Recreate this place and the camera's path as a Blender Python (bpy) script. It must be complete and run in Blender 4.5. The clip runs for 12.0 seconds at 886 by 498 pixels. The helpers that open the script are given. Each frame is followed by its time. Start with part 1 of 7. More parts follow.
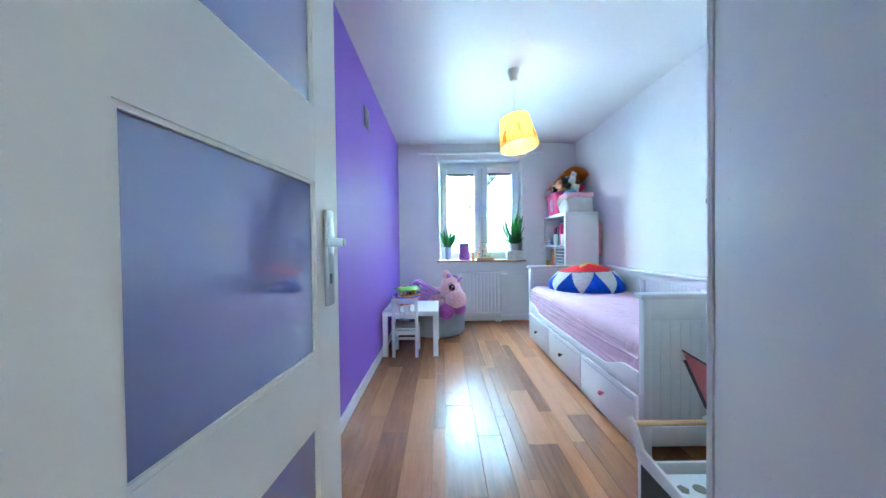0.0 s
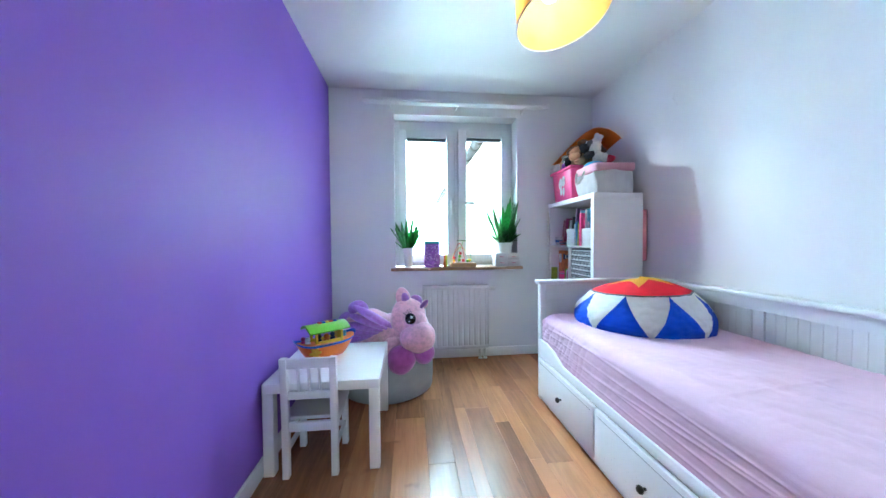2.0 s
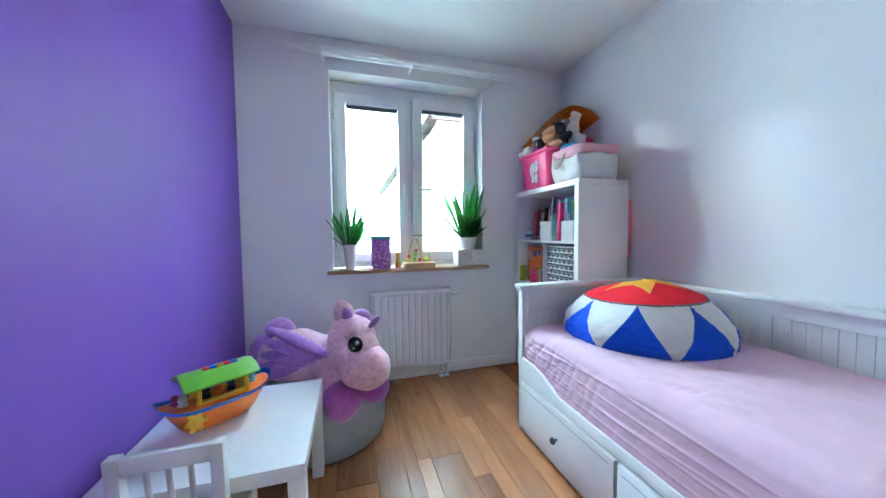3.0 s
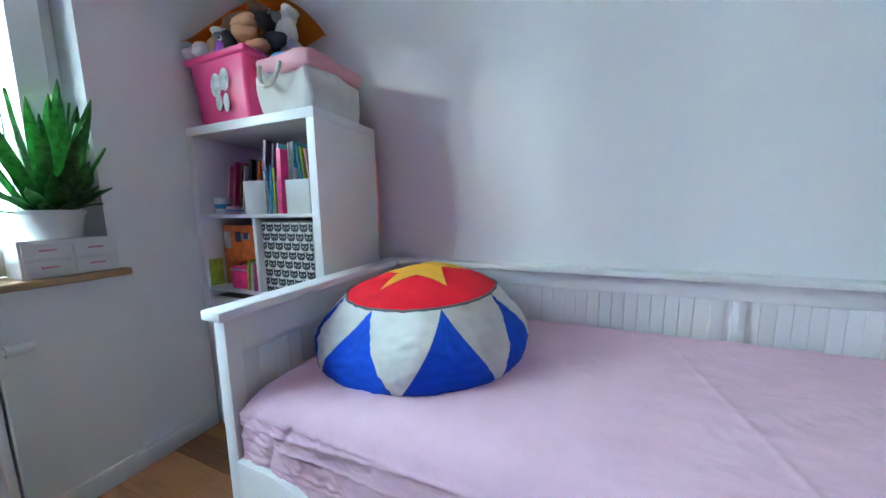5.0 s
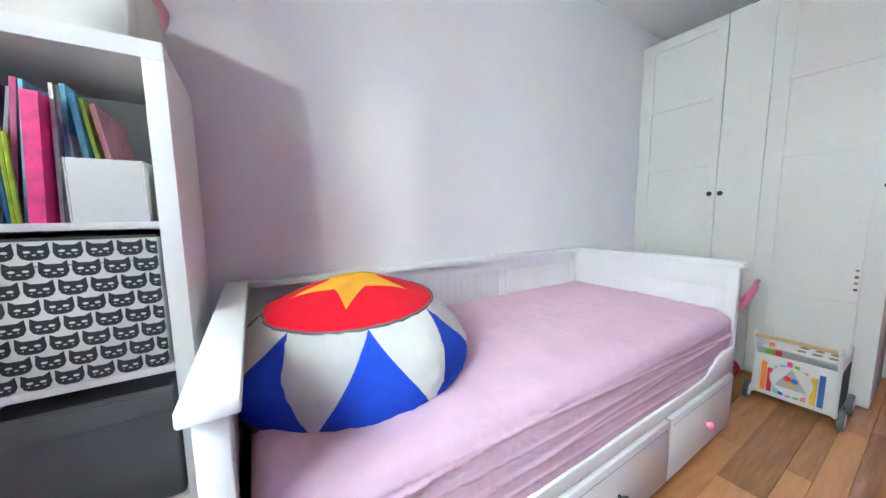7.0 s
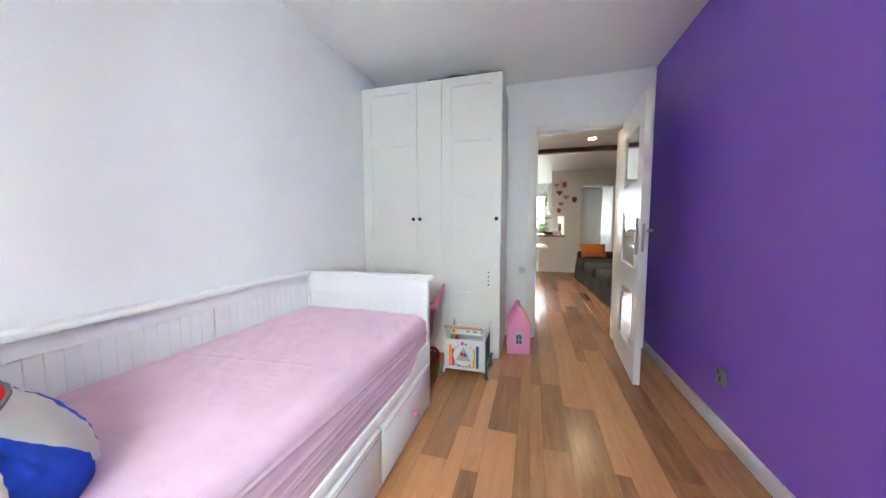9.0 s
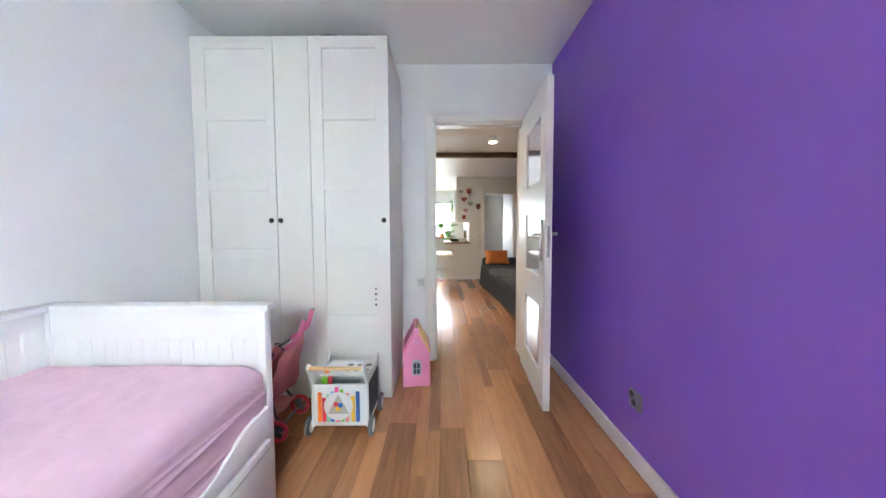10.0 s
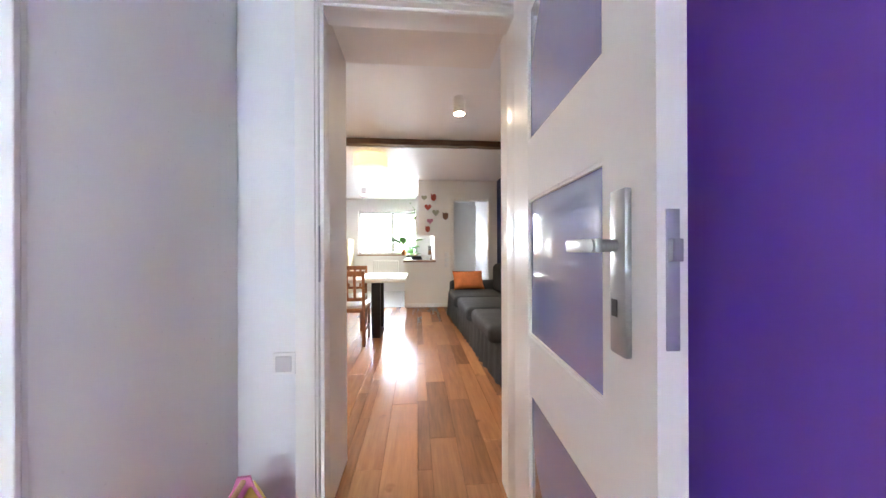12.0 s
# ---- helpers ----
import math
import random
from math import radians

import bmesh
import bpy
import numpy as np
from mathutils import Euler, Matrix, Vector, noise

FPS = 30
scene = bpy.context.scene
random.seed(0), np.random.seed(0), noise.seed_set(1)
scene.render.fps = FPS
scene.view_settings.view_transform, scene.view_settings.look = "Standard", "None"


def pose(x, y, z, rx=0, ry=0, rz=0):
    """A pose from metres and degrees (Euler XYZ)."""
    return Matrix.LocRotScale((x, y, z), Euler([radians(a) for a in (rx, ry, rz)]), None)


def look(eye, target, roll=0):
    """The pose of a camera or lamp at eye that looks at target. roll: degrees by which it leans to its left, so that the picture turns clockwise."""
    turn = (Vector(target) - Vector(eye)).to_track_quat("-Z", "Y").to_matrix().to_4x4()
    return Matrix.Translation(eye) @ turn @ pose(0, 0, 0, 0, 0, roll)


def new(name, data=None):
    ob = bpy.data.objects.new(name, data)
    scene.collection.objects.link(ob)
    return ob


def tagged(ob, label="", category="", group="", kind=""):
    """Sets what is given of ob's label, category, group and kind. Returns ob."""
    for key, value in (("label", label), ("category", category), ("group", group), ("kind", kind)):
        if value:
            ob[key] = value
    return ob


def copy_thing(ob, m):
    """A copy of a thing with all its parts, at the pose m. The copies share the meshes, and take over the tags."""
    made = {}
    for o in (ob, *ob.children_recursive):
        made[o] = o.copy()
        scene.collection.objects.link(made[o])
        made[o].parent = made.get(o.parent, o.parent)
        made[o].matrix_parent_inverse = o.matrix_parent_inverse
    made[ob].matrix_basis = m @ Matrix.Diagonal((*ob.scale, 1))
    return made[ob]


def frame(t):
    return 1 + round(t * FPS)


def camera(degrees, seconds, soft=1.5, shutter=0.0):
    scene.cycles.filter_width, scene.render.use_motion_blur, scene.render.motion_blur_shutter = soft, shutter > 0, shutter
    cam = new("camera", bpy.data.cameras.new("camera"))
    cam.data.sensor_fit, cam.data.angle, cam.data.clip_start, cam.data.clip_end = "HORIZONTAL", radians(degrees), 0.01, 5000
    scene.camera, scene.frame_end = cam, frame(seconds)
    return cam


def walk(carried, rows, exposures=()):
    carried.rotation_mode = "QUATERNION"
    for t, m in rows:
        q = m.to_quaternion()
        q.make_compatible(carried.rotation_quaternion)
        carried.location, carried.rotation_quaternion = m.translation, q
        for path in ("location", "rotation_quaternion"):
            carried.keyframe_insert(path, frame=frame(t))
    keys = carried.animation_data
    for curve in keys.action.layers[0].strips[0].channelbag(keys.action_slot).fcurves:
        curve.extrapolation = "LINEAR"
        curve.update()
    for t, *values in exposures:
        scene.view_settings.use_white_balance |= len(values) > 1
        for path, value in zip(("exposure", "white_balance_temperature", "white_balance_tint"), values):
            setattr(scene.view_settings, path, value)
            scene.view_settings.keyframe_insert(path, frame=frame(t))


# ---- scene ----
cam = camera(110.0, 12.0)
PATH = [
    (0, (0.613, -0.152, 1.096), (0.617, 1.847, 1.066), -0.7),
    (0.5, (0.646, 0.18, 1.101), (0.803, 2.173, 1.07), -0.7),
    (1, (0.671, 0.589, 1.101), (0.847, 2.581, 1.067), -0.6),
    (1.5, (0.683, 0.984, 1.111), (0.876, 2.974, 1.067), -0.5),
    (2, (0.724, 1.346, 1.114), (0.931, 3.335, 1.063), -0.5),
    (2.5, (0.722, 1.639, 1.122), (1.012, 3.617, 1.058), -0.5),
    (2.7, (0.709, 1.747, 1.126), (1.093, 3.708, 1.052), -0.5),
    (4.3, (0.901, 2.375, 1.074), (2.418, 3.662, 0.867), -1.3),
    (4.5, (0.986, 2.443, 1.071), (2.625, 3.569, 0.852), -1.3),
    (5, (1.135, 2.622, 1.077), (2.972, 3.37, 0.821), -0.9),
    (5.5, (1.191, 2.8, 1.069), (3.136, 3.179, 0.802), -0.7),
    (6, (1.157, 2.982, 1.076), (3.133, 2.85, 0.798), -0.2),
    (6.5, (1.125, 3.205, 1.084), (3.019, 2.614, 0.83), -0.3),
    (6.7, (1.125, 3.294, 1.071), (2.949, 2.508, 0.836), -0.5),
    (8.3, (1.021, 3.447, 1.137), (2.043, 1.743, 0.91), 0.0),
    (8.5, (1.019, 3.399, 1.142), (1.9, 1.616, 0.93), 0.0),
    (9, (1.008, 3.197, 1.147), (1.562, 1.282, 0.992), -0.1),
    (9.5, (0.957, 2.944, 1.129), (1.2, 0.963, 1.007), -0.2),
    (10, (0.914, 2.638, 1.114), (0.915, 0.641, 1.01), -0.2),
    (10.5, (0.829, 2.302, 1.099), (0.73, 0.305, 1.034), -0.4),
    (11, (0.743, 1.933, 1.095), (0.599, -0.061, 1.074), -0.1),
    (11.5, (0.686, 1.538, 1.095), (0.525, -0.455, 1.095), -0.0),
    (12, (0.621, 1.159, 1.1), (0.455, -0.834, 1.102), -0.2),
]

EXPOSURES = [(0, 0.5, 4900, -8), (1.0, 0.47, 5050, -8), (2.5, 0.28, 5380, -6), (4.5, -0.38, 5480, -8), (6.0, 0.04, 6200, 2), (8.5, 0.25, 6750, 6), (10.5, 0.64, 6500, 9), (12, 0.90, 6300, 12)]
walk(cam, [(t, look(eye, target, roll)) for t, eye, target, roll in PATH], EXPOSURES)

# ---- world, sun, backdrops ----
world = bpy.data.worlds.new("sky")
scene.world = world
world.use_nodes = True
wn = world.node_tree.nodes
sky = wn.new("ShaderNodeTexSky")
sky.sky_type = "NISHITA"
sky.sun_disc = False
sky.sun_elevation, sky.sun_rotation = radians(13), radians(314)
world.node_tree.links.new(sky.outputs[0], wn["Background"].inputs[0])
wn["Background"].inputs[1].default_value = 0.12
sun = new("sun", bpy.data.lights.new("sun", "SUN"))
sun.data.energy, sun.data.angle, sun.data.color = 1.15, radians(8), (1.0, 0.98, 0.96)   # veiled by thin cloud
sun.matrix_world = look((-7.1, 6.9, 2.2), (0, 0, 0))
LIGHT_ROOM_SKY = 55.0
LIGHT_KITCHEN_SKY = 23.0
LIGHT_PENDANT = 6.2
LIGHT_SPOT = 520.0
LIGHT_DRUM = 5.0


# ---- materials ----
def mat(name, color, rough=0.5, metal=0.0, vary=0.06, scale=6.0, bump=0.0, bscale=120.0, spec=0.5, **extra):
    """Plain coloured surface with large blotches and a fine grain."""
    m = bpy.data.materials.new(name)
    m.use_nodes = True
    n, l = m.node_tree.nodes, m.node_tree.links
    b = n["Principled BSDF"]
    tc = n.new("ShaderNodeTexCoord")
    big, fine = n.new("ShaderNodeTexNoise"), n.new("ShaderNodeTexNoise")
    big.inputs["Scale"].default_value, big.inputs["Detail"].default_value = scale, 4
    fine.inputs["Scale"].default_value, fine.inputs["Detail"].default_value = bscale, 3
    l.new(tc.outputs["Object"], big.inputs["Vector"])
    l.new(tc.outputs["Object"], fine.inputs["Vector"])
    ramp = n.new("ShaderNodeMapRange")
    ramp.inputs[1].default_value, ramp.inputs[2].default_value = 0.3, 0.7
    ramp.inputs[3].default_value, ramp.inputs[4].default_value = 1 - vary, 1 + vary * 0.5
    l.new(big.outputs["Fac"], ramp.inputs[0])
    mul = n.new("ShaderNodeVectorMath")
    mul.operation = "SCALE"
    mul.inputs[0].default_value = color
    l.new(ramp.outputs[0], mul.inputs["Scale"])
    l.new(mul.outputs[0], b.inputs["Base Color"])
    rr = n.new("ShaderNodeMapRange")
    rr.inputs[3].default_value, rr.inputs[4].default_value = max(0.02, rough - 0.06), min(1, rough + 0.06)
    l.new(fine.outputs["Fac"], rr.inputs[0])
    l.new(rr.outputs[0], b.inputs["Roughness"])
    b.inputs["Metallic"].default_value = metal
    b.inputs["Specular IOR Level"].default_value = spec
    if bump:
        bp = n.new("ShaderNodeBump")
        bp.inputs["Strength"].default_value, bp.inputs["Distance"].default_value = bump, 0.002
        l.new(fine.outputs["Fac"], bp.inputs["Height"])
        l.new(bp.outputs[0], b.inputs["Normal"])
    for key, value in extra.items():
        b.inputs[key.replace("_", " ")].default_value = value
    return m


def wood_mat(name, dark, light, rough=0.35, per_piece=0.6, along="Y", knots=True, grain=1.0):
    """Wood with stretched grain; each piece takes its own tone."""
    m = bpy.data.materials.new(name)
    m.use_nodes = True
    n, l = m.node_tree.nodes, m.node_tree.links
    b = n["Principled BSDF"]
    tc, info, mp = n.new("ShaderNodeTexCoord"), n.new("ShaderNodeObjectInfo"), n.new("ShaderNodeMapping")
    s = {"X": (1.2, 14, 14), "Y": (14, 1.2, 14), "Z": (14, 14, 1.2)}[along]
    mp.inputs["Scale"].default_value = s
    add = n.new("ShaderNodeVectorMath")
    add.operation = "MULTIPLY_ADD"
    add.inputs[1].default_value = (37, 53, 11)
    l.new(info.outputs["Random"], add.inputs[0])
    l.new(tc.outputs["Object"], add.inputs[2])
    l.new(add.outputs[0], mp.inputs["Vector"])
    g1, g2, g3 = (n.new("ShaderNodeTexNoise") for _ in range(3))
    g1.inputs["Scale"].default_value, g1.inputs["Detail"].default_value, g1.inputs["Distortion"].default_value = 2.2, 7, 0.5
    g2.inputs["Scale"].default_value, g2.inputs["Detail"].default_value = 7.0, 5
    g3.inputs["Scale"].default_value, g3.inputs["Detail"].default_value = 8.0, 2
    for g in (g1, g2):
        l.new(mp.outputs[0], g.inputs["Vector"])
    l.new(add.outputs[0], g3.inputs["Vector"])
    mix = n.new("ShaderNodeMath")
    mix.operation = "MULTIPLY_ADD"
    mix.inputs[1].default_value = 0.17 * grain
    l.new(g2.outputs["Fac"], mix.inputs[0])
    half = n.new("ShaderNodeMath")
    half.operation = "MULTIPLY"
    half.inputs[1].default_value = 0.30 * grain
    l.new(g1.outputs["Fac"], half.inputs[0])
    l.new(half.outputs[0], mix.inputs[2])
    tone = n.new("ShaderNodeMath")
    tone.operation = "MULTIPLY_ADD"
    tone.inputs[1].default_value = per_piece
    l.new(info.outputs["Random"], tone.inputs[0])
    l.new(mix.outputs[0], tone.inputs[2])
    ramp = n.new("ShaderNodeValToRGB")
    e = ramp.color_ramp.elements
    e[0].position, e[0].color = 0.13 * grain ** 1.6, (*dark, 1)
    e[1].position, e[1].color = 0.28 * grain + per_piece * 0.85, (*light, 1)
    l.new(tone.outputs[0], ramp.inputs[0])
    out = ramp.outputs[0]
    if knots:
        kr = n.new("ShaderNodeMapRange")
        kr.inputs[1].default_value, kr.inputs[2].default_value = 0.70, 0.80
        kr.inputs[3].default_value, kr.inputs[4].default_value = 0.0, 0.55
        l.new(g3.outputs["Fac"], kr.inputs[0])
        mx = n.new("ShaderNodeMix")
        mx.data_type = "RGBA"
        l.new(kr.outputs[0], mx.inputs[0])
        l.new(out, mx.inputs[6])
        mx.inputs[7].default_value = (*[c * 0.55 for c in dark], 1)
        out = mx.outputs[2]
    l.new(out, b.inputs["Base Color"])
    rr = n.new("ShaderNodeMapRange")
    rr.inputs[3].default_value, rr.inputs[4].default_value = rough - 0.02, rough + 0.03
    l.new(g1.outputs["Fac"], rr.inputs[0])
    l.new(rr.outputs[0], b.inputs["Roughness"])
    bp = n.new("ShaderNodeBump")
    bp.inputs["Strength"].default_value, bp.inputs["Distance"].default_value = 0.05, 0.0005
    l.new(g2.outputs["Fac"], bp.inputs["Height"])
    l.new(bp.outputs[0], b.inputs["Normal"])
    return m


def glow_mat(name, color, strength):
    m = bpy.data.materials.new(name)
    m.use_nodes = True
    b = m.node_tree.nodes["Principled BSDF"]
    b.inputs["Base Color"].default_value = (*color, 1)
    b.inputs["Emission Color"].default_value = (*color, 1)
    b.inputs["Emission Strength"].default_value = strength
    return m


def glass_mat(name, color=(1, 1, 1), rough=0.0):
    m = bpy.data.materials.new(name)
    m.use_nodes = True
    b = m.node_tree.nodes["Principled BSDF"]
    b.inputs["Base Color"].default_value = (*color, 1)
    b.inputs["Transmission Weight"].default_value = 1
    b.inputs["Roughness"].default_value = rough
    b.inputs["IOR"].default_value = 1.45
    return m


M_PURPLE = mat("purple_wall_paint", (0.22, 0.098, 0.55), 0.5, vary=0.05, scale=2.5, bump=0.25, bscale=260)
M_WALL = mat("white_wall_paint", (0.84, 0.84, 0.85), 0.6, vary=0.03, scale=2.0, bump=0.25, bscale=240)
M_CEIL = mat("ceiling_paint", (0.87, 0.87, 0.87), 0.45, vary=0.02, scale=1.5, bump=0.15, bscale=200)
M_CREAM = mat("cream_wall_paint", (0.85, 0.82, 0.77), 0.55, vary=0.03, scale=2.0, bump=0.2, bscale=240)
M_LACQ = mat("white_lacquer", (0.85, 0.85, 0.85), 0.3, vary=0.025, scale=5, bump=0.05, bscale=90)
M_WARD = mat("off_white_foil", (0.80, 0.79, 0.75), 0.3, vary=0.02, scale=3, bump=0.05, bscale=90)
M_DOOR = mat("off_white_door_foil", (0.83, 0.81, 0.77), 0.35, vary=0.02, scale=4, bump=0.05, bscale=90)
M_PVC = mat("white_plastic_frame", (0.82, 0.83, 0.84), 0.25, vary=0.02)
M_PLASTIC_W = mat("white_plastic", (0.8, 0.8, 0.79), 0.35, vary=0.02)
M_FLOOR = wood_mat("oak_laminate", (0.165, 0.070, 0.031), (0.49, 0.220, 0.092), 0.25, 0.5, "Y", True, 1.5)
M_JOINT = mat("dark_floor_joint", (0.05, 0.03, 0.02), 0.7)
M_SILL = wood_mat("brown_wood_sill", (0.20, 0.10, 0.045), (0.38, 0.22, 0.11), 0.4, 0.0, "X", False)
M_BEAM = wood_mat("dark_old_beam", (0.05, 0.025, 0.012), (0.16, 0.085, 0.04), 0.6, 0.0, "X", True)
M_STEEL = mat("brushed_steel", (0.40, 0.40, 0.41), 0.38, 1.0, vary=0.05, scale=20)
M_CHROME = mat("chrome", (0.75, 0.75, 0.76), 0.12, 1.0, vary=0.02)
M_BLACK = mat("black_plastic", (0.02, 0.02, 0.022), 0.4, vary=0.1)
M_GLASS = glass_mat("clear_glass")
# opaque base colour stands in for the violet wall showing through the glass
M_FROST = mat("satin_glass_wall_tint", (0.225, 0.245, 0.46), 0.08, vary=0.03, scale=3, spec=0.9, Coat_Weight=1.0, Coat_Roughness=0.0)
M_LOCK = mat("satin_nickel", (0.42, 0.42, 0.44), 0.4, 0.9, vary=0.05)


def sheet_mat(name, color):
    """Cotton with a fine weave and soft, long creases."""
    m = mat(name, color, 0.85, vary=0.06, scale=9)
    n, l = m.node_tree.nodes, m.node_tree.links
    b = n["Principled BSDF"]
    tc, mp = n.new("ShaderNodeTexCoord"), n.new("ShaderNodeMapping")
    mp.inputs["Scale"].default_value, mp.inputs["Rotation"].default_value = (2.2, 0.8, 1.6), (0, 0, 0.25)
    l.new(tc.outputs["Object"], mp.inputs["Vector"])
    last = None
    for sc, dist, strength, warp in ((5, 0.006, 0.35, 0.8), (16, 0.003, 0.35, 1.0), (600, 0.0006, 0.4, 0)):
        t, bp = n.new("ShaderNodeTexNoise"), n.new("ShaderNodeBump")
        t.inputs["Scale"].default_value, t.inputs["Distortion"].default_value, t.inputs["Detail"].default_value = sc, warp, 3
        l.new(mp.outputs[0], t.inputs["Vector"])
        bp.inputs["Strength"].default_value, bp.inputs["Distance"].default_value = strength, dist
        l.new(t.outputs["Fac"], bp.inputs["Height"])
        if last:
            l.new(last.outputs[0], bp.inputs["Normal"])
        last = bp
    for sc, dist, strength, turn in ((4.5, 0.008, 0.5, 0.9), (11, 0.004, 0.5, -0.5)):
        mp2, t, bp = n.new("ShaderNodeMapping"), n.new("ShaderNodeTexNoise"), n.new("ShaderNodeBump")
        mp2.inputs["Scale"].default_value, mp2.inputs["Rotation"].default_value = (2.0, 0.7, 2.0), (0, 0, turn)
        l.new(tc.outputs["Object"], mp2.inputs["Vector"])
        t.noise_type = "RIDGED_MULTIFRACTAL"
        t.inputs["Scale"].default_value, t.inputs["Detail"].default_value, t.inputs["Distortion"].default_value = sc, 2, 0.7
        l.new(mp2.outputs[0], t.inputs["Vector"])
        bp.inputs["Strength"].default_value, bp.inputs["Distance"].default_value = strength, dist
        l.new(t.outputs["Fac"], bp.inputs["Height"])
        l.new(last.outputs[0], bp.inputs["Normal"])
        last = bp
    l.new(last.outputs[0], b.inputs["Normal"])
    return m


# ---- building helpers ----
BASE = {}


def box(bm, x0, x1, y0, y1, z0, z1, bevel=0.0, seg=2, m=None):
    r = bmesh.ops.create_cube(bm, size=1.0)
    vs = r["verts"]
    t = Matrix.Translation(((x0 + x1) / 2, (y0 + y1) / 2, (z0 + z1) / 2)) @ Matrix.Diagonal((abs(x1 - x0), abs(y1 - y0), abs(z1 - z0), 1))
    if bevel:
        bmesh.ops.transform(bm, matrix=t, verts=vs)
        es = list({e for v in vs for e in v.link_edges})
        out = bmesh.ops.bevel(bm, geom=es, offset=bevel, segments=seg, affect="EDGES", profile=0.5)
        vs = list({v for f in out["faces"] for v in f.verts})
        if m is not None:
            bmesh.ops.transform(bm, matrix=m, verts=vs)
    else:
        bmesh.ops.transform(bm, matrix=(m @ t) if m is not None else t, verts=vs)
    return vs


def rod(bm, a, b, r0, r1=None, n=12):
    """Round bar from a to b."""
    a, b = Vector(a), Vector(b)
    d = b - a
    r = bmesh.ops.create_cone(bm, cap_ends=True, segments=n, radius1=r0, radius2=r0 if r1 is None else r1, depth=d.length)
    bmesh.ops.transform(bm, matrix=Matrix.Translation((a + b) / 2) @ d.to_track_quat("Z", "Y").to_matrix().to_4x4(), verts=r["verts"])


def tube(bm, pts, r, n=8, closed=False):
    """Bent round tube through the points."""
    pts = [Vector(p) for p in pts]
    rings = []
    for i, p in enumerate(pts):
        a = pts[i - 1] if (i or closed) else p
        b = pts[(i + 1) % len(pts)] if (i < len(pts) - 1 or closed) else p
        q = (b - a).to_track_quat("Z", "Y")
        rings.append([bm.verts.new(p + q @ Vector((r * math.cos(k * math.tau / n), r * math.sin(k * math.tau / n), 0))) for k in range(n)])
    last = len(rings) if closed else len(rings) - 1
    for i in range(last):
        a, b = rings[i], rings[(i + 1) % len(rings)]
        for k in range(n):
            bm.faces.new((a[k], a[(k + 1) % n], b[(k + 1) % n], b[k]))
    if not closed:
        bm.faces.new(rings[0][::-1])
        bm.faces.new(rings[-1])


def ball(bm, c, r, sx=1, sy=1, sz=1, u=20, v=12, rot=None):
    s = bmesh.ops.create_uvsphere(bm, u_segments=u, v_segments=v, radius=r)
    t = Matrix.Translation(c) @ (rot if rot is not None else Matrix.Identity(4)) @ Matrix.Diagonal((sx, sy, sz, 1))
    bmesh.ops.transform(bm, matrix=t, verts=s["verts"])
    return s["verts"]


def lathe(bm, prof, n=32, c=(0, 0, 0), cap=True):
    """Turned shape: rows of (radius, height)."""
    rings = [[bm.verts.new((c[0] + r * math.cos(k * math.tau / n), c[1] + r * math.sin(k * math.tau / n), c[2] + z)) for k in range(n)] for r, z in prof]
    for a, b in zip(rings, rings[1:]):
        for k in range(n):
            bm.faces.new((a[k], a[(k + 1) % n], b[(k + 1) % n], b[k]))
    if cap:
        bm.faces.new(rings[0][::-1])
        bm.faces.new(rings[-1])


def prism(bm, pts, axis, lo, hi, bevel=0.0):
    """Flat outline (u, v) pushed along an axis: X takes (y, z), Y takes (x, z), Z takes (x, y)."""
    def at(u, v, w):
        return {"X": (w, u, v), "Y": (u, w, v), "Z": (u, v, w)}[axis]
    a = [bm.verts.new(at(u, v, lo)) for u, v in pts]
    b = [bm.verts.new(at(u, v, hi)) for u, v in pts]
    n = len(pts)
    fs = [bm.faces.new(a[::-1]), bm.faces.new(b)]
    fs += [bm.faces.new((a[i], a[(i + 1) % n], b[(i + 1) % n], b[i])) for i in range(n)]
    bmesh.ops.recalc_face_normals(bm, faces=fs)
    if bevel:
        es = [e for f in fs[:2] for e in f.edges]
        bmesh.ops.bevel(bm, geom=es, offset=bevel, segments=2, affect="EDGES", profile=0.5)


def thing(name, label, category, at=(0, 0, 0), group="", kind="", m=None):
    ob = new(name)
    ob.empty_display_size = 0.1
    ob.matrix_basis = m if m is not None else Matrix.Translation(at)
    BASE[ob] = ob.matrix_basis.copy()
    return tagged(ob, label, category, group, kind)


def mesh_of(name, bm, material, smooth=35):
    me = bpy.data.meshes.new(name)
    bmesh.ops.recalc_face_normals(bm, faces=bm.faces)
    bm.to_mesh(me)
    bm.free()
    for mm in material if isinstance(material, (list, tuple)) else [material]:
        me.materials.append(mm)
    if smooth:
        me.polygons.foreach_set("use_smooth", [True] * len(me.polygons))
        me.set_sharp_from_angle(angle=radians(smooth))
    return me


def part(name, bm, material, parent, label="", local=False, smooth=35):
    """One mesh object under a thing or a part; built in world places unless local."""
    me = mesh_of(name, bm, material, smooth)
    base = BASE[parent]
    if not local:
        me.transform(base.inverted())
    ob = new(name, me)
    ob.parent = parent
    BASE[ob] = base
    if label:
        ob["label"] = label
    return ob


def solid(name, bm, material, label="", category="", kind="structure", group="", smooth=35):
    ob = new(name, mesh_of(name, bm, material, smooth))
    BASE[ob] = Matrix.Identity(4)
    return tagged(ob, label, category, group, kind)


def BM():
    return bmesh.new()


# ---- the children's room: shell ----
RX, RY, RZ = 2.525, 4.275, 2.515      # right wall, window wall, ceiling
WX0, WX1, WZ0, WZ1 = 0.580, 1.756, 0.862, 2.293   # window opening
DX0, DX1, DZ = 0.205, 1.008, 2.055    # rough door opening
WT = 0.36                             # outer wall thickness

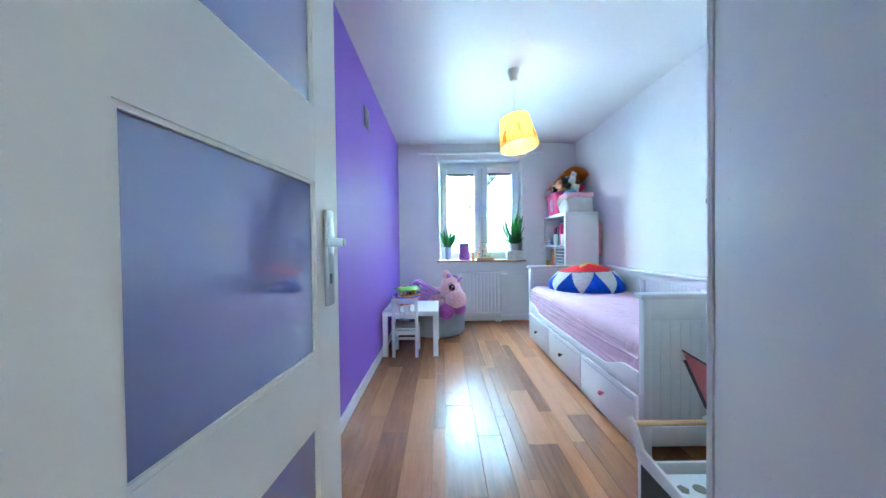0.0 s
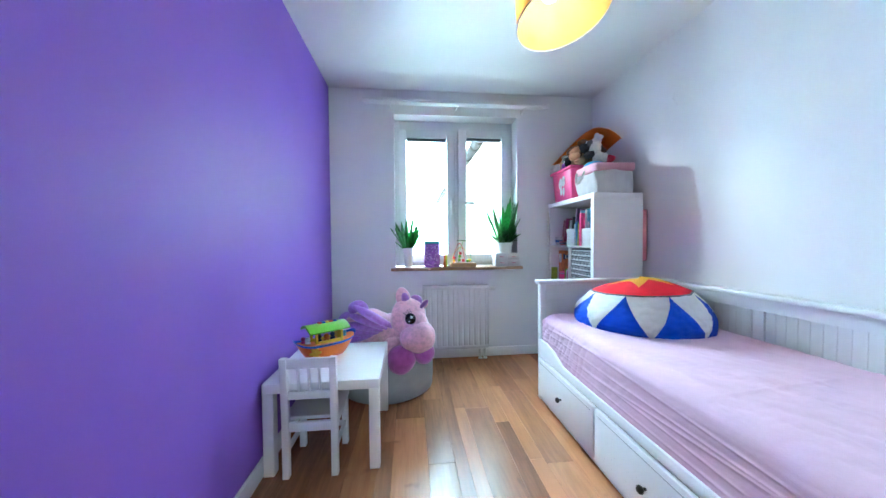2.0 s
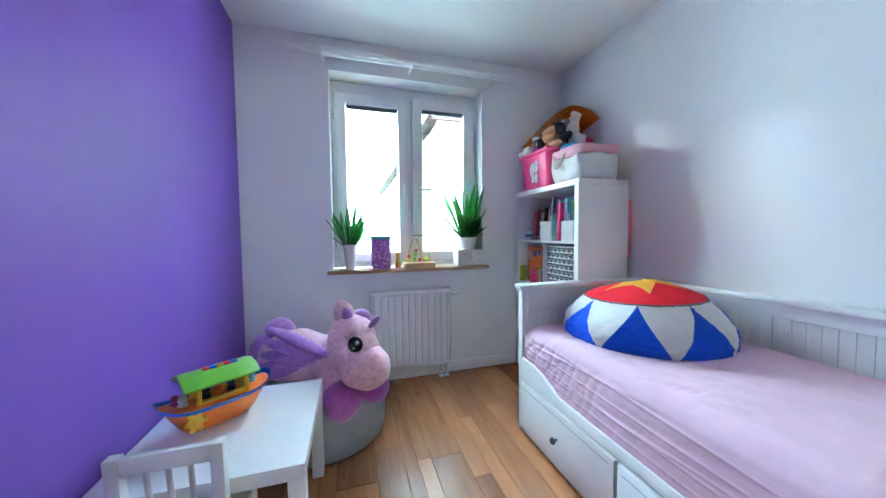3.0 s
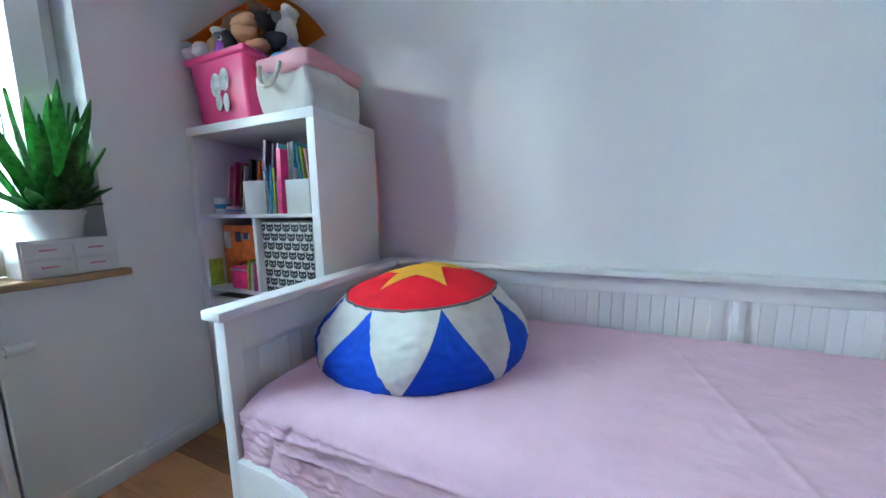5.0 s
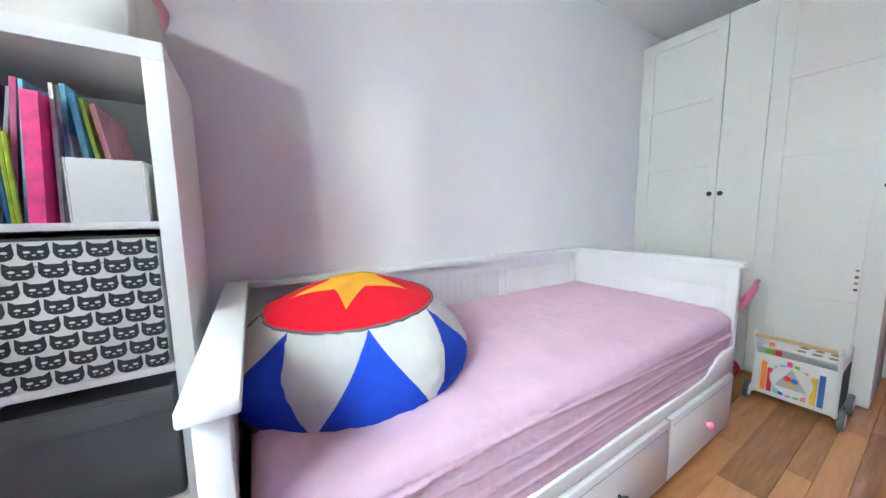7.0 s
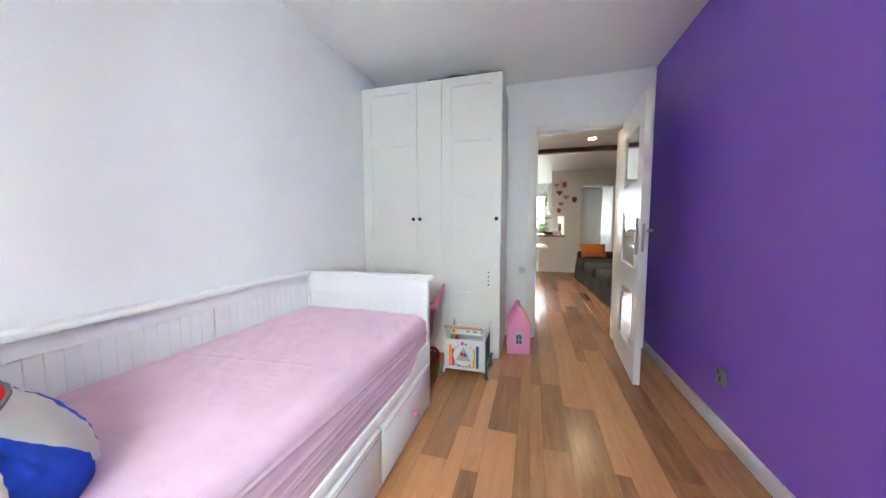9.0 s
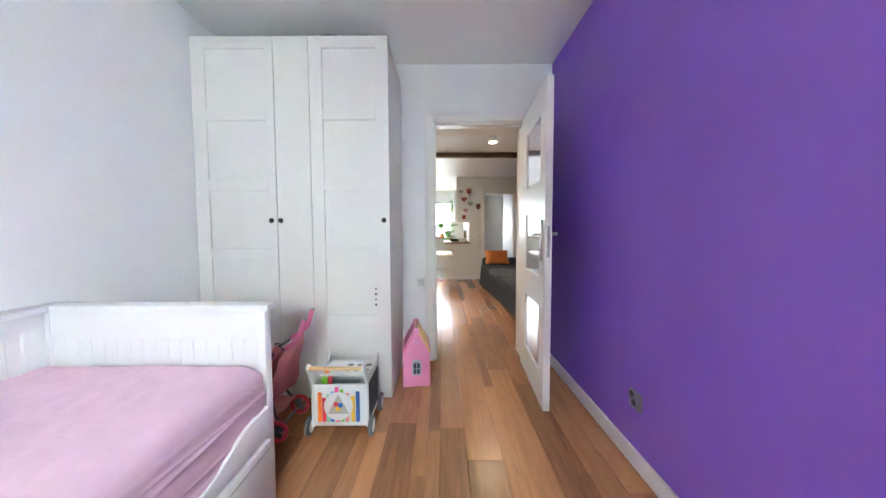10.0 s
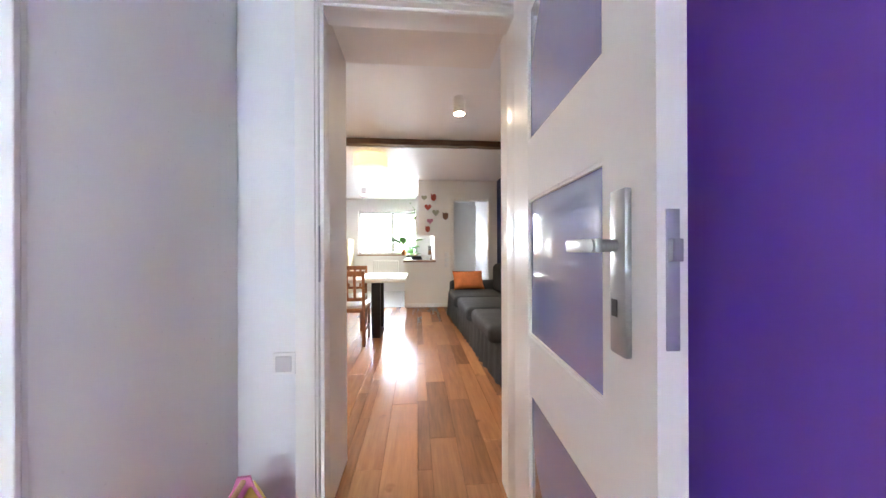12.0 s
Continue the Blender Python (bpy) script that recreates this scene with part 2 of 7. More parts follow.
bm = BM()
box(bm, -0.14, 0.0, -0.02, RY + WT, -0.02, RZ)
solid("wall_west", bm, M_PURPLE, "wall painted in saturated violet", "wall")
bm = BM()
box(bm, RX, RX + 0.14, -0.16, RY + WT, -0.02, RZ)
solid("wall_east", bm, M_WALL, "plain white painted wall", "wall")
bm = BM()
for b in ((0, WX0, RY, RY + WT, -0.02, RZ), (WX1, RX, RY, RY + WT, -0.02, RZ), (WX0, WX1, RY, RY + WT, -0.02, WZ0 - 0.03), (WX0, WX1, RY, RY + WT, WZ1, RZ)):
    box(bm, *b)
solid("wall_north", bm, M_WALL, "white painted wall around a window", "wall")
bm = BM()
for b in ((-0.14, DX0, -0.16, -0.02, -0.02, RZ), (DX1, RX, -0.16, -0.02, -0.02, RZ), (DX0, DX1, -0.16, -0.02, DZ, RZ)):
    box(bm, *b)
solid("wall_south", bm, M_WALL, "white painted wall around a doorway", "wall")
bm = BM()
box(bm, -0.14, RX + 0.14, -0.16, RY + WT, RZ, RZ + 0.12)
solid("ceiling", bm, M_CEIL, "plain white painted ceiling", "ceiling")


def baseboard(lo, hi, face):
    """Skirting board with an eased top; face is the way it looks out."""
    b = BM()
    box(b, lo[0], hi[0], lo[1], hi[1], 0, 0.085, 0.004)
    return solid("baseboard", b, M_LACQ, "white painted skirting board along the wall", "baseboard")


baseboard((0.0, 0.03), (0.016, RY), "x")
baseboard((0.018, RY - 0.016), (2.06, RY), "y")
baseboard((RX - 0.016, 0.62), (RX, 1.36), "x")
baseboard((1.07, -0.02), (1.25, -0.004), "y")
baseboard((0.018, -0.02), (0.14, -0.004), "y")

# window sill board
bm = BM()
box(bm, 0.540, 1.800, 4.235, RY + 0.17, 0.838, 0.865, 0.006)
solid("window_sill", bm, M_SILL, "brown wooden window sill board", "window sill")

# ---- window with two sashes ----
WY = RY + 0.155     # room side of the fixed frame
window = thing("window_1", "white plastic window with two sashes, one tilted open", "window", (1.17, WY, 0.865), kind="structure")
bm = BM()
F0, F1 = WX0 + 0.002, WX1 - 0.002
for b in ((F0, F0 + 0.05, 0.867, WZ1 - 0.002), (F1 - 0.05, F1, 0.867, WZ1 - 0.002), (F0 + 0.05, F1 - 0.05, 0.867, 0.935), (F0 + 0.05, F1 - 0.05, WZ1 - 0.105, WZ1 - 0.002)):
    box(bm, b[0], b[1], WY, WY + 0.07, b[2], b[3], 0.004)
part("window_frame", bm, M_PVC, window)


def sash(x0, x1, z0, z1, y, tilt, handle_x):
    """One opening sash: rails, pane, blind box on the glass and handle."""
    b, w = BM(), 0.078
    piv = Matrix.Translation((0, y, z0)) @ Matrix.Rotation(radians(tilt), 4, "X") @ Matrix.Translation((0, -y, -z0))
    for q in ((x0, x0 + w, z0, z1), (x1 - w, x1, z0, z1), (x0 + w, x1 - w, z0, z0 + w), (x0 + w, x1 - w, z1 - w, z1)):
        box(b, q[0], q[1], y - 0.022, y + 0.05, q[2], q[3], 0.006, 2, piv)
    s = part("sash", b, M_PVC, window)
    b = BM()
    box(b, x0 + w - 0.006, x1 - w + 0.006, y + 0.012, y + 0.018, z0 + w - 0.006, z1 - w + 0.006, 0, 2, piv)
    p = part("pane", b, M_GLASS, s)
    p.visible_shadow = False
    b = BM()
    box(b, x0 + w + 0.004, x1 - w - 0.004, y - 0.012, y + 0.01, z1 - w - 0.032, z1 - w - 0.002, 0.004, 2, piv)
    part("roller_blind", b, mat("grey_blind", (0.10, 0.105, 0.12), 0.6), s, "rolled-up dark grey blind")
    b = BM()
    box(b, handle_x - 0.016, handle_x + 0.016, y - 0.034, y - 0.021, 1.44, 1.53, 0.005, 2, piv)
    if tilt:
        box(b, handle_x - 0.01, handle_x + 0.115, y - 0.058, y - 0.044, 1.474, 1.496, 0.005, 2, piv)
        rod(b, piv @ Vector((handle_x, y - 0.052, 1.485)), piv @ Vector((handle_x, y - 0.025, 1.485)), 0.008)
    else:
        box(b, handle_x - 0.01, handle_x + 0.01, y - 0.058, y - 0.044, 1.37, 1.495, 0.005, 2, piv)
        rod(b, (handle_x, y - 0.052, 1.485), (handle_x, y - 0.025, 1.485), 0.008)
    part("handle", b, M_PLASTIC_W, s)
    b = BM()
    for z in (z0 + 0.12, z1 - 0.2):
        rod(b, (x0 - 0.004 if not tilt else x1 + 0.004, y - 0.02, z), (x0 - 0.004 if not tilt else x1 + 0.004, y - 0.02, z + 0.07), 0.009)
    part("hinge", b, M_PVC, s)


bm = BM()
box(bm, 1.145, 1.225, WY + 0.002, WY + 0.068, 0.935, WZ1 - 0.09, 0.004)
part("mullion", bm, M_PVC, window)
sash(WX0 + 0.032, 1.166, 0.905, 2.200, WY - 0.004, 0, 1.135)
sash(1.198, WX1 - 0.05, 0.905, 2.200, WY - 0.006, 2.2, 1.236)

# ---- doorway: lining, architrave and leaf ----
frame_1 = thing("door_frame", "off-white door lining with flat architraves", "door frame", (0.607, -0.02, 0), kind="structure")
bm = BM()
box(bm, DX0, 0.229, -0.17, -0.019, 0.002, DZ, 0.003)
part("jamb", bm, M_DOOR, frame_1)
bm = BM()
box(bm, 0.985, DX1, -0.17, -0.019, 0.002, DZ, 0.003)
part("jamb", bm, M_DOOR, frame_1)
bm = BM()
box(bm, 0.229, 0.985, -0.17, -0.019, 2.036, DZ, 0.003)
part("head", bm, M_DOOR, frame_1)
for x0, x1, z0, z1 in ((0.150, 0.222, 0.002, 2.105), (0.992, 1.062, 0.002, 2.105), (0.222, 0.992, 2.043, 2.105)):
    bm = BM()
    box(bm, x0, x1, -0.019, -0.003, z0, z1, 0.004)
    part("architrave", bm, M_DOOR, frame_1)
bm = BM()
box(bm, 0.972, 0.985, -0.06, -0.045, 0.002, 2.036, 0.002)
box(bm, 0.229, 0.972, -0.06, -0.045, 2.023, 2.036, 0.002)
part("door_stop", bm, M_DOOR, frame_1)
bm = BM()
box(bm, 0.982, 0.9865, -0.038, -0.021, 0.98, 1.19, 0.001)
part("strike_plate", bm, M_STEEL, frame_1)

# the leaf stands open into the room; local x runs from hinge to lock edge
LEAF = Matrix.Translation((0.209, 0.006, 0.008)) @ Matrix.Rotation(radians(86.2), 4, "Z")
leaf = thing("door_1", "open off-white interior door with three satin glass panels", "door", kind="structure", m=LEAF)
LW, LH, LT = 0.768, 2.03, 0.042
GX0, GX1 = 0.178, 0.634
bm = BM()
zs = [0.0, 0.20, 0.635, 0.815, 1.25, 1.435, 1.865, LH]
box(bm, 0.0, GX0, -LT, 0, 0, LH, 0.0)
box(bm, GX1, LW, -LT, 0, 0, LH, 0.0)
for a, b in ((0, 1), (2, 3), (4, 5), (6, 7)):
    box(bm, GX0, GX1, -LT + 0.0005, -0.0005, zs[a], zs[b], 0.0)
part("leaf", bm, M_DOOR, leaf, local=True)
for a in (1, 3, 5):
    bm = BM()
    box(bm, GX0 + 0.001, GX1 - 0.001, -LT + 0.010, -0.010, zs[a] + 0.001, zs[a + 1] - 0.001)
    part("glass_panel", bm, M_FROST, leaf, "satin glass with the violet wall behind it painted in as a tint", local=True)
    bm = BM()
    for side in (-LT + 0.003, -0.009):
        for q in ((GX0, GX0 + 0.008, zs[a], zs[a + 1]), (GX1 - 0.008, GX1, zs[a], zs[a + 1]), (GX0 + 0.008, GX1 - 0.008, zs[a], zs[a] + 0.008), (GX0 + 0.008, GX1 - 0.008, zs[a + 1] - 0.008, zs[a + 1])):
            box(bm, q[0], q[1], side, side + 0.006, q[2], q[3])
    part("glazing_bead", bm, M_DOOR, leaf, local=True)
for side in (-1, 1):
    y = -LT if side < 0 else 0
    bm = BM()
    box(bm, 0.674, 0.717, y + (-0.012 if side < 0 else 0.0), y + (0.0 if side < 0 else 0.012), 0.925, 1.185, 0.004)
    plate = part("escutcheon", bm, M_STEEL, leaf, "brushed steel plate", local=True)
    bm = BM()
    rod(bm, (0.692, y + side * 0.008, 1.097), (0.692, y + side * 0.052, 1.097), 0.01)
    box(bm, 0.592, 0.704, y + side * 0.044 - 0.006, y + side * 0.044 + 0.006, 1.086, 1.108, 0.003)
    part("lever", bm, M_STEEL, plate, local=True)
    bm = BM()
    box(bm, 0.683, 0.697, y + side * 0.0125 - 0.0012, y + side * 0.0125 + 0.0012, 0.985, 1.012)
    part("keyhole", bm, M_BLACK, plate, local=True)
bm = BM()
box(bm, LW - 0.001, LW + 0.002, -LT / 2 - 0.009, -LT / 2 + 0.009, 0.955, 1.145, 0.0005)
lk = part("lock_plate", bm, M_LOCK, leaf, local=True)
bm = BM()
box(bm, LW, LW + 0.011, -LT / 2 - 0.007, -LT / 2 + 0.007, 1.075, 1.105, 0.001)
part("latch", bm, M_STEEL, lk, local=True)
bm = BM()
for z in (0.25, 1.02, 1.8):
    rod(bm, (-0.004, 0.004, z), (-0.004, 0.004, z + 0.09), 0.008)
part("hinge", bm, M_STEEL, leaf, local=True)

# ---- outside the window: bright sky and a neighbouring house ----
bm = BM()
bm.faces.new([bm.verts.new(p) for p in ((-18, 30, -13.9), (90, 30, -13.9), (90, 30, 70), (-18, 30, 70))])
solid("backdrop", bm, glow_mat("bright_overcast_sky", (0.76, 0.92, 1.0), LIGHT_ROOM_SKY), "bright white overcast sky", "sky", smooth=0)
bm = BM()
bm.faces.new([bm.verts.new(p) for p in ((-900, 4.7, -14), (900, 4.7, -14), (900, 1800, -14), (-900, 1800, -14))])
solid("ground", bm, mat("lawn", (0.09, 0.13, 0.05), 0.9, vary=0.4, scale=0.8), "green lawn below the window", "ground", smooth=0)

# ================= the children's room: things =================
M_PINKSHEET = sheet_mat("pink_cotton", (0.73, 0.49, 0.61))
M_BLUE = mat("blue_canvas", (0.016, 0.070, 0.52), 0.85, spec=0.2, vary=0.12, scale=14, bump=0.4, bscale=500)
M_WHITEC = mat("white_canvas", (0.70, 0.69, 0.66), 0.85, vary=0.08, scale=14, bump=0.4, bscale=500)
M_RED = mat("red_canvas", (0.62, 0.006, 0.022), 0.85, spec=0.2, vary=0.12, scale=12, bump=0.4, bscale=500)
M_YELLOWC = mat("yellow_canvas", (0.75, 0.36, 0.02), 0.8, vary=0.1, scale=12, bump=0.4, bscale=500)
M_PIPING = mat("grey_piping", (0.13, 0.13, 0.14), 0.7)
M_GREYFELT = mat("grey_felt", (0.36, 0.37, 0.40), 0.95, vary=0.1, scale=10, bump=0.6, bscale=400)
M_PINKPLUSH = mat("pink_plush", (0.87, 0.53, 0.63), 0.95, vary=0.22, scale=40, bump=1.0, bscale=150, Sheen_Weight=0.5)
M_LILACPLUSH = mat("lilac_plush", (0.46, 0.22, 0.62), 0.95, vary=0.22, scale=40, bump=1.0, bscale=190, Sheen_Weight=0.5)
M_VIOLETPLUSH = mat("violet_plush", (0.42, 0.10, 0.42), 0.95, vary=0.2, scale=26, bump=1.0, bscale=190, Sheen_Weight=0.5)
M_PINKPL = mat("pink_plastic", (0.80, 0.06, 0.24), 0.35)
M_PINKFAB = mat("pink_nylon", (0.86, 0.36, 0.39), 0.6, vary=0.1, scale=15, bump=0.3, bscale=600)
M_PINKPAINT = mat("pink_painted_board", (0.80, 0.27, 0.48), 0.45, vary=0.05)
M_HOTPINK = mat("pink_foam", (0.82, 0.23, 0.40), 0.7)
M_ORANGE = mat("orange_plastic", (0.85, 0.20, 0.015), 0.35)
M_YELLOW = mat("yellow_plastic", (0.80, 0.50, 0.03), 0.35)
M_GREEN = mat("green_plastic", (0.20, 0.50, 0.03), 0.35)
M_BLUEPL = mat("blue_plastic", (0.01, 0.13, 0.62), 0.3)
M_REDPL = mat("red_plastic", (0.60, 0.02, 0.04), 0.35)
M_TEAL = mat("teal_plastic", (0.05, 0.38, 0.40), 0.35)
M_BEECH = wood_mat("beech", (0.45, 0.25, 0.11), (0.62, 0.40, 0.20), 0.45, 0.0, "X", False)
M_LEAF = mat("snake_plant_leaf", (0.085, 0.25, 0.06), 0.4, vary=0.55, scale=45, bump=0.1, bscale=80)
M_POT = mat("white_ceramic", (0.78, 0.78, 0.77), 0.3, vary=0.04)
M_FABRICW = mat("white_fabric_box", (0.72, 0.72, 0.71), 0.85, vary=0.04, bump=0.4, bscale=400)
M_FABRICG = mat("grey_fabric_box", (0.10, 0.105, 0.115), 0.85, vary=0.1, bump=0.4, bscale=400)
M_RUBBER = mat("grey_rubber", (0.11, 0.115, 0.125), 0.7)
M_CHALK = mat("blackboard", (0.03, 0.032, 0.035), 0.7)
M_SOIL = mat("soil", (0.04, 0.025, 0.018), 0.95, bump=0.8, bscale=90)
M_DARKSEAM = mat("dark_seam", (0.06, 0.06, 0.065), 0.8)
M_BRASS = mat("black_knob", (0.015, 0.014, 0.014), 0.3)


def wob(p, s, seed=0.0):
    return noise.noise(Vector((p[0] * s + seed, p[1] * s - seed, p[2] * s + 2 * seed)))


# ---- daybed ----
BX0, BX1, BY0, BY1 = 1.605, RX - 0.006, 1.385, 3.462
bed = thing("daybed", "white painted wooden daybed with three drawers and panelled ends", "bed", ((BX0 + BX1) / 2, 2.42, 0))


def bed_end(y0, y1, inner):
    """Panelled end: two posts, rails, tongue-and-groove boards and a cap."""
    yc = (y0 + y1) / 2
    for xa, xb in ((BX0 + 0.012, BX0 + 0.052), (BX1 - 0.048, BX1 - 0.004)):
        b = BM()
        box(b, xa, xb, y0, y1, 0, 0.81, 0.003)
        part("post", b, M_LACQ, bed)
    b = BM()
    box(b, BX0 + 0.052, BX1 - 0.048, yc - 0.015, yc + 0.015, 0.06, 0.16, 0.002)
    part("rail", b, M_LACQ, bed)
    b = BM()
    box(b, BX0 + 0.052, BX1 - 0.048, yc - 0.015, yc + 0.015, 0.70, 0.81, 0.002)
    p = part("end_panel", b, M_LACQ, bed)
    x, n = BX0 + 0.052, 16
    w = (BX1 - 0.048 - x) / n
    for i in range(n):
        b = BM()
        box(b, x + i * w + 0.0002, x + (i + 1) * w - 0.0002, yc - 0.009, yc + 0.009, 0.16, 0.70, 0.0010, 1)
        part("board", b, M_LACQ, p)
    b = BM()
    box(b, BX0 - 0.008, BX1 - 0.02, y0 - 0.017, y1 + 0.013, 0.81, 0.836, 0.005)
    part("cap", b, M_LACQ, bed)


bed_end(1.392, 1.434, 1)
bed_end(3.412, 3.454, -1)
bm = BM()
box(bm, BX1 - 0.075, BX1, 1.447, 3.395, 0.812, 0.836, 0.005)
part("cap", bm, M_LACQ, bed)
bm = BM()
box(bm, BX1 - 0.036, BX1 - 0.008, 1.435, 3.411, 0.745, 0.811, 0.002)
back = part("back_panel", bm, M_LACQ, bed)
bm = BM()
box(bm, BX1 - 0.036, BX1 - 0.008, 1.435, 3.411, 0.08, 0.30, 0.002)
part("rail", bm, M_LACQ, bed)
for y0, y1 in ((1.435, 1.50), (2.045, 2.085), (2.106, 2.146), (2.72, 2.76), (2.78, 2.82), (3.35, 3.411)):
    bm = BM()
    box(bm, BX1 - 0.036, BX1 - 0.008, y0, y1, 0.30, 0.745, 0.002)
    part("stile", bm, M_LACQ, back)
for y0, y1 in ((1.50, 2.045), (2.146, 2.72), (2.82, 3.35)):
    n = 13
    w = (y1 - y0) / n
    for i in range(n):
        bm = BM()
        box(bm, BX1 - 0.026, BX1 - 0.010, y0 + i * w + 0.0006, y0 + (i + 1) * w - 0.0006, 0.30, 0.745, 0.0012, 1)
        part("board", bm, M_LACQ, back)
for y0, y1 in ((2.085, 2.106), (2.76, 2.78)):
    bm = BM()
    box(bm, BX1 - 0.026, BX1 - 0.010, y0, y1, 0.30, 0.745)
    part("board", bm, M_LACQ, back)


def apron():
    """Front board with raised, curved ends."""
    top = []
    ya, yb = 1.435, 3.411
    for i in range(61):
        u = i / 60
        y = ya + (yb - ya) * u
        d = min(y - ya, yb - y)
        s = min(max((d - 0.10) / 0.26, 0), 1)
        top.append((y, 0.425 - 0.072 * (s * s * (3 - 2 * s))))
    return [(ya, 0.305)] + top + [(yb, 0.305)]


bm = BM()
prism(bm, apron(), "X", BX0 + 0.006, BX0 + 0.028, 0.003)
part("front_board", bm, M_LACQ, bed)
bm = BM()
box(bm, BX0 + 0.02, BX0 + 0.04, 1.435, 3.411, 0.0, 0.035, 0.002)
for y in (2.078, 2.752):
    box(bm, BX0 + 0.024, BX0 + 0.05, y - 0.02, y + 0.02, 0.035, 0.305)
part("plinth", bm, M_LACQ, bed)
for y0, y1, pink in ((1.440, 2.072, True), (2.086, 2.746, False), (2.760, 3.406, False)):
    bm = BM()
    box(bm, BX0 - 0.004, BX0 + 0.018, y0, y1, 0.042, 0.297, 0.004)
    d = part("drawer", bm, M_LACQ, bed)
    bm = BM()
    box(bm, BX0 - 0.0055, BX0 - 0.0035, y0 + 0.02, y1 - 0.02, 0.268, 0.272)
    part("groove", bm, mat("soft_grey_seam", (0.5, 0.5, 0.5), 0.6), d)
    yc = (y0 + y1) / 2
    bm = BM()
    rod(bm, (BX0 - 0.004, yc, 0.165), (BX0 - 0.02, yc, 0.165), 0.006)
    ball(bm, (BX0 - 0.027, yc, 0.165), 0.016, 0.8, 1, 1, 14, 8)
    part("knob", bm, M_HOTPINK if pink else M_BRASS, d, "pink knob" if pink else "small black knob")
bm = BM()
for i in range(14):
    y = 1.5 + i * 0.142
    box(bm, BX0 + 0.06, BX1 - 0.05, y, y + 0.06, 0.285, 0.30)
part("slats", bm, M_BEECH, bed)


# ---- mattress in its sheet ----
def mattress():
    b = BM()
    x0, x1, y0, y1, z0, z1, r = 1.640, 2.478, 1.444, 3.402, 0.302, 0.612, 0.055
    prof = []
    for i in range(71):
        prof.append((x0, z0 + (z1 - r - z0) * i / 70))
    for i in range(1, 8):
        a = math.pi / 2 * i / 8
        prof.append((x0 + r - r * math.cos(a), z1 - r + r * math.sin(a)))
    for i in range(41):
        prof.append((x0 + r + (x1 - x0 - 2 * r) * i / 40, z1))
    for i in range(1, 6):
        a = math.pi / 2 * i / 5
        prof.append((x1 - r + r * math.sin(a), z1 - r + r * math.cos(a)))
    prof.append((x1, z0))
    xc, zc = (x0 + x1) / 2, z0
    rows = []
    ny = 300
    for j in range(ny + 1):
        v = j / ny
        y = y0 + (y1 - y0) * v
        e = min(y - y0, y1 - y)
        k = 1.0 if e > 0.05 else math.sqrt(max(0.0, 1 - ((0.05 - e) / 0.05) ** 2))
        row = []
        for i, (x, z) in enumerate(prof):
            zz = z if z < z1 - 0.05 else z1 - 0.05 + (z - z1 + 0.05) * k
            xx = x
            side = max(0.0, min(1.0, (x0 + 0.05 - x) / 0.05))
            p = (x, y, z)
            folds = 0.005 * wob((x, y * 0.9, z * 0.6), 7, 3) + 0.003 * wob((x * 2, y * 0.3 + z * 0.8, z * 2.2), 14, 7)
            edge = math.exp(-((x - x0) / 0.11) ** 2)
            near = math.exp(-((y1 - y) / 0.50) ** 2) + 0.5 * math.exp(-((y - y0) / 0.12) ** 2)
            ridge = near * ((1 - min(1, abs(wob((x * 0.5, y + 0.55 * z + 0.4 * x, z * 0.35), 19, 8)) * 2.2)) ** 2 + 0.6 * (1 - min(1, abs(wob((x, y * 0.8 - 0.8 * z - 0.5 * x, z), 31, 13)) * 2.4)) ** 2)
            pleat = sum(math.exp(-((z - 0.345 - 0.036 * q - 0.010 * math.sin(1.9 * y + 1.7 * q) - 0.03 * (q % 3 - 1) * (y - 2.4)) / 0.0045) ** 2) for q in range(7))
            crease = abs(wob((x * 0.6 + y * 0.35, y * 0.5 + x * 0.9, 0.3), 6, 11))
            top = 0.004 * wob(p, 3.2, 5) + 0.0032 * wob((x * 1.2 + y * 0.5, y * 0.6, 1), 22, 2) + 0.0016 * wob((x + y * 0.3, y, 2), 45, 6) - 0.004 * max(0, 0.10 - crease) / 0.10 + 0.0032 * math.exp(-((y - 2.26 - 0.10 * (x - 2.0)) / 0.007) ** 2) + 0.0025 * math.exp(-((x - 2.02 + 0.02 * math.sin(y * 3)) / 0.006) ** 2) * (1 if y < 2.6 else 0)
            xx += -side * (0.018 + folds * 0.55 + 0.0032 * pleat - 0.007 * edge * min(1.6, ridge)) * min(1, (z1 - z) / 0.1 + 0.25)
            zz += (1 - side) * top * k - 0.006 * edge * min(1.6, ridge) * k * (1 - side)
            row.append(b.verts.new((xx, y, zz)))
        rows.append(row)
    for a, c in zip(rows, rows[1:]):
        for i in range(len(prof) - 1):
            b.faces.new((a[i], c[i], c[i + 1], a[i + 1]))
    b.faces.new(rows[0])
    b.faces.new(rows[-1][::-1])
    return b


mt = thing("mattress", "mattress in a creased pale pink fitted sheet on the daybed", "mattress", (2.06, 2.42, 0.30))
part("fitted_sheet", mattress(), M_PINKSHEET, mt, smooth=60)
bm = BM()
box(bm, 1.662, 2.460, 1.462, 3.384, 0.3005, 0.54, 0.03, 3)
part("core", bm, M_FABRICW, mt, "white mattress core")
# ---- circus pouf on the bed ----
PC = Vector((2.112, 3.104, 0.588))
TIP = radians(195.3)


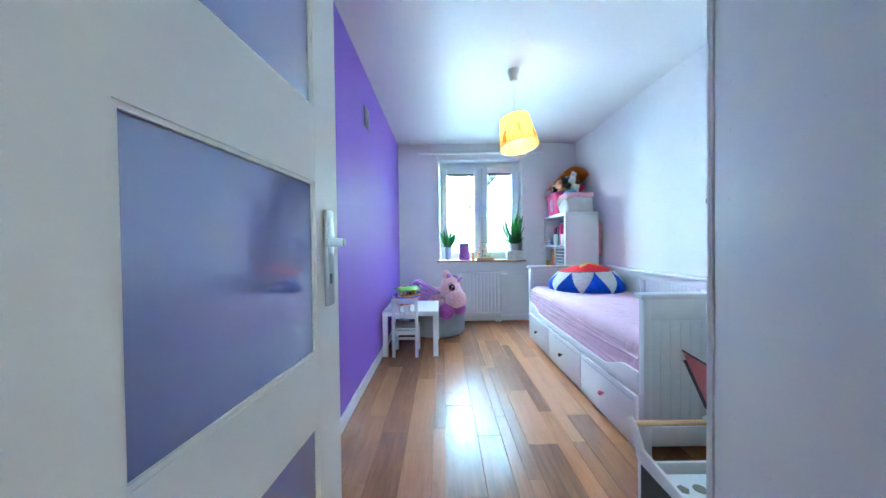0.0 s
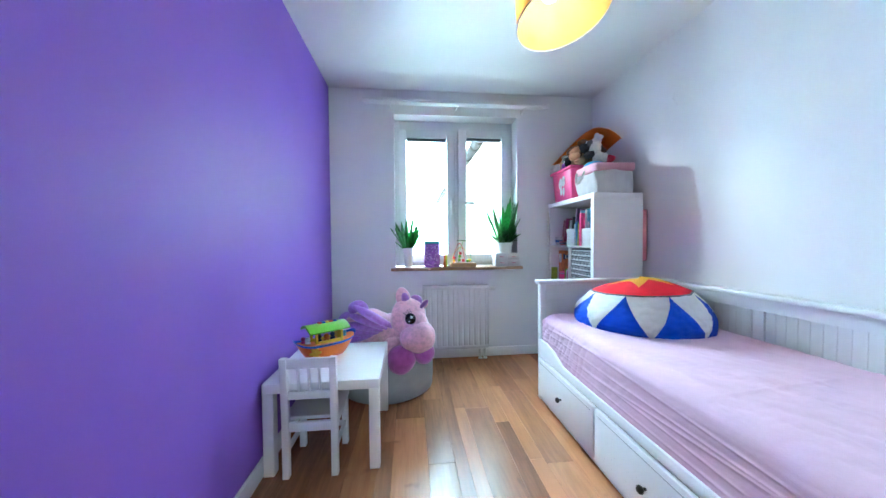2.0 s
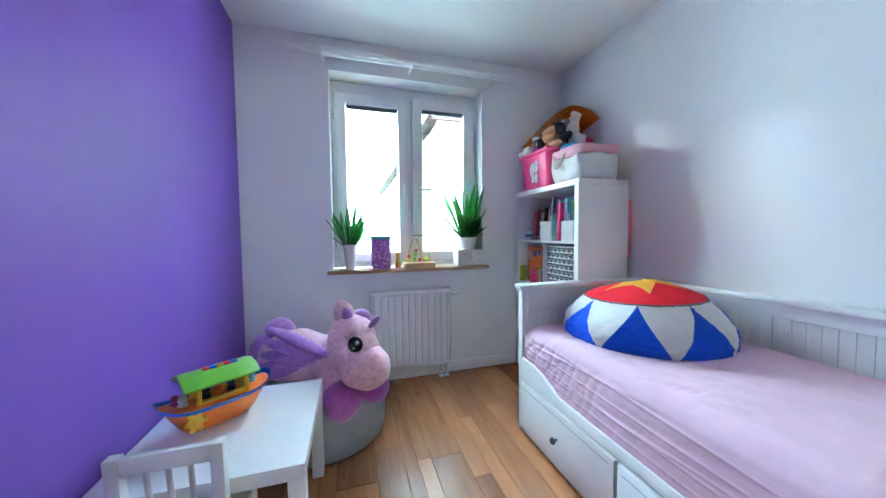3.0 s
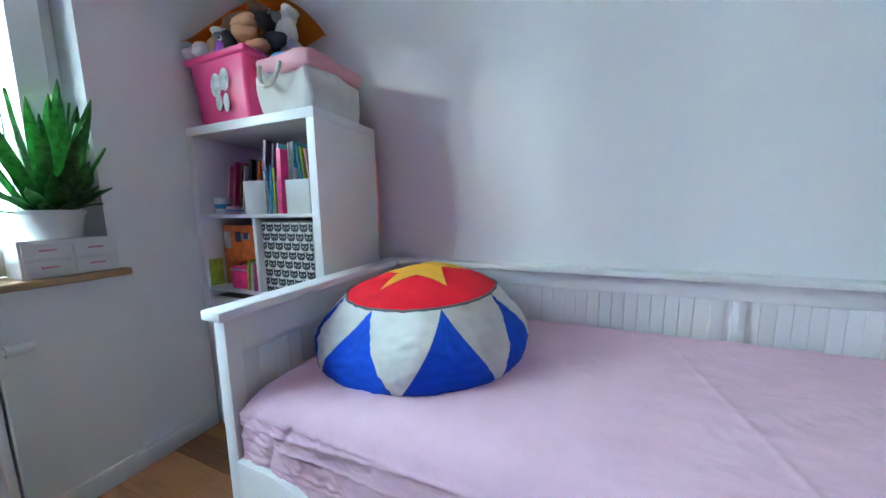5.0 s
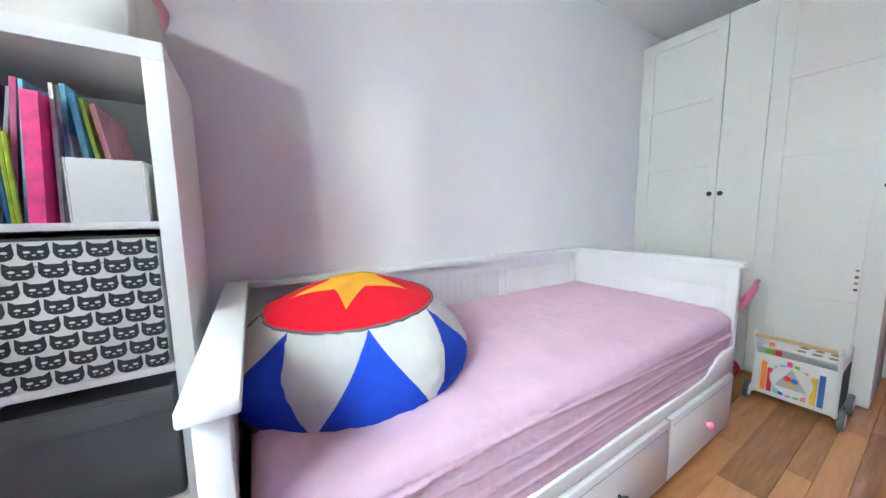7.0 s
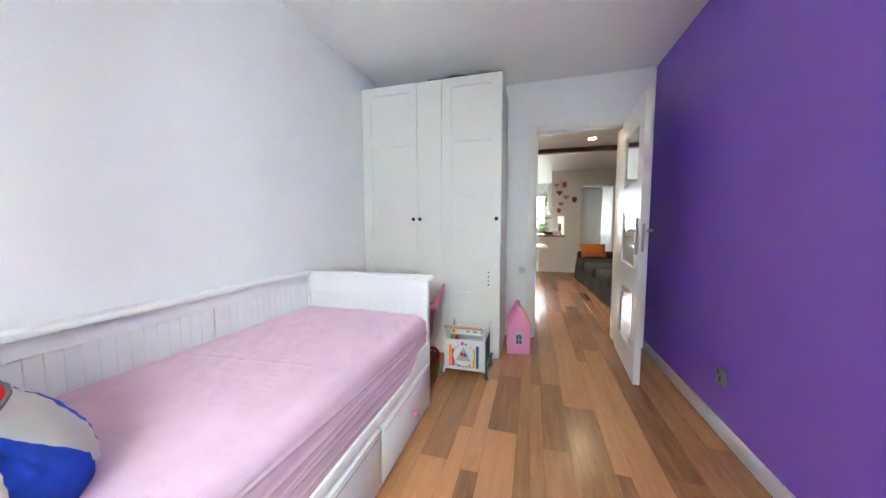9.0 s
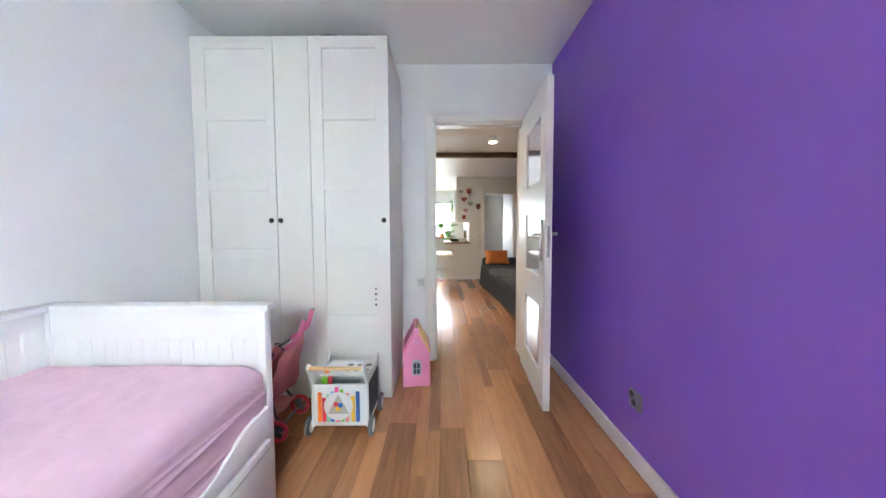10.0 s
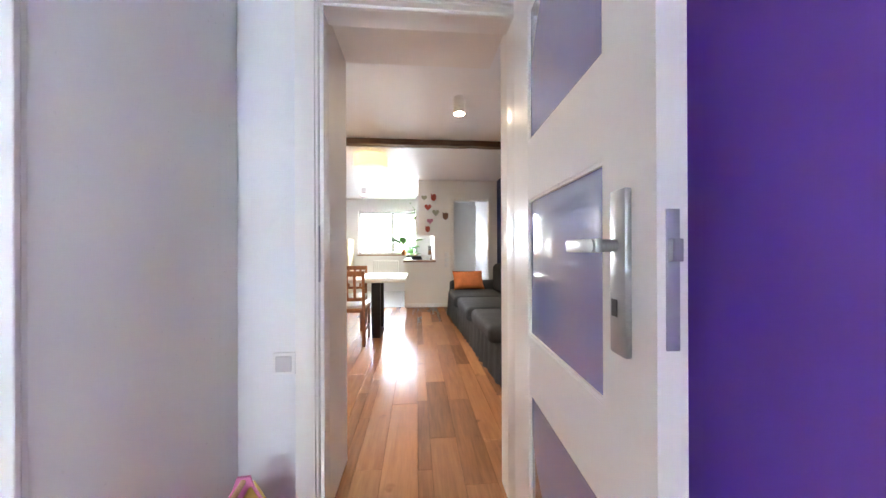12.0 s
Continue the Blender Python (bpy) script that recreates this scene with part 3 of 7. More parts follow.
def pouf_point(th, v):
    """v 0..1 up the side wall, 1..2 over the lid."""
    if v <= 1:
        z = 0.006 + 0.210 * v
        r = 0.347 + 0.036 * math.sin(min(1, v * 1.25 + 0.12) * math.pi * 0.62) - 0.122 * v ** 2.0
        r += 0.006 * wob((math.cos(th) * 2, math.sin(th) * 2, v * 1.5), 2.2, 4) + 0.005 * wob((math.cos(th) * 3, math.sin(th) * 3, v * 5), 4, 9) + 0.004 * wob((math.cos(th) * 3, math.sin(th) * 3, v * 1.2), 8, 5) + 0.0025 * math.cos(8 * (th - TIP)) * math.sin(math.pi * v) + 0.0022 * wob((math.cos(th) * 2 + v, math.sin(th) * 2, v * 3), 17, 8)
    else:
        w = v - 1
        r = (0.347 + 0.036 * math.sin(math.pi * 0.62) - 0.122) * (1 - w)
        z = 0.216 + 0.070 * (1 - (1 - w) ** 1.9) + 0.006 * math.cos(th * 8) * (1 - w) * w + 0.006 * wob((r * math.cos(th), r * math.sin(th), 0), 9, 2) * (1 - w)
    z -= 0.012 * math.cos(th - 2.4) * min(v, 1)
    return PC + Vector((r * math.cos(th), r * math.sin(th), z))


circus = thing("pouf", "round circus-style cushion in blue, white and red canvas", "pouf", PC)


def patch(fn, nu, nv):
    b = BM()
    g = [[b.verts.new(fn(i / nu, j / nv)) for i in range(nu + 1)] for j in range(nv + 1)]
    for j in range(nv):
        for i in range(nu):
            b.faces.new((g[j][i], g[j][i + 1], g[j + 1][i + 1], g[j + 1][i]))
    bmesh.ops.remove_doubles(b, verts=b.verts, dist=0.0002)
    return b


H = math.pi / 8
for k in range(8):
    c = TIP + k * math.pi / 4
    part("white_panel", patch(lambda u, v: pouf_point(c + (2 * u - 1) * H * v ** 1.06, v), 14, 26), M_WHITEC, circus, "white canvas triangle", smooth=60)
    d = c + H
    part("blue_panel", patch(lambda u, v: pouf_point(d + (2 * u - 1) * H * (1 - v ** 1.06), v), 14, 26), M_BLUE, circus, "blue canvas triangle", smooth=60)
part("lid", patch(lambda u, v: pouf_point(u * math.tau, 1 + v * 0.999), 60, 12), M_RED, circus, "red canvas top", smooth=60)
STAR = []
for k in range(10):
    STAR.append((TIP + math.pi + k * math.pi / 5, 0.70 if k % 2 == 0 else 0.30))


def star_patch():
    b = BM()
    def lift(th, q):
        return pouf_point(th, 2 - q) + Vector((0, 0, 0.0022))
    n = 8
    for k in range(10):
        (a0, r0), (a1, r1) = STAR[k], STAR[(k + 1) % 10]
        p0, p1 = Vector((r0 * math.cos(a0), r0 * math.sin(a0))), Vector((r1 * math.cos(a1), r1 * math.sin(a1)))
        g = []
        for i in range(n + 1):
            row = []
            for j in range(n + 1):
                q = (p0.lerp(p1, j / n)) * max(i / n, 0.002)
                row.append(b.verts.new(lift(math.atan2(q.y, q.x), q.length)))
            g.append(row)
        for i in range(n):
            for j in range(n):
                b.faces.new((g[i][j], g[i][j + 1], g[i + 1][j + 1], g[i + 1][j]))
    bmesh.ops.remove_doubles(b, verts=b.verts, dist=0.0004)
    return b


part("star", star_patch(), M_YELLOWC, circus, "yellow star sewn on the top", smooth=60)
for v in (0.0, 1.0):
    bm = BM()
    tube(bm, [pouf_point(i * math.tau / 80, v) for i in range(80)], 0.0045 if v else 0.0075, 6, True)
    part("piping", bm, M_PIPING, circus, "dark grey piping")
bm = BM()
lathe(bm, [(0.325, 0.0), (0.340, 0.010)], 40, PC)
part("underside", bm, M_PIPING, circus)

# ---- bookcase ----
SX0, SX1, SY0, SY1, SH = 2.068, 2.460, 3.510, 4.270, 1.463
case = thing("bookcase", "white open cube bookcase with books and storage boxes", "bookcase", ((SX0 + SX1) / 2, (SY0 + SY1) / 2, 0))
for nm, b in (("side", (SX0, SX1, SY0, SY0 + 0.039, 0, SH - 0.039)), ("side", (SX0, SX1, SY1 - 0.039, SY1, 0, SH - 0.039)), ("top", (SX0, SX1, SY0, SY1, SH - 0.0388, SH)),
              ("bottom", (SX0, SX1, SY0 + 0.039, SY1 - 0.039, 0.0, 0.039)), ("back", (SX1 - 0.01, SX1 - 0.002, SY0 + 0.039, SY1 - 0.039, 0.039, SH - 0.039))):
    bm = BM()
    box(bm, *b, 0.0015 if nm != "back" else 0)
    part(nm, bm, M_LACQ, case)
ROWS_Z = [0.039, 0.375, 0.722, 1.068]
for z in ROWS_Z[1:]:
    bm = BM()
    box(bm, SX0 + 0.003, SX1 - 0.01, SY0 + 0.039, SY1 - 0.039, z - 0.016, z, 0.001)
    part("shelf", bm, M_LACQ, case)
SYM = 3.882
for z0, z1 in ((0.039, 0.359), (0.375, 0.706), (0.722, 1.052)):
    bm = BM()
    box(bm, SX0 + 0.003, SX1 - 0.01, SYM - 0.009, SYM + 0.009, z0, z1, 0.001)
    part("divider", bm, M_LACQ, case)


def storage_box(y0, y1, z, h, material, label):
    t = thing("storage_box", label, "storage box", (2.26, (y0 + y1) / 2, z), "boxes in the bookcase")
    b = BM()
    box(b, SX0 + 0.012, SX1 - 0.03, y0, y1, z, z + h, 0.008, 3)
    part("body", b, material, t)
    b = BM()
    box(b, SX0 + 0.007, SX0 + 0.0125, y0 + 0.004, y1 - 0.004, z + h - 0.055, z + h - 0.006, 0.002)
    part("hem", b, material, t)
    b = BM()
    box(b, SX0 + 0.02, SX1 - 0.04, y0 + 0.012, y1 - 0.012, z + h - 0.002, z + h + 0.001)
    part("opening", b, M_DARKSEAM, t)
    return t


storage_box(3.897, 4.226, 0.375, 0.30, M_FABRICW, "white fabric storage box in the bookcase")
storage_box(3.556, 3.868, 0.375, 0.29, M_FABRICG, "grey fabric storage box in the bookcase")
storage_box(3.897, 4.226, 0.039, 0.29, M_FABRICW, "white fabric storage box in the bookcase")
storage_box(3.556, 3.868, 0.039, 0.29, M_FABRICW, "white fabric storage box in the bookcase")

cat = thing("patterned_box", "white cardboard box printed with rows of dark shapes", "storage box", (2.26, 3.71, 0.722), "boxes in the bookcase")
bm = BM()
CY0, CY1, CZ0, CZ1 = 3.556, 3.840, 0.7225, 1.032
box(bm, SX0 + 0.006, SX1 - 0.03, CY0, CY1, CZ0, CZ1, 0.004)
part("body", bm, mat("white_printed_card", (0.74, 0.74, 0.73), 0.6), cat)
bm = BM()
box(bm, SX0 + 0.0035, SX0 + 0.006, CY0, CY1, CZ1 - 0.052, CZ1 - 0.0505)
box(bm, SX0 + 0.008, SX1 - 0.03, CY0 + 0.003, CY1 - 0.003, CZ1, CZ1 + 0.006)
part("lid_edge", bm, M_DARKSEAM, cat)
M_PRINT = mat("dark_print", (0.018, 0.02, 0.03), 0.6)
M_PRINT2 = mat("pale_print", (0.70, 0.70, 0.69), 0.6)
bm, bm2 = BM(), BM()
pitch, rowh = 0.0470, 0.0385
for r in range(8):
    for c in range(-1, 7):
        yc = CY0 + 0.024 + c * pitch + (0.5 * pitch if r % 2 else 0)
        zc = CZ0 + 0.020 + r * rowh
        w, h = 0.0218, 0.0178
        shape = [(-w, -h * 0.25), (-w * 0.8, -h * 0.8), (-w * 0.4, -h * 1.02), (w * 0.4, -h * 1.02), (w * 0.8, -h * 0.8), (w, -h * 0.25), (w * 0.92, h * 1.0), (w * 0.48, h * 0.62), (-w * 0.48, h * 0.62), (-w * 0.92, h * 1.0)]
        pts = [(min(max(yc + a, CY0 + 0.002), CY1 - 0.002), min(zc + q, CZ1 - 0.002)) for a, q in shape]
        if pts[3][0] - pts[2][0] > 0.006:
            vs = [bm.verts.new((SX0 + 0.0052, a, q)) for a, q in pts]
            bm.faces.new(vs)
            for s in (-0.42, 0.42):
                ya = yc + s * w
                if CY0 + 0.006 < ya < CY1 - 0.006:
                    e = [bm2.verts.new((SX0 + 0.0048, ya + 0.005 * math.cos(t * math.tau / 8), zc - 0.0012 + 0.0027 * math.sin(t * math.tau / 8))) for t in range(8)]
                    bm2.faces.new(e)
            for ya, za, ra in ((yc, zc - 0.0075, 0.0016), (yc - 0.011, zc - 0.0085, 0.0009), (yc + 0.011, zc - 0.0085, 0.0009)):
                if CY0 + 0.008 < ya < CY1 - 0.008:
                    bm2.faces.new([bm2.verts.new((SX0 + 0.0048, ya + 2.2 * ra * math.cos(t * math.tau / 6), za + ra * math.sin(t * math.tau / 6))) for t in range(6)])
part("print", bm, M_PRINT, cat, "rows of dark rounded shapes", smooth=0)["kind"] = "stuff"
part("print_detail", bm2, M_PRINT2, cat, smooth=0)["kind"] = "stuff"


def book(y, z, w, h, d, material, tilt=0.0, x=None, lean=0.0, kind="book"):
    """Standing book: cover round a paler block of pages. y is its middle."""
    x = SX0 + 0.045 if x is None else x
    m = Matrix.Translation((x, y, z)) @ Matrix.Rotation(radians(tilt), 4, "X") @ Matrix.Rotation(radians(lean), 4, "Z")
    t = thing(kind, "", "book", group="books in the bookcase", m=m)
    b = BM()
    c = 0.0025 if w > 0.012 else 0.0012
    box(b, 0, d, -w / 2, -w / 2 + c, 0, h)
    box(b, 0, d, w / 2 - c, w / 2, 0, h)
    box(b, -0.001, c, -w / 2, w / 2, 0, h)
    part("cover", b, material, t, local=True)
    b = BM()
    box(b, c, d - 0.004, -w / 2 + c, w / 2 - c, 0.003, h - 0.004)
    part("pages", b, M_PAGES, t, local=True)
    return t


M_PAGES = mat("paper_edges", (0.70, 0.67, 0.60), 0.8, vary=0.1, scale=80)
COVERS = {k: mat("cover_" + k, c, 0.4, vary=0.35, scale=30) for k, c in {
    "pink": (0.85, 0.025, 0.24), "magenta": (0.42, 0.03, 0.16), "violet": (0.12, 0.045, 0.16), "dark": (0.035, 0.035, 0.045), "brown": (0.20, 0.09, 0.04), "orange": (0.70, 0.17, 0.02),
    "grey": (0.30, 0.32, 0.34), "sky": (0.15, 0.45, 0.62), "blue": (0.04, 0.20, 0.48), "white": (0.72, 0.73, 0.74), "rose": (0.62, 0.25, 0.32), "lime": (0.42, 0.55, 0.05), "navy": (0.03, 0.05, 0.15)}.items()}
z1 = ROWS_Z[3]
for y, w, h, d, k, tl, x in (
        (4.175, 0.010, 0.235, 0.20, "rose", 11, 2.16), (4.150, 0.012, 0.25, 0.20, "magenta", 11, 2.17), (4.120, 0.008, 0.235, 0.2, "brown", 11, 2.18), (4.098, 0.006, 0.23, 0.2, "white", 11, 2.18),
        (4.068, 0.020, 0.26, 0.2, "dark", 10, 2.19), (4.030, 0.016, 0.25, 0.2, "navy", 9, 2.20), (4.005, 0.012, 0.245, 0.19, "orange", 8, 2.19), (3.980, 0.024, 0.255, 0.2, "brown", 6, 2.2),
        (3.950, 0.012, 0.24, 0.2, "dark", 5, 2.2), (3.875, 0.014, 0.315, 0.22, "violet", 7, 2.12), (3.850, 0.010, 0.30, 0.2, "violet", 7, 2.14), (3.800, 0.006, 0.275, 0.2, "grey", 8, 2.12),
        (3.776, 0.009, 0.29, 0.2, "magenta", 5, 2.11), (3.757, 0.006, 0.285, 0.2, "sky", 4, 2.10), (3.738, 0.024, 0.262, 0.2, "pink", 3, 2.088), (3.715, 0.006, 0.29, 0.2, "white", 2, 2.12),
        (3.702, 0.008, 0.295, 0.2, "sky", 2, 2.13), (3.682, 0.008, 0.29, 0.2, "white", -4, 2.13), (3.660, 0.010, 0.282, 0.2, "sky", -5, 2.14), (3.640, 0.007, 0.276, 0.2, "lime", -7, 2.15), (3.622, 0.010, 0.27, 0.2, "rose", -8, 2.16)):
    bk = book(y, z1, w, h, d, COVERS[k], tl, x)
    bk["label"] = {"pink": "bright pink hardback book standing on the shelf"}.get(k, "thin children's book standing on the white shelf")
z2 = ROWS_Z[2]
for y, w, h, d, k, tl, x, lean in ((4.2245, 0.006, 0.13, 0.06, "lime", 0, 2.080, 0), (4.03, 0.04, 0.285, 0.20, "brown", 2, 2.215, 0), (3.925, 0.012, 0.27, 0.2, "sky", 4, 2.16, 0), (3.905, 0.010, 0.262, 0.2, "blue", 3, 2.14, 0),
                                   (3.965, 0.006, 0.14, 0.12, "lime", 4, 2.080, 10), (3.940, 0.008, 0.13, 0.12, "white", 5, 2.078, 20), (3.918, 0.01, 0.125, 0.1, "magenta", 6, 2.078, 30)):
    bk = book(y, z2, w, h, d, COVERS[k], tl, x, lean)
    bk["label"] = "thin children's book standing on the white shelf"

# orange activity box front with plain marks
ob = thing("activity_box", "large orange cardboard activity set with pale marks", "box", (2.19, 4.07, z2))
bm = BM()
box(bm, 2.150, 2.185, 3.975, 4.218, z2, z2 + 0.292, 0.002)
part("body", bm, COVERS["orange"], ob)
bm = BM()
box(bm, 2.148, 2.1505, 4.160, 4.205, z2 + 0.18, z2 + 0.262)
box(bm, 2.148, 2.1505, 4.02, 4.115, z2 + 0.222, z2 + 0.25)
part("printed_mark", bm, COVERS["white"], ob)
bm = BM()
box(bm, 2.1465, 2.1485, 4.085, 4.120, z2 + 0.212, z2 + 0.262)
box(bm, 2.1465, 2.1485, 4.035, 4.065, z2 + 0.228, z2 + 0.258)
part("printed_mark", bm, COVERS["navy"], ob)
tin = thing("tin_case", "small pink lunch tin with a handle", "tin", (2.11, 4.01, z2))
bm = BM()
box(bm, 2.085, 2.145, 3.965, 4.085, z2, z2 + 0.105, 0.008, 3)
part("body", bm, COVERS["pink"], tin)
bm = BM()
box(bm, 2.083, 2.147, 3.963, 4.087, z2 + 0.088, z2 + 0.094, 0.001)
part("lid_seam", bm, COVERS["sky"], tin)
bm = BM()
tube(bm, [(2.115, 3.995 + 0.03 * (1 - math.cos(a)), z2 + 0.103 + 0.022 * math.sin(a)) for a in np.linspace(0, math.pi, 9)], 0.004, 6)
part("handle", bm, COVERS["magenta"], tin)

tub = thing("lidded_tub", "white oval cardboard tub with a lid", "tub", (2.13, 3.955, z1))
bm = BM()
def oval(b, cx, cy, z0, z1_, rx, ry, n=32):
    lo = [b.verts.new((cx + rx * math.cos(i * math.tau / n), cy + ry * math.sin(i * math.tau / n), z0)) for i in range(n)]
    hi = [b.verts.new((cx + rx * math.cos(i * math.tau / n), cy + ry * math.sin(i * math.tau / n), z1_)) for i in range(n)]
    b.faces.new(lo[::-1]); b.faces.new(hi)
    for i in range(n):
        b.faces.new((lo[i], lo[(i + 1) % n], hi[(i + 1) % n], hi[i]))
oval(bm, 2.130, 3.890, z1, z1 + 0.112, 0.054, 0.086)
part("body", bm, M_FABRICW, tub)
bm = BM()
oval(bm, 2.130, 3.890, z1 + 0.112, z1 + 0.140, 0.057, 0.089)
part("lid", bm, M_FABRICW, tub)
bin_ = thing("small_bin", "small white fabric bin on the shelf", "bin", (2.12, 3.625, z1))
bm = BM()
for b in ((2.078, 2.170, 3.566, 3.570), (2.078, 2.170, 3.686, 3.690), (2.078, 2.082, 3.570, 3.686), (2.166, 2.170, 3.570, 3.686)):
    box(bm, b[0], b[1], b[2], b[3], z1, z1 + 0.135, 0.0015)
part("body", bm, M_FABRICW, bin_)
for i, k in enumerate(("lime", "lime", "blue", "sky", "blue", "dark", "white")):
    pn = thing("pencil", "felt-tip pen standing among the books", "pen", (2.10, 3.77 + i * 0.008, z1), "pens on the shelf")
    bm = BM()
    rod(bm, (2.088 + 0.006 * (i % 3), 3.762 + i * 0.009, z1), (2.094 + 0.006 * (i % 2), 3.766 + i * 0.0095, z1 + 0.145 + 0.012 * (i % 3)), 0.0042, None, 8)
    part("barrel", bm, COVERS[k], pn)
    bm = BM()
    rod(bm, (2.094 + 0.006 * (i % 2), 3.766 + i * 0.0095, z1 + 0.146 + 0.012 * (i % 3)), (2.094 + 0.006 * (i % 2), 3.766 + i * 0.0095, z1 + 0.178 + 0.012 * (i % 3)), 0.005, 0.004, 8)
    part("cap", bm, COVERS[k], pn)
for y, r, h, k in ((4.125, 0.034, 0.075, "white"), (4.055, 0.030, 0.035, "rose"), (4.075, 0.028, 0.03, "white")):
    jr = thing("paper_cup", "small printed paper cup on the shelf", "cup", (2.11, y, z1), "cups on the shelf")
    bm = BM()
    lathe(bm, [(r * 0.85, 0), (r, h)], 20, (2.108 + (0.03 if h < 0.032 else 0), y, z1))
    part("body", bm, COVERS[k], jr)
    bm = BM()
    lathe(bm, [(r * 0.94, h * 0.35), (r * 0.985, h * 0.62)], 20, (2.108 + (0.03 if h < 0.032 else 0), y, z1), cap=False)
    part("band", bm, COVERS["blue"], jr)

# ---- on top of the bookcase ----
def tapered(b, x0, x1, y0, y1, z0, z1_, grow, bevel=0.02):
    vs = box(b, x0, x1, y0, y1, z0, z1_, bevel, 3)
    cx, cy = (x0 + x1) / 2, (y0 + y1) / 2
    for v in vs:
        k = 1 + grow * (v.co.z - z0) / (z1_ - z0)
        v.co.x, v.co.y = cx + (v.co.x - cx) * k, cy + (v.co.y - cy) * k


ptub = thing("toy_tub", "pink plastic tub overfilled with soft toys", "tub", (2.26, 4.04, SH))
bm = BM()
tapered(bm, 2.105, 2.43, 3.885, 4.215, SH, SH + 0.285, 0.12, 0.025)
tubbody = part("body", bm, M_PINKPL, ptub)
bm = BM()
tapered(bm, 2.075, 2.46, 3.855, 4.245, SH + 0.262, SH + 0.288, 0.02, 0.01)
part("rim", bm, M_PINKPL, ptub)
bm = BM()
for sy, sz, rx, rz in ((4.06, 0.16, 0.035, 0.05), (4.005, 0.175, 0.03, 0.048), (4.055, 0.09, 0.022, 0.035), (4.01, 0.085, 0.02, 0.04)):
    vs = [bm.verts.new((2.098 - sz * 0.062, sy + rx * math.cos(i * math.tau / 14), SH + sz + rz * math.sin(i * math.tau / 14))) for i in range(14)]
    bm.faces.new(vs)
part("sticker", bm, COVERS["white"], tubbody, "pale sticker", smooth=0)
lid = thing("tub_lid", "orange plastic lid tilted on top of soft toys", "lid", (2.26, 4.02, 1.86))
bm = BM()
LA, LB = Vector((2.065, 4.225, 1.835)), Vector((2.50, 3.80, 1.975))
back = Vector((0.7, 0.7, 0))
gr = []
for i in range(29):
    u, row = i / 28, []
    for j in range(13):
        v = j / 12
        uu = 0.5 + (u - 0.5) * (1 - 0.62 * v)
        p = LA.lerp(LB, uu) + back * (0.30 * v)
        arch = math.sin(math.pi * min(1, max(0, u)) ** 1.36) ** 0.85
        p.z += 0.185 * arch * (1 - 0.55 * v * v) - 0.05 * v * v + 0.004 * wob(p, 14, 3)
        if j == 0:
            p.z -= 0.020
            p += back * -0.006
        row.append(bm.verts.new((min(p.x, 2.515), min(p.y, 4.262), p.z)))
    gr.append(row)
for r0, r1 in zip(gr, gr[1:]):
    for j in range(12):
        bm.faces.new((r0[j], r1[j], r1[j + 1], r0[j + 1]))
bmesh.ops.solidify(bm, geom=bm.faces[:], thickness=0.006)
part("shell", bm, mat("orange_lid", (0.90, 0.30, 0.015), 0.4), lid, smooth=50)
TOYC = [("white", (0.72, 0.70, 0.67)), ("grey", (0.20, 0.19, 0.19)), ("tan", (0.45, 0.28, 0.16)), ("dark", (0.03, 0.03, 0.035)), ("peach", (0.70, 0.36, 0.20)), ("brown", (0.16, 0.08, 0.05)), ("violet", (0.30, 0.08, 0.45)), ("red", (0.55, 0.02, 0.10))]
TOYM = {k: mat("plush_" + k, c, 0.95, vary=0.15, scale=30, bump=0.9, bscale=200) for k, c in TOYC}
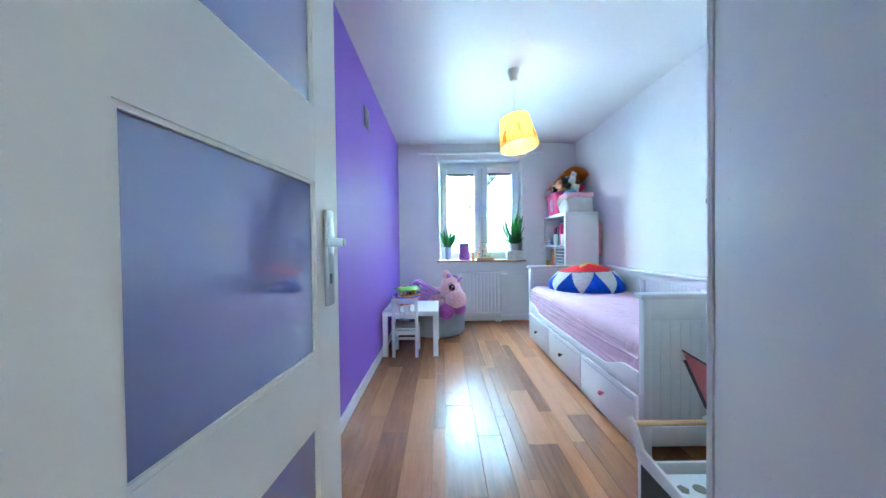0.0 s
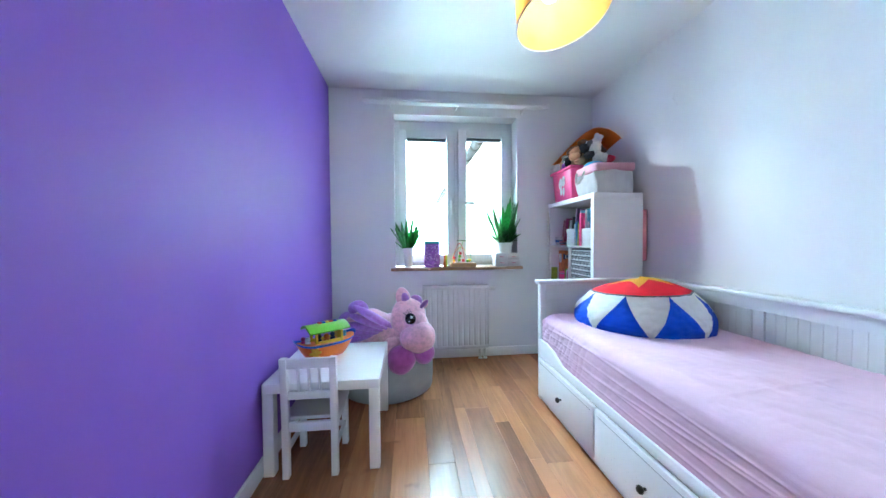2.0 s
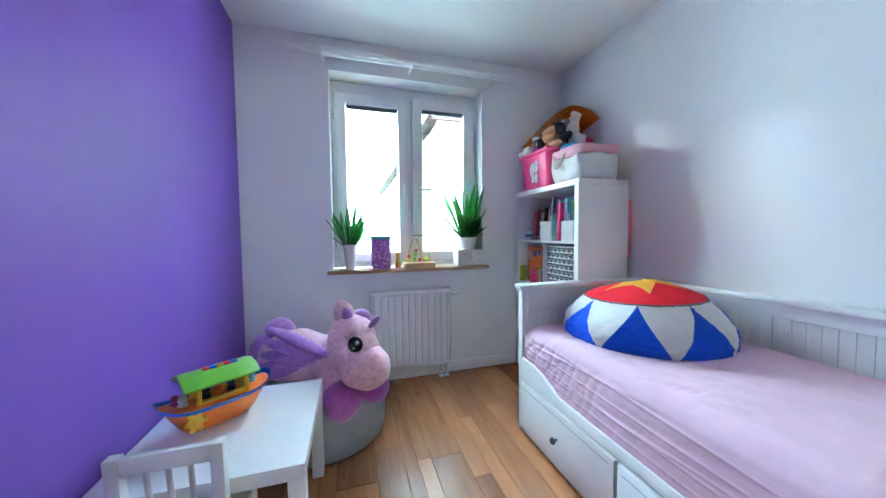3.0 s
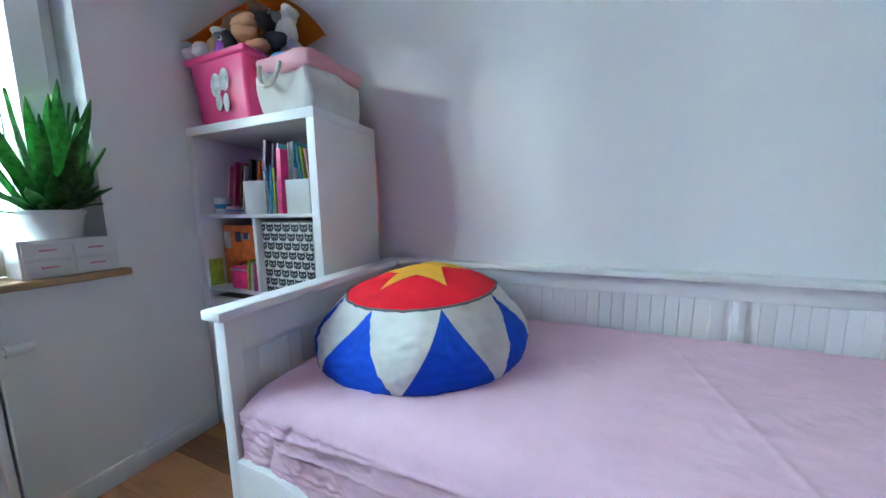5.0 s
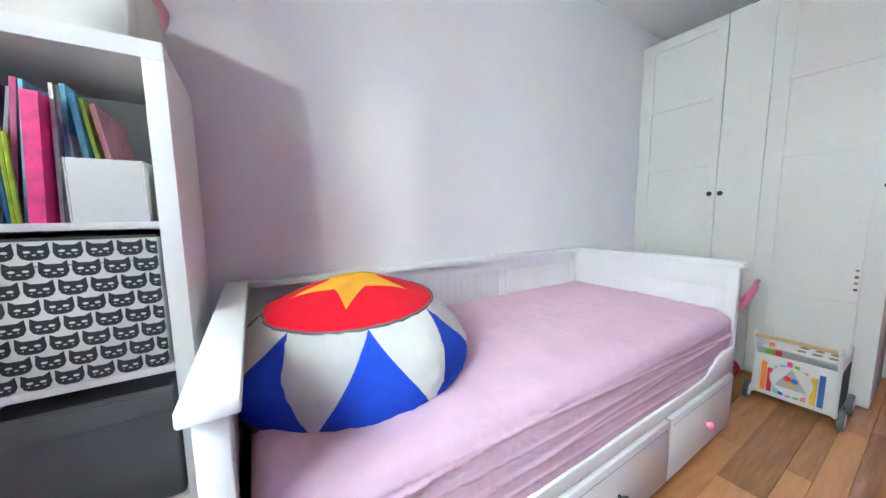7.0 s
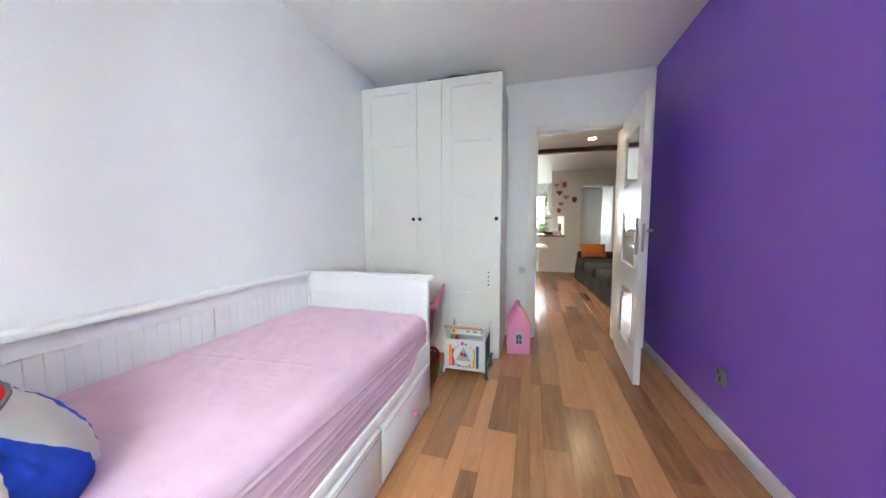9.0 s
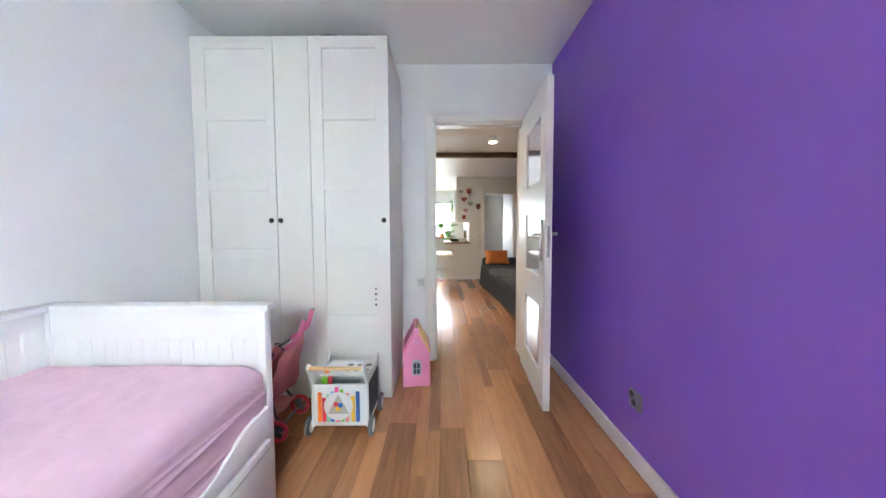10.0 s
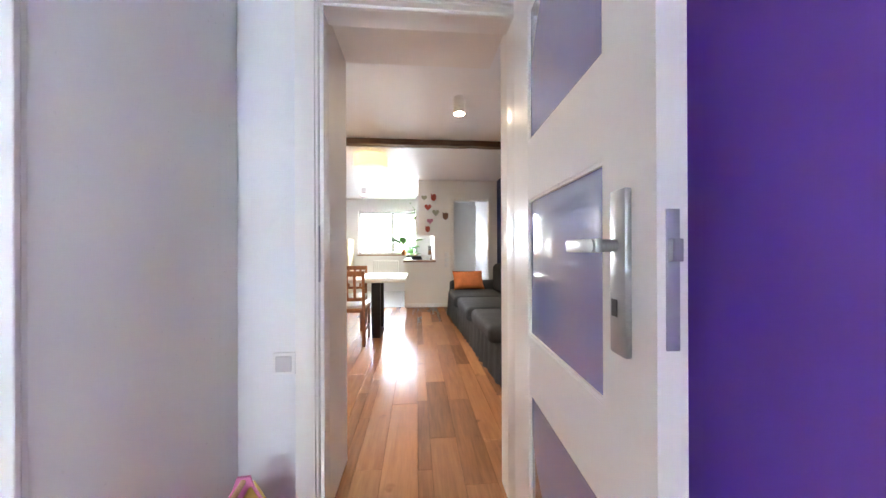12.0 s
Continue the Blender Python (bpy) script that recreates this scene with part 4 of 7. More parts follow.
# centre, size, colour, stretch along y and z
for c, r, k, sy, s in (((2.10, 4.19, 1.775), 0.032, "white", 1.4, 0.8), ((2.09, 4.14, 1.785), 0.026, "white", 1.3, 1.2), ((2.12, 4.16, 1.81), 0.030, "white", 1.2, 0.7), ((2.13, 4.09, 1.79), 0.036, "tan", 1.0, 1.1), ((2.12, 4.04, 1.775), 0.026, "violet", 1.2, 1.0),
                       ((2.15, 4.06, 1.835), 0.036, "grey", 1.3, 1.0), ((2.13, 4.01, 1.81), 0.030, "dark", 1.0, 1.2), ((2.18, 3.98, 1.865), 0.040, "peach", 2.0, 0.6), ((2.16, 3.95, 1.815), 0.034, "peach", 1.6, 0.8), ((2.20, 4.03, 1.90), 0.055, "brown", 1.5, 0.9),
                       ((2.22, 3.93, 1.93), 0.032, "brown", 1.6, 0.6), ((2.22, 3.89, 1.87), 0.036, "dark", 1.0, 1.2), ((2.25, 3.87, 1.90), 0.026, "grey", 1.1, 1.1), ((2.29, 3.86, 1.865), 0.045, "white", 1.0, 1.5), ((2.31, 3.85, 1.93), 0.036, "white", 1.0, 1.2), ((2.33, 3.84, 1.80), 0.050, "white", 1.0, 1.0),
                       ((2.24, 3.865, 1.805), 0.036, "dark", 1.2, 0.8), ((2.18, 3.90, 1.79), 0.034, "peach", 1.4, 0.6), ((2.40, 3.84, 1.80), 0.045, "red", 1.0, 0.8), ((2.27, 4.06, 1.83), 0.085, "tan", 1.0, 0.8), ((2.32, 4.14, 1.80), 0.07, "grey", 1.0, 0.7), ((2.36, 3.97, 1.86), 0.07, "brown", 1.0, 1.0), ((2.16, 4.10, 1.87), 0.030, "white", 1.5, 0.7)):
    ty = thing("soft_toy", k.replace("dark", "black") + " plush toy heaped in a pink tub", "soft toy", c, "soft toys in the tub")
    bm = BM()
    c = (c[0], c[1], c[2] + (0.03 if c[1] < 4.0 and c[2] > 1.8 else 0.0))
    ball(bm, (0, 0, 0), r * 1.1, 1, sy, s, 16, 10)
    for v in bm.verts:
        q = v.co + Vector(c)
        v.co = q + v.co * (0.50 * wob(q, 20, r * 50) + 0.30 * wob(q, 48, r * 20))
    part("body", bm, TOYM[k], ty, smooth=80)
for c in ((2.222, 3.870, 1.945), (2.100, 4.02, 1.81)):
    ey = thing("toy_eye", "round black and white plastic eye of a plush toy", "toy", c, "toy eyes")
    bm = BM()
    ball(bm, c, 0.011, 0.6, 1, 1, 12, 8)
    part("white", bm, COVERS["white"], ey)
    bm = BM()
    ball(bm, (c[0] - 0.005, c[1] - 0.001, c[2]), 0.006, 0.7, 1, 1, 10, 8)
    part("pupil", bm, M_BLACK, ey)
basket = thing("fabric_basket", "white canvas basket with a pink folded rim and rope handles", "basket", (2.30, 3.67, SH))
bm = BM()
def sag(b, amp, seed):
    bmesh.ops.subdivide_edges(b, edges=b.edges[:], cuts=3, use_grid_fill=True)
    for v in b.verts:
        v.co += Vector((wob(v.co, 9, seed), wob(v.co, 9, seed + 3), wob(v.co, 8, seed + 6) * 0.5)) * amp
tapered(bm, 2.120, 2.425, 3.555, 3.845, SH + 0.001, SH + 0.182, 0.02, 0.03)
sag(bm, 0.026, 2)
for v in bm.verts:
    v.co += Vector((1, 1, 0)) * (0.010 * wob((v.co.x, v.co.y, v.co.z * 2.2), 17, 6))
for v in bm.verts:
    v.co.z = max(v.co.z, SH + 0.001)
bbody = part("body", bm, M_WHITEC, basket, smooth=60)
bm = BM()
tapered(bm, 2.111, 2.434, 3.545, 3.853, SH + 0.172, SH + 0.236, -0.02, 0.02)
sag(bm, 0.022, 5)
part("rim", bm, mat("pale_pink_cotton", (0.72, 0.38, 0.44), 0.85, vary=0.08, bump=0.4, bscale=400), basket, smooth=60)
bm = BM()
tube(bm, [(2.098 - 0.022 * math.sin(a) , 3.80 - 0.055 * (1 - math.cos(a)), SH + 0.195 - 0.09 * math.sin(a)) for a in np.linspace(0, math.pi, 13)], 0.009, 8)
part("rope_handle", bm, mat("cotton_rope", (0.66, 0.62, 0.55), 0.9, vary=0.3, scale=150), basket)
bl = thing("toy_bowl", "blue plastic toy lying on the basket", "toy", (2.25, 3.795, 1.70))
bm = BM()
ball(bm, (2.25, 3.795, 1.722), 0.085, 1, 1, 0.5, 24, 12)
part("body", bm, mat("sky_blue_plastic", (0.03, 0.33, 0.65), 0.35), bl)

# red bag hanging behind the bookcase
hb = thing("hanging_bag", "dark red cloth bag hanging beside the bookcase", "bag", (2.49, 3.52, 0.95))
bm = BM()
box(bm, 2.466, 2.515, 3.530, 3.60, 0.95, 1.34, 0.012, 3)
part("body", bm, M_PINKFAB, hb)

# ---- wardrobe ----
AX0, AX1, AY0, AY1, AH = 1.262, 2.520, -0.014, 0.590, 2.362
ward = thing("wardrobe", "tall off-white wardrobe with panelled doors and small black knobs", "wardrobe", (1.89, 0.3, 0))
bm = BM()
box(bm, AX0 + 0.003, AX1, AY0, AY1, 0.0, AH - 0.004, 0.001)
part("body", bm, M_WARD, ward)


def ward_door(x0, x1, panel, knob_x):
    """Door with five shallow sunk panels, framed by stiles and rails."""
    zb, zt, y0, y1 = 0.012, AH, AY1 + 0.002, AY1 + 0.020
    b = BM()
    box(b, x0, x1, y0, y1 - (0.010 if panel else 0), zb, zt, 0.0 if panel else 0.002)
    d = part("door", b, M_WARD, ward)
    if panel:
        p0, p1 = panel
        tops = [2.287 - 0.4475 * k for k in range(5)]
        edges = [(tops[0], zt)] + [(tops[k], tops[k - 1] - 0.375) for k in range(1, 5)] + [(zb, tops[4] - 0.375)]
        for xa, xb in ((x0, p0), (p1, x1)):
            b = BM()
            box(b, xa, xb, y1 - 0.010, y1, zb, zt, 0.0015, 1)
            part("stile", b, M_WARD, d)
        for lo, hi in edges:
            b = BM()
            box(b, p0, p1, y1 - 0.010, y1 - 0.0002, lo, hi, 0.0012, 1)
            part("rail", b, M_WARD, d)
    b = BM()
    rod(b, (knob_x, y1, 1.197), (knob_x, y1 + 0.014, 1.197), 0.006)
    ball(b, (knob_x, y1 + 0.02, 1.197), 0.016, 1, 0.75, 1, 16, 10)
    part("knob", b, M_BRASS, d, "small black knob")


ward_door(AX0, 1.765, (1.344, 1.683), 1.296)
ward_door(1.768, 1.990, None, 1.962)
ward_door(1.994, 2.518, (2.047, 2.430), 2.022)
for i in range(4):
    st = thing("sticker", "tiny dark sticker on the wardrobe door", "sticker", (1.358, 0.611, 0.747 - i * 0.035), "stickers on the wardrobe")
    bm = BM()
    lathe(bm, [(0.008, 0), (0.0075, 0.0015)], 12)
    bmesh.ops.transform(bm, matrix=Matrix.Translation((1.358, 0.6105, 0.747 - i * 0.035)) @ Matrix.Rotation(radians(-90), 4, "X"), verts=bm.verts)
    part("dot", bm, COVERS["brown"] if i % 2 else COVERS["grey"], st)
fb = thing("flat_case", "flat dark case lying on top of the wardrobe", "case", (1.65, 0.45, AH))
bm = BM()
box(bm, 1.38, 1.92, 0.25, 0.56, AH, AH + 0.022, 0.006)
part("body", bm, M_STEEL, fb)
bm = BM()
tube(bm, [(1.36 + 0.05 * i, 0.53 + 0.012 * math.sin(i * 1.3), AH + 0.032 + 0.010 * math.sin(i * 0.28)) for i in range(12)], 0.008, 8)
part("cable", bm, M_BLACK, fb)

# ---- radiator ----
rad = thing("radiator", "white ribbed panel radiator under the window", "radiator", (1.14, 4.2, 0.1))
RX0, RX1_, RZ0, RZ1_ = 0.832, 1.446, 0.108, 0.704
bm = BM()
n = 240
fr, bk_ = [], []
for i in range(n + 1):
    x = RX0 + 0.012 + (RX1_ - RX0 - 0.024) * i / n
    u = (x - RX0) / 0.05 % 1
    dep = 0.006 * (0.5 - 0.5 * math.cos(math.tau * min(max((u - 0.3) / 0.4, 0), 1))) ** 0.7
    fr.append((x, 4.180 + dep))
for zlo, zhi in ((RZ0 + 0.03, RZ1_ - 0.035),):
    lo = [bm.verts.new((x, y, zlo)) for x, y in fr]
    hi = [bm.verts.new((x, y, zhi)) for x, y in fr]
    for i in range(n):
        bm.faces.new((lo[i], lo[i + 1], hi[i + 1], hi[i]))
box(bm, RX0 + 0.01, RX1_ - 0.01, 4.1955, 4.199, RZ0 + 0.02, RZ1_ - 0.02)
box(bm, RX0 + 0.004, RX1_ - 0.004, 4.1795, 4.197, RZ1_ - 0.036, RZ1_ - 0.006, 0.005)
box(bm, RX0 + 0.004, RX1_ - 0.004, 4.1795, 4.197, RZ0, RZ0 + 0.031, 0.005)
part("front_panel", bm, M_PVC, rad, smooth=50)
for x0, x1 in ((RX0, RX0 + 0.006), (RX1_ - 0.006, RX1_)):
    bm = BM()
    box(bm, x0, x1, 4.182, 4.252, RZ0 + 0.006, RZ1_, 0.002)
    part("side_cover", bm, M_PVC, rad)
bm = BM()
for i in range(38):
    x = RX0 + 0.012 + i * 0.0157
    box(bm, x, x + 0.012, 4.198, 4.250, RZ1_ - 0.008, RZ1_ - 0.003)
box(bm, RX0 + 0.006, RX1_ - 0.006, 4.245, 4.252, RZ0 + 0.02, RZ1_ - 0.003)
part("top_grille", bm, M_PVC, rad)
bm = BM()
rod(bm, (RX1_ - 0.005, 4.215, RZ1_ - 0.045), (RX1_ + 0.02, 4.215, RZ1_ - 0.045), 0.011)
rod(bm, (RX1_ + 0.018, 4.215, RZ1_ - 0.045), (RX1_ + 0.075, 4.215, RZ1_ - 0.045), 0.019, 0.016, 20)
part("thermostat_valve", bm, M_PLASTIC_W, rad)
bm = BM()
for x in (1.372, 1.418):
    rod(bm, (x, 4.215, 0.0), (x, 4.215, RZ0 + 0.006), 0.008)
    rod(bm, (x, 4.215, 0.052), (x, 4.215, 0.095), 0.014)
    rod(bm, (x, 4.215, 0.0), (x, 4.215, 0.008), 0.02)
part("pipe", bm, M_PLASTIC_W, rad)

# ---- curtain rods ----
rail = thing("curtain_rod", "double white curtain rod above the window", "curtain rod", (1.16, 4.15, 2.36))
for y, z, r in ((4.135, 2.352, 0.018), (4.205, 2.362, 0.014)):
    bm = BM()
    rod(bm, (0.33, y, z), (1.985, y, z), r, None, 16)
    part("rod", bm, M_LACQ, rail)
for x in (0.325, 1.99):
    bm = BM()
    s = -1 if x < 1 else 1
    ball(bm, (x, 4.135, 2.352), 0.02, 0.8, 1, 1, 14, 10)
    tube(bm, [(x + s * (0.014 + 0.02 * math.sin(a) * (1 - a / 9)), 4.135, 2.352 + 0.024 * math.cos(a) * (1 - a / 9)) for a in np.linspace(0, 6.3, 20)], 0.006, 6)
    part("finial", bm, M_LACQ, rail)
for x in (0.55, 1.16, 1.80):
    bm = BM()
    box(bm, x - 0.012, x + 0.012, 4.262, RY - 0.001, 2.31, 2.40, 0.003)
    rod(bm, (x, 4.262, 2.342), (x, 4.128, 2.336), 0.006)
    tube(bm, [(x, 4.135 + 0.017 * math.sin(a), 2.352 - 0.017 * math.cos(a)) for a in np.linspace(-1.5, 1.5, 8)], 0.004, 6)
    part("bracket", bm, M_LACQ, rail)
for x in (1.335, 1.375, 1.41):
    bm = BM()
    tube(bm, [(x, 4.135 + 0.019 * math.sin(a), 2.352 + 0.019 * math.cos(a)) for a in np.linspace(0, math.tau, 17)[:-1]], 0.003, 6, True)
    part("ring", bm, M_LACQ, rail)

# ---- pendant lamp ----
LX, LY = 1.216, 2.412
pend = thing("pendant_lamp", "yellow fabric pendant lamp hanging from the ceiling, lit", "lamp", (LX, LY, 1.85))
bm = BM()
lathe(bm, [(0.045, 0.0), (0.045, -0.02), (0.034, -0.055), (0.03, -0.09), (0.008, -0.098)], 24, (LX, LY, RZ))
part("canopy", bm, M_PLASTIC_W, pend)
bm = BM()
tube(bm, [(LX, LY, RZ - 0.09), (LX + 0.001, LY, 2.3), (LX, LY, 2.10)], 0.0028, 8)
part("cord", bm, M_PLASTIC_W, pend)
TILT = Matrix.Translation((LX, LY, 2.115)) @ Matrix.Rotation(radians(-8), 4, "Y") @ Matrix.Rotation(radians(-9), 4, "X")


def shade_mat(name, color):
    """Thin cloth that lets part of the bulb's light through."""
    m = mat(name, color, 0.8, vary=0.06, scale=12, bump=0.2, bscale=400)
    n, l = m.node_tree.nodes, m.node_tree.links
    thin, mix = n.new("ShaderNodeBsdfTranslucent"), n.new("ShaderNodeMixShader")
    thin.inputs[0].default_value, mix.inputs[0].default_value = (*color, 1), 0.55
    l.new(n["Principled BSDF"].outputs[0], mix.inputs[1])
    l.new(thin.outputs[0], mix.inputs[2])
    l.new(mix.outputs[0], n["Material Output"].inputs[0])
    return m


M_SHADE = shade_mat("yellow_lampshade", (0.85, 0.50, 0.13))
M_MOTIF = [shade_mat("orange_motif", (0.80, 0.20, 0.02)), shade_mat("green_motif", (0.30, 0.36, 0.10)), shade_mat("ochre_motif", (0.70, 0.36, 0.06))]


def shade_pt(th, v, off=0.0):
    r = 0.119 + 0.038 * v + off
    return TILT @ Vector((r * math.cos(th), r * math.sin(th), 0.005 - 0.250 * v))


bm = patch(lambda u, v: shade_pt(u * math.tau, v), 48, 6)
shade = part("shade", bm, M_SHADE, pend, smooth=60)
bm = BM()
tube(bm, [shade_pt(i * math.tau / 48, 1.0) for i in range(48)], 0.003, 6, True)
part("wire_ring", bm, M_PLASTIC_W, pend)
bm = BM()
tube(bm, [shade_pt(i * math.tau / 48, 0.0) for i in range(48)], 0.003, 6, True)
for k in range(3):
    tube(bm, [TILT @ Vector((0.012 * math.cos(k * 2.09), 0.012 * math.sin(k * 2.09), -0.02)), shade_pt(k * 2.0944, 0.02)], 0.002, 6)
part("wire_ring", bm, M_PLASTIC_W, pend)


SITTING = ((-0.9, -1.0), (0.5, -1.0), (0.65, -0.2), (0.4, 0.15), (0.8, 0.5), (0.9, 1.0), (0.5, 0.75), (-0.1, 0.8), (-0.2, 0.5), (0.1, 0.3), (-0.15, -0.4), (-0.45, -0.1), (-0.7, 0.3), (-1.0, 0.0))
PERCHED = ((-0.1, -1.0), (0.1, -1.0), (0.15, -0.5), (0.55, -0.2), (0.6, 0.4), (0.3, 1.0), (0.1, 0.7), (-0.4, 0.6), (-0.9, 0.7), (-0.6, 0.3), (-0.65, -0.1), (-0.2, -0.5))
SPRIG = ((-0.5, -0.6), (0.6, -0.6), (0.8, 0.1), (0.1, 0.6), (-0.7, 0.2))


def shade_print(c, v0, w, h, outline):
    """Flat printed silhouette lying on the shade."""
    b = BM()
    b.faces.new([b.verts.new(shade_pt(c + w * u, v0 - h * q, 0.0012)) for u, q in outline])
    bmesh.ops.triangulate(b, faces=b.faces[:])
    return b


for k in range(14):
    cc = k * math.tau / 14 + 0.12
    outline, w, h, tone_ = ((SITTING, 0.17, 0.21, 0), (SPRIG, 0.08, 0.06, 2), (PERCHED, 0.17, 0.27, 1), (SPRIG, 0.07, 0.08, 0))[k % 4]
    part("printed_motif", shade_print(cc, (0.70, 0.84, 0.58, 0.40)[k % 4], w, h, outline), M_MOTIF[tone_], shade, smooth=0)
bm = BM()
lathe(bm, [(0.014, 0.0), (0.02, -0.02), (0.02, -0.06)], 16, (LX, LY, 2.11))
part("socket", bm, M_PLASTIC_W, pend)
bm = BM()
ball(bm, (LX + 0.006, LY, 1.995), 0.034, 1, 1, 1.25, 20, 14)
part("bulb", bm, glow_mat("warm_bulb", (1.0, 0.80, 0.55), LIGHT_PENDANT * 12), pend)

# ---- vent, socket, switch ----
vent = thing("air_vent", "grey framed ventilation grille on the violet wall", "vent", (0.0, 2.397, 2.132))
bm = BM()
vy0, vy1, vz0, vz1 = 2.327, 2.467, 2.056, 2.210
for b in ((vy0, vy1, vz0, vz0 + 0.016), (vy0, vy1, vz1 - 0.016, vz1), (vy0, vy0 + 0.016, vz0 + 0.016, vz1 - 0.016), (vy1 - 0.016, vy1, vz0 + 0.016, vz1 - 0.016)):
    box(bm, 0.0, 0.012, *b, 0.002)
part("frame", bm, M_STEEL, vent)
bm = BM()
box(bm, 0.0, 0.002, vy0 + 0.016, vy1 - 0.016, vz0 + 0.016, vz1 - 0.016)
part("backing", bm, M_DARKSEAM, vent)
for i in range(7):
    bm = BM()
    z = vz0 + 0.024 + i * 0.0165
    box(bm, 0.002, 0.010, vy0 + 0.016, vy1 - 0.016, z, z + 0.009, 0.001)
    part("slat", bm, M_STEEL, vent)
M_SOCK = mat("dark_silver_plastic", (0.22, 0.22, 0.23), 0.4, 0.3, vary=0.05)
sock = thing("wall_socket", "dark silver double wall socket on the violet wall", "socket", (0.0, 1.19, 0.315))
bm = BM()
box(bm, 0.0, 0.010, 1.164, 1.252, 0.276, 0.362, 0.003)
pl = part("plate", bm, M_SOCK, sock)
for y, z in ((1.188, 0.340), (1.206, 0.306)):
    bm = BM()
    lathe(bm, [(0.022, 0), (0.022, 0.004), (0.019, 0.006), (0.017, 0.001)], 20)
    bmesh.ops.transform(bm, matrix=Matrix.Translation((0.010, y, z)) @ Matrix.Rotation(radians(90), 4, "Y"), verts=bm.verts)
    inset = part("inset", bm, M_SOCK, pl)
    bm = BM()
    lathe(bm, [(0.017, 0), (0.016, 0.0012)], 20)
    bmesh.ops.transform(bm, matrix=Matrix.Translation((0.0105, y, z)) @ Matrix.Rotation(radians(90), 4, "Y"), verts=bm.verts)
    part("hole", bm, M_BLACK, inset)
sw = thing("light_switch", "white square light switch by the door", "switch", (1.103, -0.02, 0.687))
bm = BM()
box(bm, 1.064, 1.144, -0.0195, -0.008, 0.647, 0.727, 0.004)
pl = part("plate", bm, M_PLASTIC_W, sw)
bm = BM()
box(bm, 1.076, 1.132, -0.009, -0.004, 0.659, 0.715, 0.003)
part("rocker", bm, mat("pale_grey_plastic", (0.6, 0.6, 0.61), 0.4), pl)
hk = thing("wire_hook", "thin white wire loop on the wall", "hook", (2.52, 3.32, 2.05))
bm = BM()
tube(bm, [(RX - 0.004, 3.30 + 0.02 * math.sin(i * 0.5), 2.12 - i * 0.012) for i in range(10)], 0.0018, 5)
part("wire", bm, M_PLASTIC_W, hk)

# ---- children's table and chair ----
table = thing("kids_table", "low white lacquered children's table", "table", (0.32, 3.18, 0))
bm = BM()
TX0, TX1, TY0, TY1 = 0.018, 0.562, 2.868, 3.440
box(bm, TX0, TX1, TY0, TY1, 0.398, 0.445, 0.002)
part("tabletop", bm, M_LACQ, table)
for x in (TX0, TX1 - 0.05):
    for y in (TY0, TY1 - 0.05):
        bm = BM()
        box(bm, x + 0.0005, x + 0.0495, y + 0.0005, y + 0.0495, 0, 0.398, 0.0015)
        part("leg", bm, M_LACQ, table)
chair = thing("kids_chair", "small white wooden children's chair pushed under the table", "chair", (0.24, 2.98, 0))
CX0, CX1, CYB = 0.112, 0.368, 2.832
M_CHAIR = mat("white_painted_pine", (0.74, 0.74, 0.75), 0.4, vary=0.04)
for x in (CX0, CX1 - 0.032):
    bm = BM()
    prism(bm, [(CYB + 0.012, 0), (CYB + 0.042, 0), (CYB + 0.045, 0.28), (CYB + 0.025, 0.575), (CYB - 0.004, 0.575), (CYB + 0.012, 0.28)], "X", x, x + 0.032, 0.003)
    part("back_post", bm, M_CHAIR, chair)
    bm = BM()
    box(bm, x, x + 0.032, CYB + 0.245, CYB + 0.275, 0, 0.262, 0.003)
    part("leg", bm, M_CHAIR, chair)
    bm = BM()
    box(bm, x + 0.008, x + 0.024, CYB + 0.043, CYB + 0.247, 0.11, 0.135, 0.002)
    box(bm, x + 0.006, x + 0.026, CYB + 0.043, CYB + 0.247, 0.225, 0.262, 0.002)
    part("side_rail", bm, M_CHAIR, chair)
for z0, z1_, y in ((0.525, 0.573, 0.002), (0.375, 0.413, 0.014), (0.218, 0.262, 0.02)):
    bm = BM()
    box(bm, CX0 + 0.03, CX1 - 0.03, CYB + y, CYB + y + 0.018, z0, z1_, 0.003)
    part("back_rail", bm, M_CHAIR, chair)
for i in range(3):
    bm = BM()
    x = CX0 + 0.073 + i * 0.048
    rod(bm, (x + 0.007, CYB + 0.024, 0.41), (x + 0.007, CYB + 0.012, 0.528), 0.007, None, 10)
    part("spindle", bm, M_CHAIR, chair)
bm = BM()
box(bm, CX0 - 0.004, CX1 + 0.004, CYB + 0.045, CYB + 0.290, 0.262, 0.280, 0.005)
part("seat", bm, M_CHAIR, chair)
bm = BM()
box(bm, CX0 + 0.03, CX1 - 0.03, CYB + 0.25, CYB + 0.27, 0.10, 0.125, 0.002)
part("front_rail", bm, M_CHAIR, chair)
bm = BM()
box(bm, CX0 + 0.03, CX1 - 0.03, CYB + 0.25, CYB + 0.27, 0.225, 0.262, 0.002)
part("front_rail", bm, M_CHAIR, chair)

# ---- toy boat ----
BOAT = Matrix.Translation((0.225, 3.205, 0.4455)) @ Matrix.Rotation(radians(36), 4, "Z")
boat = thing("toy_boat", "orange and blue toy boat with a yellow cabin and green roof", "toy boat", m=BOAT)


